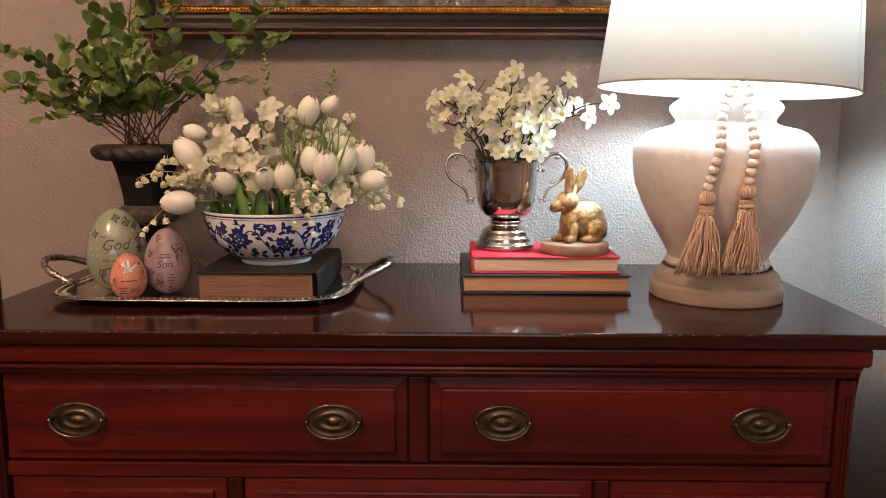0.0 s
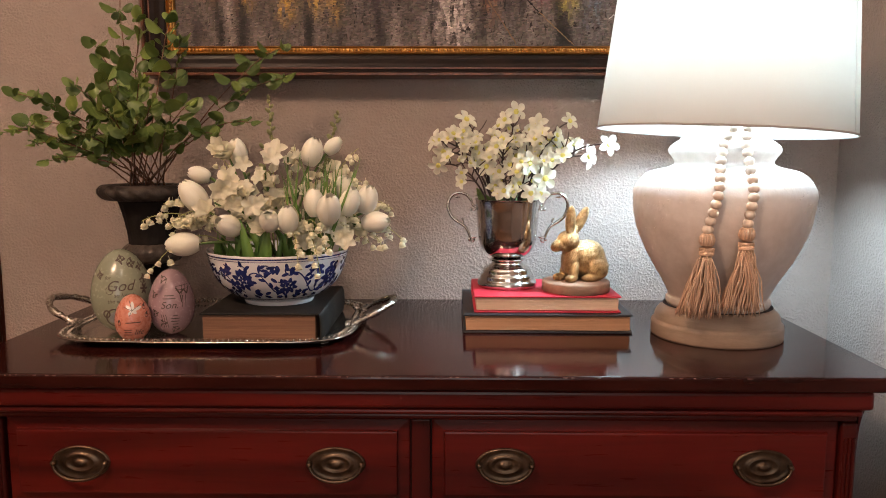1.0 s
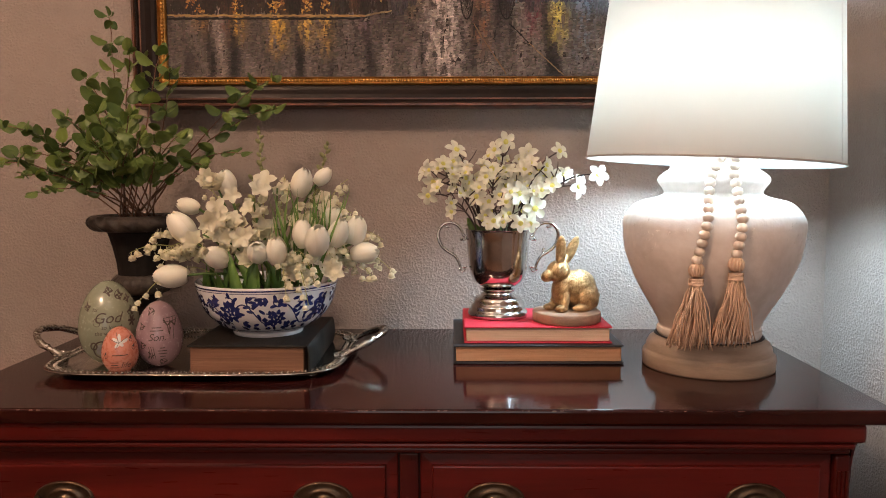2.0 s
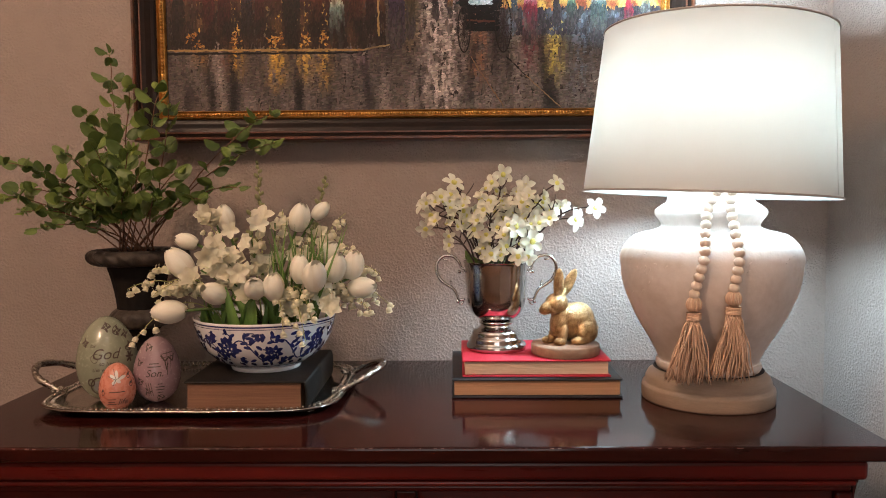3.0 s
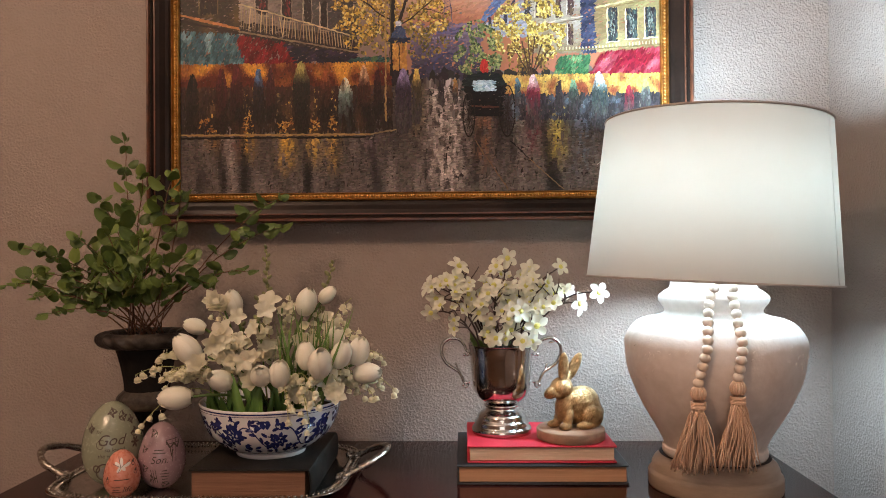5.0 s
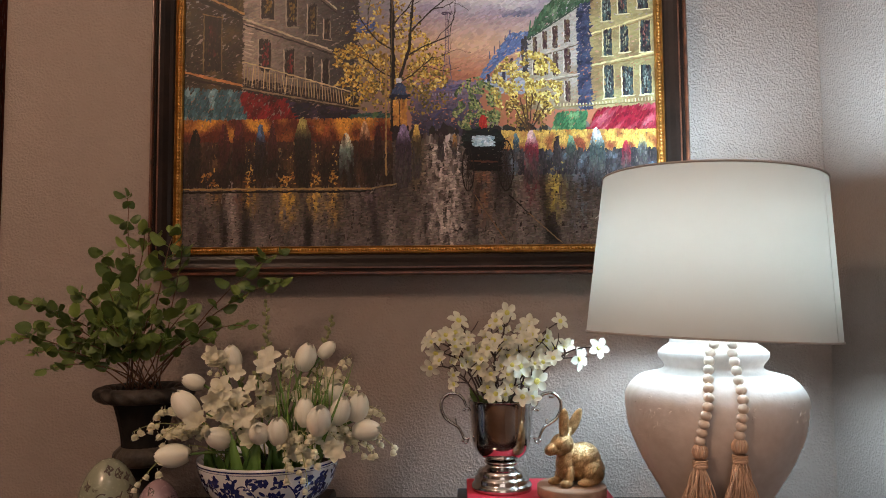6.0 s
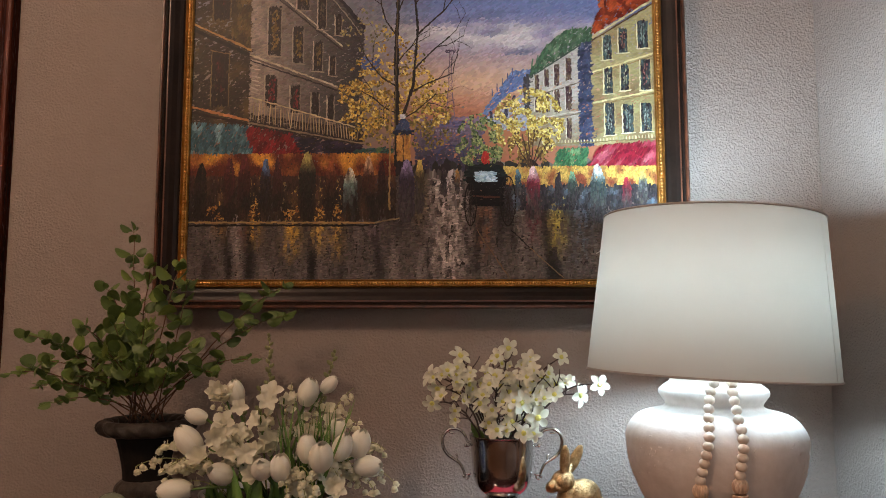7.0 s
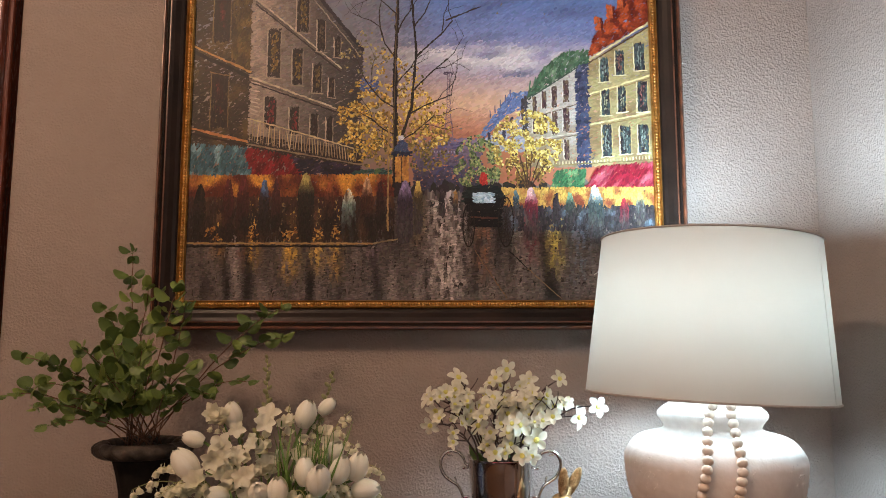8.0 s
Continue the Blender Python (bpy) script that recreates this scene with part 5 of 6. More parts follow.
    nt.links.new(n.outputs[0], bp.inputs["Height"])
    nt.links.new(bp.outputs[0], nt.nodes["Principled BSDF"].inputs["Normal"])
    tagged(ob, "gold-painted carved rabbit figurine sitting on a wooden disc", "figurine")


rabbit()


# ---- silver tray ----
TX, TY, TW, TD = -0.374, 1.238, 0.232, 0.166


def tray_point(a, scale=0.0):
    """A point of the tray's outline at angle a: a rounded rectangle, slightly bowed."""
    c, s = math.cos(a), math.sin(a)
    n = 5.0
    r = (abs(c) ** n + abs(s) ** n) ** (-1 / n)
    return Vector(((TW + scale) * c * r, (TD + scale) * s * r, 0))


def tray():
    t = thing("serving_tray", "oblong silver serving tray with beaded rim and two scrolled handles", "tray", place=(TX, TY, TOP))
    seg = 160
    bm = bmesh.new()
    prof = [(-0.05, 0.0066), (-0.032, 0.0066), (-0.026, 0.0072), (-0.020, 0.0100), (-0.012, 0.0125), (-0.004, 0.0135), (0.0, 0.0128), (0.001, 0.0112), (-0.003, 0.0105), (-0.014, 0.0090), (-0.024, 0.0050), (-0.032, 0.0030), (-0.05, 0.0030)]
    rings = []
    for d, z in prof:
        rings.append([bm.verts.new(tray_point(2 * math.pi * k / seg, d) + Vector((0, 0, z))) for k in range(seg)])
    for a, b in zip(rings, rings[1:]):
        for k in range(seg):
            bm.faces.new((a[k], a[(k + 1) % seg], b[(k + 1) % seg], b[k]))
    bm.faces.new(rings[0]), bm.faces.new(rings[-1][::-1])
    bmesh.ops.recalc_face_normals(bm, faces=bm.faces)
    part("plate", bm, M_TRAY, t, "tarnished silver tray plate")
    beads = bmesh.new()
    outline = [tray_point(2 * math.pi * k / 2000, -0.004) for k in range(2000)]
    run, last = 0.0, outline[0]
    for p in outline:
        run += (p - last).length
        last = p
        if run >= 0.0082:
            run = 0
            add_ball(beads, (p.x, p.y, 0.0142), (0.0024, 0.0024, 0.0020), u=8, v=5)
    tagged(part("beaded_border", beads, M_TRAYRIM, t, "raised bead border"), kind="stuff")
    # gadroons just inside the bead row
    gad = bmesh.new()
    run, last = 0.0, outline[0]
    for i, p in enumerate(outline):
        run += (p - last).length
        last = p
        if run >= 0.0062:
            run = 0
            a = math.degrees(math.atan2((outline[(i + 3) % 2000] - outline[i - 3]).y, (outline[(i + 3) % 2000] - outline[i - 3]).x)) - 90
            q = tray_point(2 * math.pi * i / 2000, -0.0125)
            add_ball(gad, (q.x, q.y, 0.0122), (0.0058, 0.0021, 0.0018), (0, 18, a), u=8, v=5)
    tagged(part("gadroon_border", gad, M_TRAYRIM, t), kind="stuff")
    for foot_x in (-1, 1):
        for foot_y in (-1, 1):
            part("tray_foot", ball((foot_x * (TW - 0.045), foot_y * (TD - 0.045), 0.0022), (0.009, 0.009, 0.0022)), M_TRAYRIM, t)
    for s in (-1, 1):
        path = rounded([(s * (TW - 0.012), -0.062, 0.013), (s * (TW + 0.004), -0.060, 0.022), (s * (TW + 0.030), -0.052, 0.034), (s * (TW + 0.050), -0.028, 0.043), (s * (TW + 0.056), 0.0, 0.046),
                        (s * (TW + 0.050), 0.028, 0.043), (s * (TW + 0.030), 0.052, 0.034), (s * (TW + 0.004), 0.060, 0.022), (s * (TW - 0.012), 0.062, 0.013)], 6)
        h = part("handle", tube(path, lambda f: 0.0042 + 0.0018 * abs(math.sin(6 * math.pi * f)), 10), M_TRAYRIM, t, "chased silver handle")
        leaf = bmesh.new()
        rng = random.Random(3)
        for yy in (-0.062, 0.062):
            for k in range(9):
                add_ball(leaf, (s * (TW - 0.012 + rng.uniform(-0.010, 0.014)), yy + rng.uniform(-0.016, 0.016), 0.0160 + rng.uniform(0, 0.005)), (0.0065, 0.0042, 0.0032), (0, 0, rng.uniform(0, 180)), 9, 6)
        for k in range(0, len(path), 3):
            p = path[k]
            add_ball(leaf, p + Vector((0, 0, 0.002)), (0.0052, 0.0052, 0.0046), u=9, v=6)
        part("leaf_ornament", leaf, M_TRAYRIM, h)
    return t


tray()
FLOOR_Z = TOP + 0.0068
book("old_bible", "old thick black leather book with browned pages, lying on the tray", -0.366, -0.1865, 1.088, 1.325, FLOOR_Z, 0.9875, M_OLDBOOK, M_OLDPAGE, 0.0030, 0.0035, "right")


# ---- blue and white bowl ----
BOWL = Vector((-0.270, 1.196, 0.9877))
BOWL_OUT = rounded([(0.0545, 0.0), (0.0555, 0.003), (0.0560, 0.0065), (0.0640, 0.0105), (0.0800, 0.0200), (0.0945, 0.0350), (0.1035, 0.0520), (0.1090, 0.0700), (0.1120, 0.0838)], 5)


def bowl_radius(z):
    for a, b in zip(BOWL_OUT, BOWL_OUT[1:]):
        if a.y <= z <= b.y:
            return a.x + (b.x - a.x) * (z - a.y) / max(b.y - a.y, 1e-6)
    return 0.112


def bowl():
    t = thing("porcelain_bowl", "blue and white porcelain bowl with flower scrolls, full of flowers", "bowl", place=BOWL)
    inner = [(0.1112, 0.0848), (0.1085, 0.0838), (0.1050, 0.070), (0.0995, 0.0535), (0.0905, 0.0375), (0.076, 0.0235), (0.058, 0.0135), (0.03, 0.010), (0, 0.0095)]
    part("body", lathe([(0, 0.003), (0.048, 0.003), (0.050, 0.0)] + [(p.x, p.y) for p in BOWL_OUT] + inner, 128), M_PORC, t)
    wrap = lambda u, v: Vector(((bowl_radius(v) + 0.0004) * math.cos(u / 0.1), (bowl_radius(v) + 0.0004) * math.sin(u / 0.1), v))
    turn = 2 * math.pi * 0.1
    bm = bmesh.new()
    for v, w in ((0.0800, 0.0022), (0.0762, 0.0008), (0.0135, 0.0012), (0.0105, 0.0008)):
        ribbon(bm, [(turn * k / 90, v) for k in range(91)], w, wrap)
    part("painted_band", bm, M_COBALT, t, "dark blue rim lines")
    rng = random.Random(8)
    units = 9
    for k in range(units):
        bm = bmesh.new()
        u0 = turn * (k + 0.28) / units
        step = turn / units
        big = k % 2 == 0
        # peony: ragged petals round a heart
        r = 0.0165 if big else 0.0130
        vc = 0.047 if big else 0.038
        for j in range(8):
            a = 2 * math.pi * j / 8 + 0.2 * k
            blot(bm, (u0 + r * 0.72 * math.cos(a), vc + r * 0.72 * math.sin(a)), r * 0.34, r * 0.25, wrap, a, 10, 3, 0.16)
        for j in range(5):
            a = 2 * math.pi * j / 5 + 0.5
            blot(bm, (u0 + r * 0.26 * math.cos(a), vc + r * 0.26 * math.sin(a)), r * 0.2, r * 0.15, wrap, a, 8)
        # scrolling vine with leaves and small buds
        spin = 1 if big else -1
        for cu, cv, r0, way in ((0.036, 0.060, 0.0105, spin), (0.054, 0.034, 0.0100, -spin), (0.072, 0.062, 0.0080, spin), (-0.022, 0.064, 0.0065, -spin), (0.020, 0.026, 0.0060, spin)):
            path = []
            for j in range(26):
                f = j / 25
                a = way * (5.0 * f) + rng.uniform(-0.05, 0.05) + cu * 30
                q = r0 * (1.15 - 0.85 * f)
                path.append((u0 + cu + q * math.cos(a), min(0.073, max(0.016, cv + q * math.sin(a)))))
            ribbon(bm, path, 0.0019, wrap)
            for j in (3, 8, 13, 18):
                p = path[j]
                a = rng.uniform(0, 6.28)
                blot(bm, (p[0] + 0.0028 * math.cos(a), min(0.073, p[1] + 0.0028 * math.sin(a))), rng.uniform(0.0040, 0.0060), 0.0026, wrap, a, 9)
            blot(bm, path[-1], 0.0045, 0.0040, wrap, 0, 12, 4, 0.25)
        ribbon(bm, [(u0 + step * f, 0.043 + 0.017 * math.sin(2 * math.pi * f + k)) for f in np.linspace(0.12, 0.92, 26)], 0.0020, wrap)
        for j in range(16):
            f = rng.uniform(0.05, 0.98)
            blot(bm, (u0 + step * f, 0.020 + 0.050 * rng.random()), 0.0056, 0.0026, wrap, rng.uniform(0, 3.1), 9)
        for j in range(3):
            blot(bm, (u0 + step * (0.2 + 0.3 * j), 0.0195), 0.0060, 0.0028, wrap, rng.uniform(-0.5, 0.5), 12, 5, 0.25)
        part("painted_flower", bm, M_COBALT, t, "cobalt blue flower and scroll painting")
    return t


bowl()


# ---- painted eggs ----
def egg(name, label, place, radius, height, material, facing, paint):
    """A standing egg, broad end down, with marks laid on its glaze."""
    t = thing(name, label, "painted egg", "painted eggs on the tray", place)
    prof = []
    for a in np.linspace(-math.pi / 2, math.pi / 2, 33):
        z = height / 2 + math.sin(a) * height / 2
        prof.append((max(0, radius * math.cos(a) * (1 - 0.13 * math.sin(a)) * 1.01), z))
    part("shell", lathe(prof, 64), material, t)

    def wrap(u, v):
        """u to the right along the girth, v up from the middle."""
        s = max(-0.995, min(0.995, v / (height / 2)))
        a = math.asin(s)
        r = radius * math.cos(a) * (1 - 0.13 * s) * 1.01 + 0.0004
        th = radians(facing) + u / max(r, 0.3 * radius)
        return Vector((r * math.cos(th), r * math.sin(th), height / 2 + v))
    paint(t, wrap)
    return t


def bars(bm, wrap, u, v, widths, pitch, thick):
    for k, w in enumerate(widths):
        ribbon(bm, [(u - w / 2, v - k * pitch), (u + w / 2, v - k * pitch)], thick, wrap, step=0.0012)


def curl(bm, wrap, u, v, r, turns, width, start=0.0):
    ribbon(bm, [(u + r * (1 - 0.7 * f) * math.cos(start + turns * 2 * math.pi * f), v + r * (1 - 0.7 * f) * math.sin(start + turns * 2 * math.pi * f)) for f in np.linspace(0, 1, 24)], width, wrap)


def paint_green(t, wrap):
    bm = bmesh.new()
    lettering(bm, "God", 0.0225, (-0.003, 0.006), wrap, 0.35)
    lettering(bm, "for", 0.0075, (-0.020, 0.0235), wrap, 0.3)
    lettering(bm, "so loved", 0.0085, (0.003, -0.0035), wrap, 0.15)
    lettering(bm, "the world...", 0.0085, (-0.002, -0.0125), wrap, 0.15)
    curl(bm, wrap, -0.017, 0.006, 0.0085, 1.0, 0.0008, 1.0)
    part("lettering", bm, M_INK, t, "dark brown script lettering")
    bm = bmesh.new()
    for u, v, r in ((0.016, 0.046, 0.008), (0.036, 0.022, 0.008), (-0.034, 0.030, 0.006), (0.030, 0.040, 0.005), (0.0, 0.052, 0.006)):
        curl(bm, wrap, u, v, r, 1.1, 0.0012, u * 90)
        for j in range(4):
            blot(bm, (u + 0.004 * math.cos(j * 1.6), v + 0.004 * math.sin(j * 1.6)), 0.0038, 0.0016, wrap, j * 1.6 + 0.4, 9)
    for j in range(6):
        blot(bm, (0.036 + 0.004 * math.cos(j), 0.006 + 0.005 * math.sin(j)), 0.0042, 0.0017, wrap, j * 1.0, 9)
    tagged(part("ornament", bm, M_INK, t, "brown leaf scrolls"), kind="stuff")
    bm = bmesh.new()
    for u, v, r in ((-0.012, -0.036, 0.0125), (-0.024, -0.030, 0.005), (-0.004, -0.028, 0.005)):
        ribbon(bm, [(u + r * math.cos(a), v + r * 1.1 * math.sin(a)) for a in np.linspace(0, 6.28, 24)], 0.0022, wrap)
    part("emblem_outline", bm, M_INK, t)
    bm = bmesh.new()
    blot(bm, (-0.012, -0.036), 0.0090, 0.0100, wrap, 0, 18, 5, 0.1)
    part("emblem", bm, M_INKB, t, "blue-grey painted emblem")


def paint_mauve(t, wrap):
    bm = bmesh.new()
    lettering(bm, "Son.", 0.0155, (-0.004, -0.005), wrap, 0.35)
    part("lettering", bm, M_INK, t, "dark brown script lettering")
    bm = bmesh.new()
    bars(bm, wrap, -0.004, 0.0145, (0.014, 0.019), 0.0045, 0.0013)
    bars(bm, wrap, 0.004, -0.0165, (0.007, 0.013, 0.012, 0.008), 0.0046, 0.0013)
    tagged(part("text_bar", bm, M_INK, t), kind="stuff")
    bm = bmesh.new()
    # plain cross with a draped cloth
    for du in (-0.003, 0.003):
        ribbon(bm, [(0.0185 + du, 0.030), (0.0185 + du, -0.004)], 0.0009, wrap)
    for dv in (0.0, 0.0055):
        ribbon(bm, [(0.006, 0.022 + dv), (0.0285, 0.0235 + dv)], 0.0009, wrap)
    ribbon(bm, [(0.006, 0.026), (0.012, 0.017), (0.0185, 0.022), (0.0245, 0.016), (0.0285, 0.026)], 0.0024, wrap)
    ribbon(bm, [(0.012, 0.018), (0.0145, 0.004), (0.0170, 0.014)], 0.0016, wrap)
    for u, v, r in ((-0.012, 0.038, 0.006), (-0.028, 0.016, 0.005), (-0.027, -0.012, 0.006), (0.004, -0.040, 0.006), (-0.014, -0.028, 0.004)):
        curl(bm, wrap, u, v, r, 1.1, 0.0010, u * 90)
        for j in range(3):
            blot(bm, (u + 0.004 * math.cos(j * 2), v + 0.004 * math.sin(j * 2)), 0.0032, 0.0013, wrap, j * 2 + 0.4, 9)
    for k in range(3):
        ribbon(bm, [(-0.017 + k * 0.0035, -0.014), (-0.012 + k * 0.003, -0.036)], 0.0009, wrap)
    tagged(part("ornament", bm, M_INK, t, "brown line drawing of a draped cross"), kind="stuff")


def paint_coral(t, wrap):
    bm = bmesh.new()
    lettering(bm, "life", 0.0125, (0.0075, -0.0225), wrap, 0.35)
    part("lettering", bm, M_INK, t, "dark brown script lettering")
    bm = bmesh.new()
    bars(bm, wrap, 0.0, -0.0030, (0.022,), 0.004, 0.0013)
    bars(bm, wrap, -0.008, -0.0140, (0.012, 0.010, 0.013), 0.0040, 0.0012)
    tagged(part("text_bar", bm, M_INK, t), kind="stuff")
    bm = bmesh.new()
    for a, length in ((0.35, 0.014), (2.5, 0.012), (1.6, 0.013), (3.9, 0.009), (5.6, 0.007)):
        blot(bm, (0.0 + 0.5 * length * math.cos(a), 0.0145 + 0.5 * length * math.sin(a)), length * 0.5, 0.0024, wrap, a, 12)
    part("emblem", bm, M_INKW, t, "pale winged emblem")
    bm = bmesh.new()
    for a, length in ((0.35, 0.016), (2.5, 0.014), (1.6, 0.015), (3.9, 0.010)):
        ribbon(bm, [(-0.001, 0.0145), (length * math.cos(a + 0.25), 0.0145 + length * math.sin(a + 0.25))], 0.0007, wrap)
    for u, v in ((0.022, 0.006), (-0.022, -0.004), (0.020, -0.030), (0.018, 0.018)):
        curl(bm, wrap, u, v, 0.004, 1.1, 0.0009, u * 90)
        blot(bm, (u, v + 0.003), 0.003, 0.0014, wrap, 1.0, 9)
    tagged(part("ornament", bm, M_INK, t, "brown leaf scrolls"), kind="stuff")


egg("painted_egg", "large sage-green ceramic egg with script lettering on the tray", (-0.5145, 1.166, FLOOR_Z), 0.0450, 0.132, M_EGG_G, -66, paint_green)
egg("painted_egg", "mauve ceramic egg with a draped cross drawing on the tray", (-0.4295, 1.150, FLOOR_Z), 0.0345, 0.103, M_EGG_P, -69, paint_mauve)
egg("painted_egg", "small coral ceramic egg with lettering, standing before the others", (-0.4715, 1.103, FLOOR_Z), 0.0256, 0.0715, M_EGG_O, -67, paint_coral)


# ---- urn and its plant ----
URN = Vector((-0.525, 1.322, FLOOR_Z))


def urn():
    t = thing("garden_urn", "black cast-iron urn with a worn rope rim, holding a leafy plant", "urn", place=URN)
    part("plinth", box(-0.042, 0.042, -0.042, 0.042, 0, 0.016, 0.003), M_IRON, t, smooth=False)
    foot = rounded([(0.040, 0.016), (0.040, 0.022), (0.033, 0.030), (0.022, 0.045), (0.0185, 0.060), (0.022, 0.072), (0.030, 0.082), (0.0385, 0.091)], 5)
    part("stem", lathe([(0, 0.016)] + [(p.x, p.y) for p in foot] + [(0, 0.092)], 64), M_IRON, t)
    ring = rounded([(0.036, 0.0895), (0.046, 0.0925), (0.0515, 0.102), (0.0500, 0.113), (0.0420, 0.1215), (0.038, 0.1235)], 5)
    part("lower_rim", lathe([(p.x, p.y) for p in ring], 80, lambda a, z: 1 + 0.022 * math.sin(20 * a)), M_IRONWORN, t, "gadrooned lower ring")
    wall = rounded([(0.038, 0.1225), (0.0395, 0.140), (0.0430, 0.160), (0.0475, 0.180), (0.0530, 0.197), (0.0600, 0.203)], 5)
    part("bowl", lathe([(p.x, p.y) for p in wall] + [(0.060, 0.207), (0.055, 0.205), (0.044, 0.18), (0.0, 0.18)], 80, lambda a, z: 1 + (0.02 * abs(math.sin(8 * a)) if z < 0.195 else 0)), M_IRON, t)
    rim = rounded([(0.058, 0.2025), (0.070, 0.201), (0.079, 0.206), (0.0838, 0.2135), (0.0825, 0.2215), (0.076, 0.2265), (0.070, 0.2275), (0.060, 0.224), (0.055, 0.215)], 5)
    part("rim", lathe([(p.x, p.y) for p in rim], 128, lambda a, z: 1 + 0.035 * max(-0.5, math.sin(20 * a + z * 200))), M_IRONWORN, t, "rolled rim with worn rope pattern")
    part("filling", lathe([(0.056, 0.212), (0.04, 0.219), (0.0, 0.222)], 32), M_SOIL, t)
    return t


urn()


def foliage():
    t = thing("potted_plant", "leafy green plant with round leaves standing in an urn", "plant", place=URN + Vector((0, 0, 0.215)))
    rng = random.Random(21)
    leaves = []
    for L, W, c, k in ((0.0315, 0.0290, 0.25, 0.14), (0.0270, 0.0235, 0.4, -0.18), (0.0215, 0.0180, 0.3, 0.22)):
        bm = petal(L, W, c, 0.82, 10, 6, k, 0.5)
        for v in bm.verts:
            v.co.y += 0.0016 * noise.noise(v.co * 150) - 0.0014 * math.exp(-(v.co.x / 0.0018) ** 2)
        tube([(0, 0.0004, -0.009), (0, 0.0002, 0.002)], 0.0006, 5, bm)
        me = mesh_of("leaf", bm, M_LEAF)
        young = me.copy()
        young.materials[0] = M_LEAFY
        leaves.append((me, young))
    o = t.location
    # tip of each stalk, where along it the leaves begin, and the size of its leaves
    tips = ((-0.542, 1.27, 1.498, 0.42, 0.95), (-0.489, 1.22, 1.430, 0.40, 1.18), (-0.433, 1.20, 1.424, 0.55, 1.05), (-0.424, 1.22, 1.402, 0.35, 0.95), (-0.572, 1.25, 1.395, 0.40, 0.95), (-0.691, 1.22, 1.318, 0.45, 0.95),
            (-0.646, 1.24, 1.300, 0.40, 0.95), (-0.603, 1.24, 1.330, 0.40, 1.00), (-0.700, 1.20, 1.256, 0.35, 1.00), (-0.643, 1.18, 1.238, 0.35, 1.00), (-0.614, 1.17, 1.212, 0.40, 0.90), (-0.668, 1.22, 1.275, 0.35, 1.00), (-0.272, 1.30, 1.352, 0.52, 0.95),
            (-0.290, 1.32, 1.402, 0.60, 0.85), (-0.331, 1.27, 1.275, 0.50, 0.90), (-0.384, 1.24, 1.256, 0.40, 0.95), (-0.418, 1.22, 1.300, 0.40, 0.95), (-0.532, 1.19, 1.335, 0.35, 1.10), (-0.478, 1.18, 1.330, 0.35, 1.15),
            (-0.519, 1.15, 1.290, 0.40, 1.15), (-0.470, 1.15, 1.272, 0.40, 1.10), (-0.432, 1.17, 1.260, 0.40, 1.00), (-0.575, 1.16, 1.255, 0.40, 1.05), (-0.455, 1.17, 1.297, 0.35, 1.05), (-0.560, 1.22, 1.300, 0.35, 1.05))
    for x, y, z, start, size in tips:
        tip = Vector((x, y, z)) - o
        root = Vector((rng.uniform(-0.035, 0.035), rng.uniform(-0.035, 0.02), 0.0))
        side = Vector((tip.x * 0.10, tip.y * 0.10, 0.03 + 0.05 * min(1, abs(tip.x) * 4)))
        path = bend(root, tip, side * 0.55, 12)
        path = [p + 0.004 * Vector((noise.noise(p * 26), noise.noise(p * 26 + Vector((5, 0, 0))), 0)) for p in path]
        part("stalk", tube(path, 0.0013, 6, taper=0.55), M_STALK, t)
        run = sum((q - p).length for p, q in zip(path, path[1:]))
        nodes = max(3, int(run * (1 - start) / 0.0205))
        for k in range(nodes):
            f = min(0.999, start + (1 - start) * (k + rng.uniform(-0.15, 0.15)) / (nodes - 1))
            i = int(f * 12)
            p = path[i].lerp(path[i + 1], f * 12 - i)
            d = (path[i + 1] - path[i]).normalized()
            turn = rng.uniform(-0.5, 0.5) + (1.57 if k % 2 else 0.0)
            out = Vector((math.cos(turn), 0.7 * math.sin(turn), 0.0))
            # leaves stand in opposite pairs, broad faces up and out to the room
            for way in ((out, -out) if k < nodes - 1 else (out, -out, d)):
                zc = (way * 0.95 + d * rng.uniform(0.15, 0.8) + Vector((0, -0.15, 0.15))).normalized()
                face = Vector((rng.uniform(-0.9, 0.9), rng.uniform(-1.0, -0.25), rng.uniform(0.0, 1.3)))
                xc = face.cross(zc).normalized()
                yc = zc.cross(xc)
                s = size * rng.uniform(0.70, 1.12) * (1.0 - 0.30 * max(0, f - 0.8) / 0.2)
                rot = Matrix((xc, yc, zc)).transposed().to_4x4()
                me = leaves[rng.choice((0, 0, 1, 1, 2))][1 if rng.random() < 0.12 else 0]
                placed("leaf", me, t, m=Matrix.Translation(p + zc * 0.008 * s) @ rot @ Matrix.Scale(s, 4))
    return t


foliage()


# ---- flowers in the bowl ----
HEART = Vector((-0.265, 1.19, 1.045))


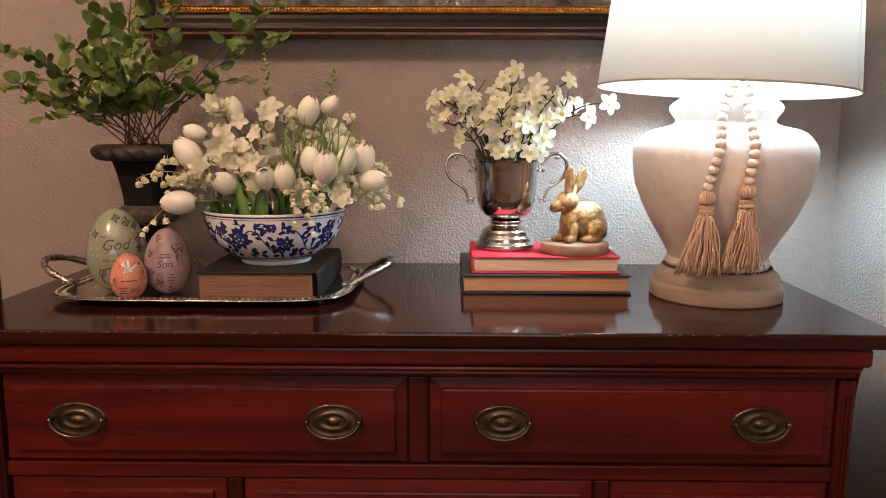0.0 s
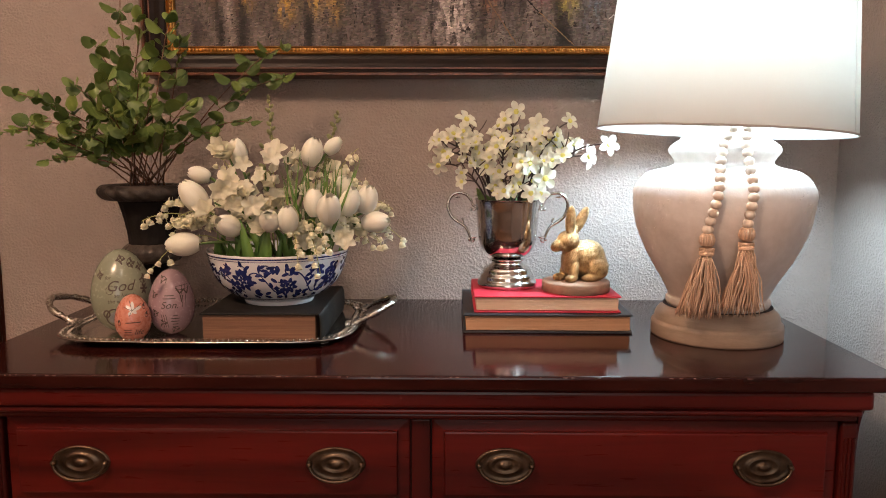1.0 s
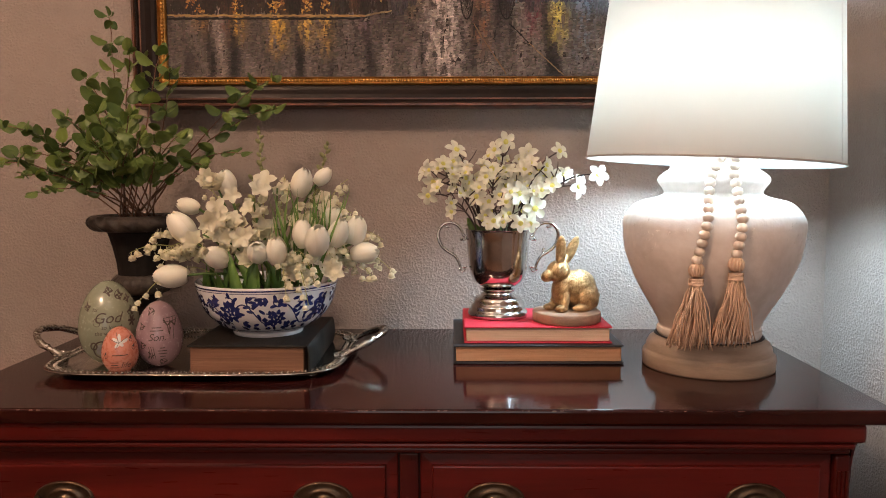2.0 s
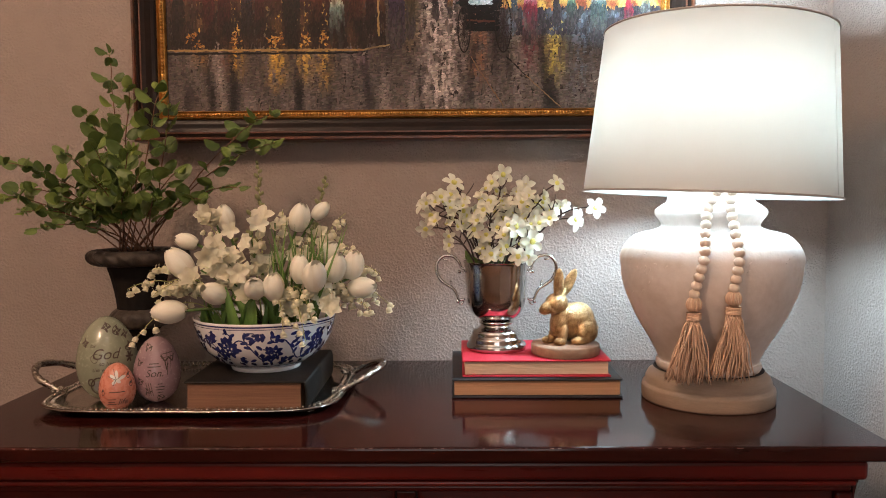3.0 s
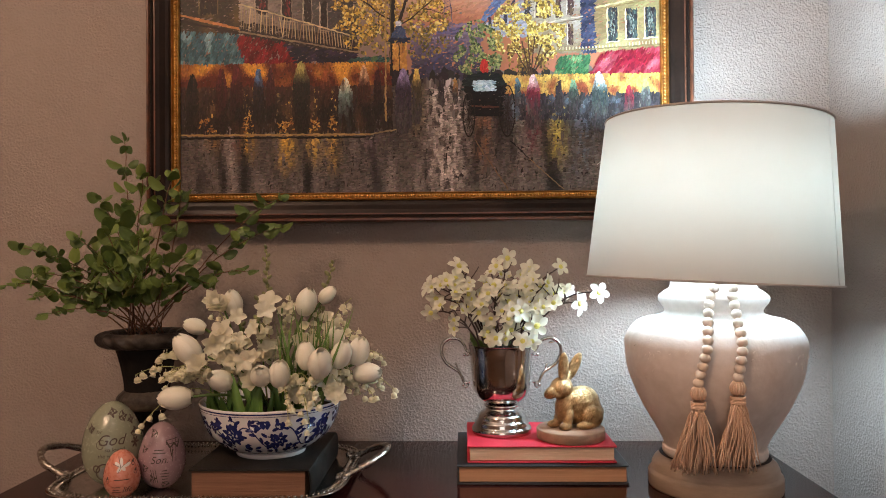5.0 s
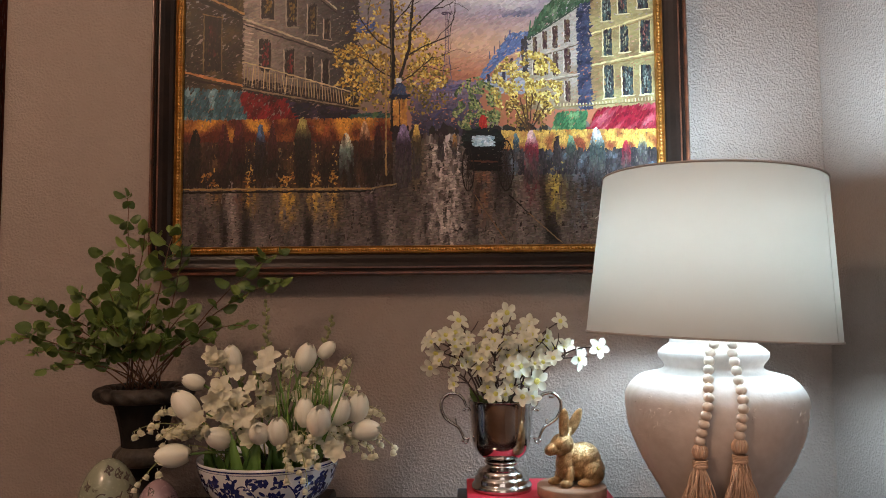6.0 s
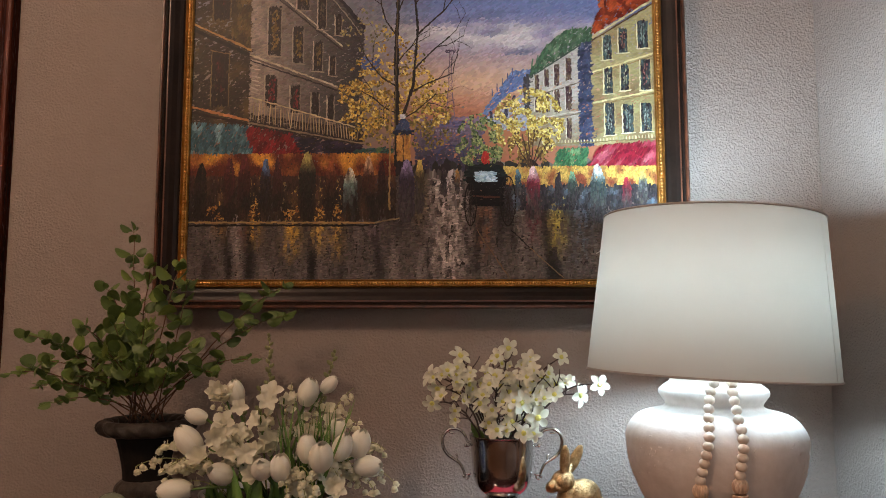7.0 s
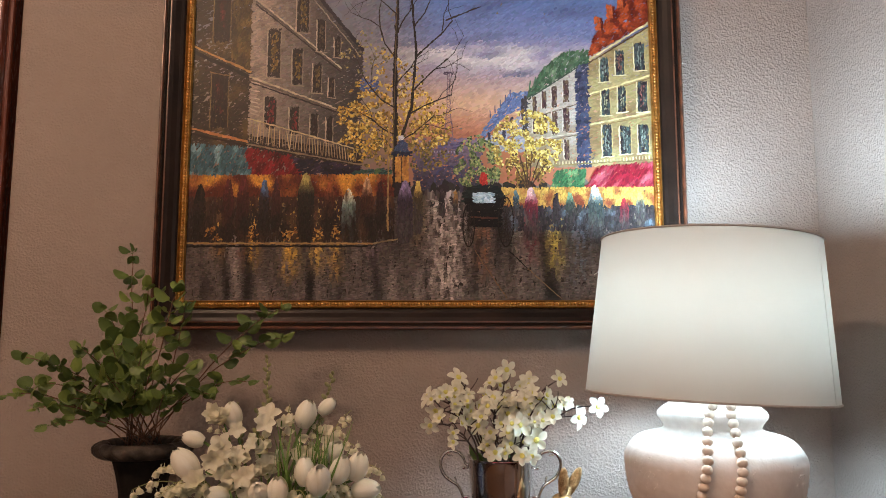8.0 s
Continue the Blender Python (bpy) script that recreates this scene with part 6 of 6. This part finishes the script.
def tulip_petal(R, H, span, shut):
    bm = bmesh.new()
    rows = []
    n, c = 10, 6
    for i in range(n + 1):
        t = i / n
        r = R * (math.sin(math.pi * (0.11 + shut * t)) ** 0.58) * (1 - 0.06 * t)
        half = span * (math.sin(math.pi * min(0.5, 0.16 + 0.74 * t)) ** 0.45) * max(0.0, 1 - t ** 3.5) ** 0.5 + 0.03
        rows.append([bm.verts.new((r * (1 + 0.06 * (1 - s * s)) * math.sin(s * half), -r * (1 + 0.06 * (1 - s * s)) * math.cos(s * half), H * t + 0.0)) for s in np.linspace(-1, 1, c + 1)])
    for a, b in zip(rows, rows[1:]):
        for k in range(c):
            bm.faces.new((a[k], a[k + 1], b[k + 1], b[k]))
    return bm


PETAL_OUT = mesh_of("petal", tulip_petal(0.0190, 0.0510, 1.04, 0.830), M_TULIP)
PETAL_IN = mesh_of("petal", tulip_petal(0.0174, 0.0505, 1.04, 0.850), M_TULIP)


CORE = mesh_of("inner_petals", lathe(rounded([(0.0, 0.0005), (0.0095, 0.004), (0.0142, 0.014), (0.0146, 0.024), (0.0118, 0.034), (0.0060, 0.040), (0.0, 0.041)], 4), 18, lambda a, z: 1 + 0.05 * math.cos(3 * a)), M_TULIP)


def tulip(x, y, z, k, dx, dy, dz, rng):
    """One tulip: bloom middle, size, and the way that its tip points."""
    k *= 0.87
    mid = Vector((x, y, z))
    way = Vector((dx, dy, dz)).normalized()
    base = mid - way * 0.024 * k
    root = HEART + Vector((rng.uniform(-0.04, 0.04), rng.uniform(-0.04, 0.04), -0.02))
    t = thing("tulip", "white artificial tulip with a green stem in the bowl", "tulip", "tulips in the bowl", place=root)
    b = base - root
    stem = [Vector((0, 0, 0)).lerp(b, f) + (Vector((0, 0, 0.02)) - way * 0.012) * (4 * f * (1 - f)) for f in np.linspace(0, 1, 9)]
    part("stem", tube(stem, 0.0021, 7), M_STEM, t)
    spin = rng.uniform(0, 120)
    for j in range(6):
        m = aim(b, way, spin + j * 60) @ pose(0, 0, 0, rng.uniform(-2, 2) if j % 2 else rng.uniform(-4, 2))
        placed("petal", PETAL_OUT if j % 2 == 0 else PETAL_IN, t, m=m @ Matrix.Scale(k, 4))
    placed("inner_petals", CORE, t, m=aim(b, way) @ Matrix.Scale(k, 4))
    return t


def tulips():
    rng = random.Random(4)
    for row in ((-0.382, 1.130, 1.159, 1.18, -0.5, -0.25, 0.75), (-0.318, 1.090, 1.118, 1.0, -0.35, -0.75, 0.40), (-0.256, 1.080, 1.126, 0.92, 0.1, -0.85, 0.45), (-0.229, 1.085, 1.128, 0.95, 0.08, -0.35, 0.9),
                (-0.397, 1.120, 1.087, 1.12, -1.0, -0.25, -0.02), (-0.197, 1.120, 1.150, 0.98, -0.02, -0.2, 1.0), (-0.170, 1.092, 1.143, 1.12, 0.15, -0.5, 0.8), (-0.145, 1.130, 1.151, 1.0, 0.35, -0.3, 0.9),
                (-0.121, 1.150, 1.153, 1.0, 0.3, -0.2, 1.0), (-0.108, 1.150, 1.119, 1.0, 1.0, -0.3, 0.12)):
        tulip(*row, rng)
    for row in ((-0.217, 1.215, 1.226, 1.05, 0.25, -0.2, 1.0), (-0.332, 1.200, 1.226, 0.95, -0.15, -0.2, 1.0), (-0.388, 1.180, 1.190, 0.80, -0.95, -0.2, 0.3),
                (-0.186, 1.240, 1.236, 0.78, 0.7, -0.1, 0.7), (-0.160, 1.170, 1.172, 0.9, 0.4, -0.5, 0.8)):
        tulip(*row, rng)


tulips()


def open_floret(n, length, width, cup, lift, name, material, tip=0.9):
    """A small open flower of n petals, facing +z."""
    bm = bmesh.new()
    for k in range(n):
        p = petal(length, width, cup, tip, 8, 4, 0.12 + 0.10 * math.sin(2.3 * k), 0.6)
        bmesh.ops.transform(p, matrix=pose(0, 0, 0, 0, 0, 360 * k / n) @ pose(0, 0, 0, 90 - lift) @ pose(0, 0, 0, 0, 0, 180), verts=p.verts)
        me = bpy.data.meshes.new("tmp")
        p.to_mesh(me)
        p.free()
        bm.from_mesh(me)
        bpy.data.meshes.remove(me)
    return mesh_of(name, bm, material)


FLORET = [open_floret(5, 0.022, 0.0160, 0.6, 30, "floret", M_WHITE, 1.5), open_floret(6, 0.025, 0.0150, 0.7, 55, "floret", M_WHITE, 1.3), open_floret(4, 0.021, 0.0170, 0.8, 66, "floret", M_WHITE, 1.3)]


def white_sprays():
    rng = random.Random(31)
    for x, y, z, n in ((-0.335, 1.165, 1.215, 13), (-0.312, 1.120, 1.170, 12), (-0.278, 1.150, 1.200, 10), (-0.345, 1.115, 1.150, 9), (-0.250, 1.190, 1.218, 8), (-0.150, 1.105, 1.105, 9), (-0.300, 1.100, 1.138, 8), (-0.180, 1.200, 1.195, 8)):
        tip = Vector((x, y, z)) - HEART
        t = thing("flower_spray", "spray of small open white silk florets in the bowl", "flower spray", "white sprays in the bowl", place=HEART)
        path = bend((rng.uniform(-0.02, 0.02), rng.uniform(-0.02, 0.02), -0.01), tip, (0, 0, 0.012), 8)
        part("stem", tube(path, 0.0014, 6), M_STEM, t)
        for k in range(n):
            f = 0.55 + 0.45 * k / (n - 1)
            i = min(int(f * 8), 7)
            p = path[i].lerp(path[i + 1], f * 8 - i) + Vector((rng.uniform(-0.024, 0.024), rng.uniform(-0.022, 0.010), rng.uniform(-0.018, 0.020)))
            way = Vector((p.x * 2 + rng.uniform(-0.5, 0.5), -0.7 + rng.uniform(-0.4, 0.4), 0.5 + rng.uniform(-0.5, 0.4)))
            placed("floret", rng.choice(FLORET), t, m=aim(p, way, rng.uniform(0, 90)) @ Matrix.Scale(rng.uniform(0.62, 1.08), 4))


white_sprays()


def valley_bell():
    bm = lathe(rounded([(0.0006, 0.0), (0.0028, -0.0008), (0.0044, -0.0030), (0.0046, -0.0052), (0.0042, -0.0064), (0.0054, -0.0080)], 3), 12, lambda a, z: 1 + (0.14 * math.cos(6 * a) if z < -0.0065 else 0))
    tube([(0, 0, -0.001), (0, 0, 0.005)], 0.0004, 4, bm)
    return mesh_of("bell", bm, M_BELL)


BELL = valley_bell()


def sprigs():
    rng = random.Random(17)
    # tip of each arching sprig and its number of bells
    ends = ((-0.458, 1.12, 1.122, 13, 0.02), (-0.444, 1.10, 1.043, 8, 0.035), (-0.436, 1.15, 1.146, 10, 0.02), (-0.067, 1.17, 1.088, 11, 0.03), (-0.085, 1.20, 1.135, 11, 0.03), (-0.134, 1.20, 1.178, 10, 0.03),
            (-0.142, 1.22, 1.232, 10, 0.01), (-0.210, 1.06, 1.058, 9, 0.05), (-0.179, 1.06, 1.052, 10, 0.05), (-0.118, 1.15, 1.086, 10, 0.03), (-0.365, 1.20, 1.222, 7, 0.01), (-0.251, 1.25, 1.236, 8, 0.0))
    more = ((-0.096, 1.15, 1.080, 10, 0.035), (-0.400, 1.11, 1.128, 12, 0.02), (-0.170, 1.06, 1.085, 9, 0.04), (-0.420, 1.12, 1.112, 11, 0.025), (-0.150, 1.12, 1.110, 10, 0.03), (-0.195, 1.24, 1.215, 9, 0.0), (-0.130, 1.13, 1.125, 9, 0.02), (-0.16, 1.22, 1.20, 9, 0.01))
    for x, y, z, n, arch in ends + more:
        t = thing("lily_of_the_valley", "arching sprig of tiny cream bell flowers in the bowl", "flower sprig", "bell flower sprigs in the bowl", place=HEART)
        tip = Vector((x, y, z)) - HEART
        path = bend((tip.x * 0.25, tip.y * 0.25, 0.0), tip, (0, 0, 0.02 + arch), 14)
        part("stem", tube(path, 0.0009, 6, taper=0.6), M_PALESTEM, t)
        n = int(n * 1.5)
        for k in range(n):
            f = 0.42 + 0.58 * (k + 0.5) / n
            i = min(int(f * 14), 13)
            p = path[i].lerp(path[i + 1], f * 14 - i) + Vector((rng.uniform(-0.009, 0.009), rng.uniform(-0.009, 0.006), rng.uniform(-0.010, 0.003)))
            s = rng.uniform(0.85, 1.2) * (1.0 - 0.2 * f)
            placed("bell", BELL, t, m=pose(p.x, p.y, p.z, rng.uniform(-30, 30), rng.uniform(-30, 30), rng.uniform(0, 360)) @ Matrix.Scale(s * 1.15, 4))


sprigs()


def bud_spikes():
    rng = random.Random(9)
    bud = mesh_of("bud", ball((0, 0, 0.004), (0.0026, 0.0026, 0.0045), u=9, v=7), M_BUD)
    for x, y, z, n in ((-0.180, 1.262, 1.288, 16), (-0.300, 1.285, 1.315, 16), (-0.285, 1.175, 1.232, 8), (-0.345, 1.25, 1.235, 9)):
        t = thing("bud_spike", "upright spike of small green-cream buds in the bowl", "flower spike", "bud spikes in the bowl", place=HEART)
        tip = Vector((x, y, z)) - HEART
        path = bend((tip.x * 0.3, tip.y * 0.3, 0), tip, (0.0, 0, 0.0), 12)
        part("stem", tube(path, 0.0012, 6, taper=0.5), M_PALESTEM, t)
        for k in range(n):
            f = 0.58 + 0.42 * k / (n - 1)
            i = min(int(f * 12), 11)
            p = path[i].lerp(path[i + 1], f * 12 - i)
            a = k * 2.4
            placed("bud", bud, t, m=aim(p, (math.cos(a), math.sin(a), 0.9)) @ Matrix.Scale(rng.uniform(1.0, 1.5) * (1.3 - 0.6 * (f - 0.5)), 4))


bud_spikes()


def blades():
    """Broad tulip leaves and grass blades that rise from the bowl."""
    rng = random.Random(12)
    kinds = []
    for L, W, k in ((0.095, 0.034, 0.28), (0.085, 0.030, -0.25), (0.115, 0.022, 0.35)):
        kinds.append(mesh_of("leaf_blade", petal(L, W, 0.9, 0.7, 10, 4, k), M_BLADE))
    grass = mesh_of("grass_blade", petal(0.13, 0.0045, 0.5, 0.6, 8, 2, 0.25), M_BLADE)
    for i in range(34):
        a = -math.pi / 2 + rng.uniform(-1.5, 1.5) if i < 28 else rng.uniform(0, 6.28)
        r = rng.uniform(0.045, 0.090)
        p = Vector((BOWL.x + r * math.cos(a), BOWL.y + r * math.sin(a), 1.035))
        way = Vector((math.cos(a) * 0.55 + rng.uniform(-0.3, 0.3), math.sin(a) * 0.5, 1.0))
        ob = placed("tulip_leaf", rng.choice(kinds), None, m=aim(p, way, rng.uniform(-60, 60)) @ Matrix.Scale(rng.uniform(0.45, 0.80), 4))
        tagged(ob, "broad green tulip leaf rising from the bowl", "leaf", "tulip leaves in the bowl")
    for i in range(52):
        p = Vector((-0.215 + rng.uniform(-0.025, 0.025), 1.17 + rng.uniform(-0.03, 0.03), 1.05))
        way = Vector((rng.uniform(-0.35, 0.6), rng.uniform(-0.5, 0.1), 1.0))
        ob = placed("grass_blade", grass, None, m=aim(p, way, rng.uniform(-60, 60)) @ Matrix.Scale(rng.uniform(0.85, 1.35), 4))
        tagged(ob, "thin green grass blade rising from the bowl", "grass blade", "grass blades in the bowl")
    tagged(part("moss_bed", lathe([(0.104, 0.066), (0.07, 0.071), (0, 0.074)], 48), M_SOIL, m=Matrix.Translation(BOWL)), "dark mossy filling inside the porcelain bowl", "filling")


blades()


# ---- blossom branches in the cup ----
def blossoms():
    rng = random.Random(27)
    MOUTH = CUP + Vector((0, 0, 0.135))
    flower = [open_floret(5, 0.0215, 0.0140, 0.35, 10, "blossom", M_BLOSSOM, 1.45), open_floret(5, 0.0200, 0.0130, 0.45, 26, "blossom", M_BLOSSOM, 1.4), open_floret(4, 0.0190, 0.0130, 0.8, 64, "blossom", M_BLOSSOM, 1.3)]
    heart_bm = ball((0, 0, 0.0016), (0.0052, 0.0052, 0.0026), u=10, v=6)
    for k in range(9):
        a = 2 * math.pi * k / 9
        tube([(0, 0, 0.001), (0.0048 * math.cos(a), 0.0048 * math.sin(a), 0.0055)], 0.0005, 4, heart_bm)
    heart = mesh_of("heart", heart_bm, M_YELLOW)
    tips = ((0.088, 1.240, 1.196, 1), (0.139, 1.218, 1.160, 1), (0.134, 1.230, 1.208, 2), (0.184, 1.260, 1.254, 3), (0.213, 1.270, 1.238, 3), (0.235, 1.240, 1.220, 2), (0.262, 1.222, 1.238, 0), (0.034, 1.300, 1.281, 2),
            (-0.003, 1.270, 1.228, 4), (-0.014, 1.250, 1.205, 4), (0.118, 1.300, 1.295, 1), (0.093, 1.270, 1.248, 3), (0.176, 1.250, 1.213, 3), (0.160, 1.230, 1.184, 2), (0.210, 1.300, 1.279, 2), (-0.018, 1.300, 1.247, 3),
            (0.016, 1.290, 1.247, 4), (0.095, 1.230, 1.164, 1), (0.158, 1.310, 1.275, 4), (0.090, 1.320, 1.271, 4), (0.201, 1.300, 1.231, 3), (0.055, 1.29, 1.225, 4), (0.125, 1.29, 1.245, 4))
    for x, y, z, extra in tips:
        end = Vector((x, y, z)) - MOUTH
        t = thing("blossom_branch", "dark twig with white yellow-hearted silk blossoms in the cup", "blossom branch", "blossom branches in the cup", place=MOUTH)
        root = Vector((end.x * 0.22 + rng.uniform(-0.012, 0.012), end.y * 0.2 + rng.uniform(-0.012, 0.012), -0.03))
        root.x, root.y = max(-0.024, min(0.024, root.x)), max(-0.024, min(0.024, root.y))
        path = bend(root, end, (end.x * -0.05 + rng.uniform(-0.006, 0.006), 0, 0.010 + 0.20 * abs(end.x)), 12)
        path = [p + Vector((noise.noise(p * 60), noise.noise(p * 60 + Vector((9, 0, 0))), 0)) * 0.003 for p in path]
        part("twig", tube(path, 0.0019, 6, taper=0.6), M_TWIG, t)
        spots = [(path[-1], (path[-1] - path[-2]).normalized(), 0)]
        for k in range(extra + 2 if extra else 0):
            f = rng.uniform(0.45, 0.95)
            i = min(int(f * 12), 11)
            p = path[i]
            q = p + Vector((rng.uniform(-0.024, 0.024), rng.uniform(-0.022, 0.012), rng.uniform(0.0, 0.026)))
            part("side_twig", tube(bend(p, q, (0, 0, 0.002), 4), 0.0012, 5, taper=0.7), M_TWIG, t)
            spots.append((q, (q - p).normalized(), 1))
        for k in range(rng.choice((1, 2))):
            p = path[rng.randrange(5, 11)]
            part("spur", tube(bend(p, p + Vector((rng.uniform(-0.02, 0.02), rng.uniform(-0.01, 0.01), rng.uniform(0.015, 0.032))), (0.002, 0, 0), 4), 0.0012, 5, taper=0.6), M_TWIG, t)
        for p, d, kind in spots:
            way = Vector((d.x * 0.5 + rng.uniform(-0.8, 0.8), -1.0 + rng.uniform(-0.3, 0.6), 0.2 + d.z * 0.3 + rng.uniform(-0.5, 0.5)))
            if not extra:
                way = Vector((0.25, -1.0, 0.25))
            me = flower[rng.choice((0, 0, 1)) if kind == 0 else rng.choice((0, 1, 1, 2))]
            b = placed("blossom", me, t, m=aim(p, way, rng.uniform(0, 72)) @ Matrix.Scale(rng.uniform(0.72, 1.08) * (1 if kind == 0 else 0.82), 4))
            placed("heart", heart, b, "yellow stamens")
    leaf = mesh_of("green_leaf", petal(0.030, 0.016, 0.4, 0.8, 6, 4, 0.2), M_LEAF)
    for k in range(16):
        a = rng.uniform(0, 6.28)
        p = MOUTH + Vector((0.032 * math.cos(a), 0.032 * math.sin(a), 0.008))
        ob = placed("blossom_leaf", leaf, None, m=aim(p, (math.cos(a), math.sin(a) - 0.3, 0.9), rng.uniform(0, 360)) @ Matrix.Scale(rng.uniform(0.8, 1.2), 4))
        tagged(ob, "small dark green leaf at the mouth of the cup", "leaf", "leaves in the cup")
    tagged(part("moss_plug", lathe([(0.0515, 0.128), (0.03, 0.135), (0, 0.137)], 32), M_SOIL, m=Matrix.Translation(CUP)), "dark filling inside the silver cup", "filling")


blossoms()
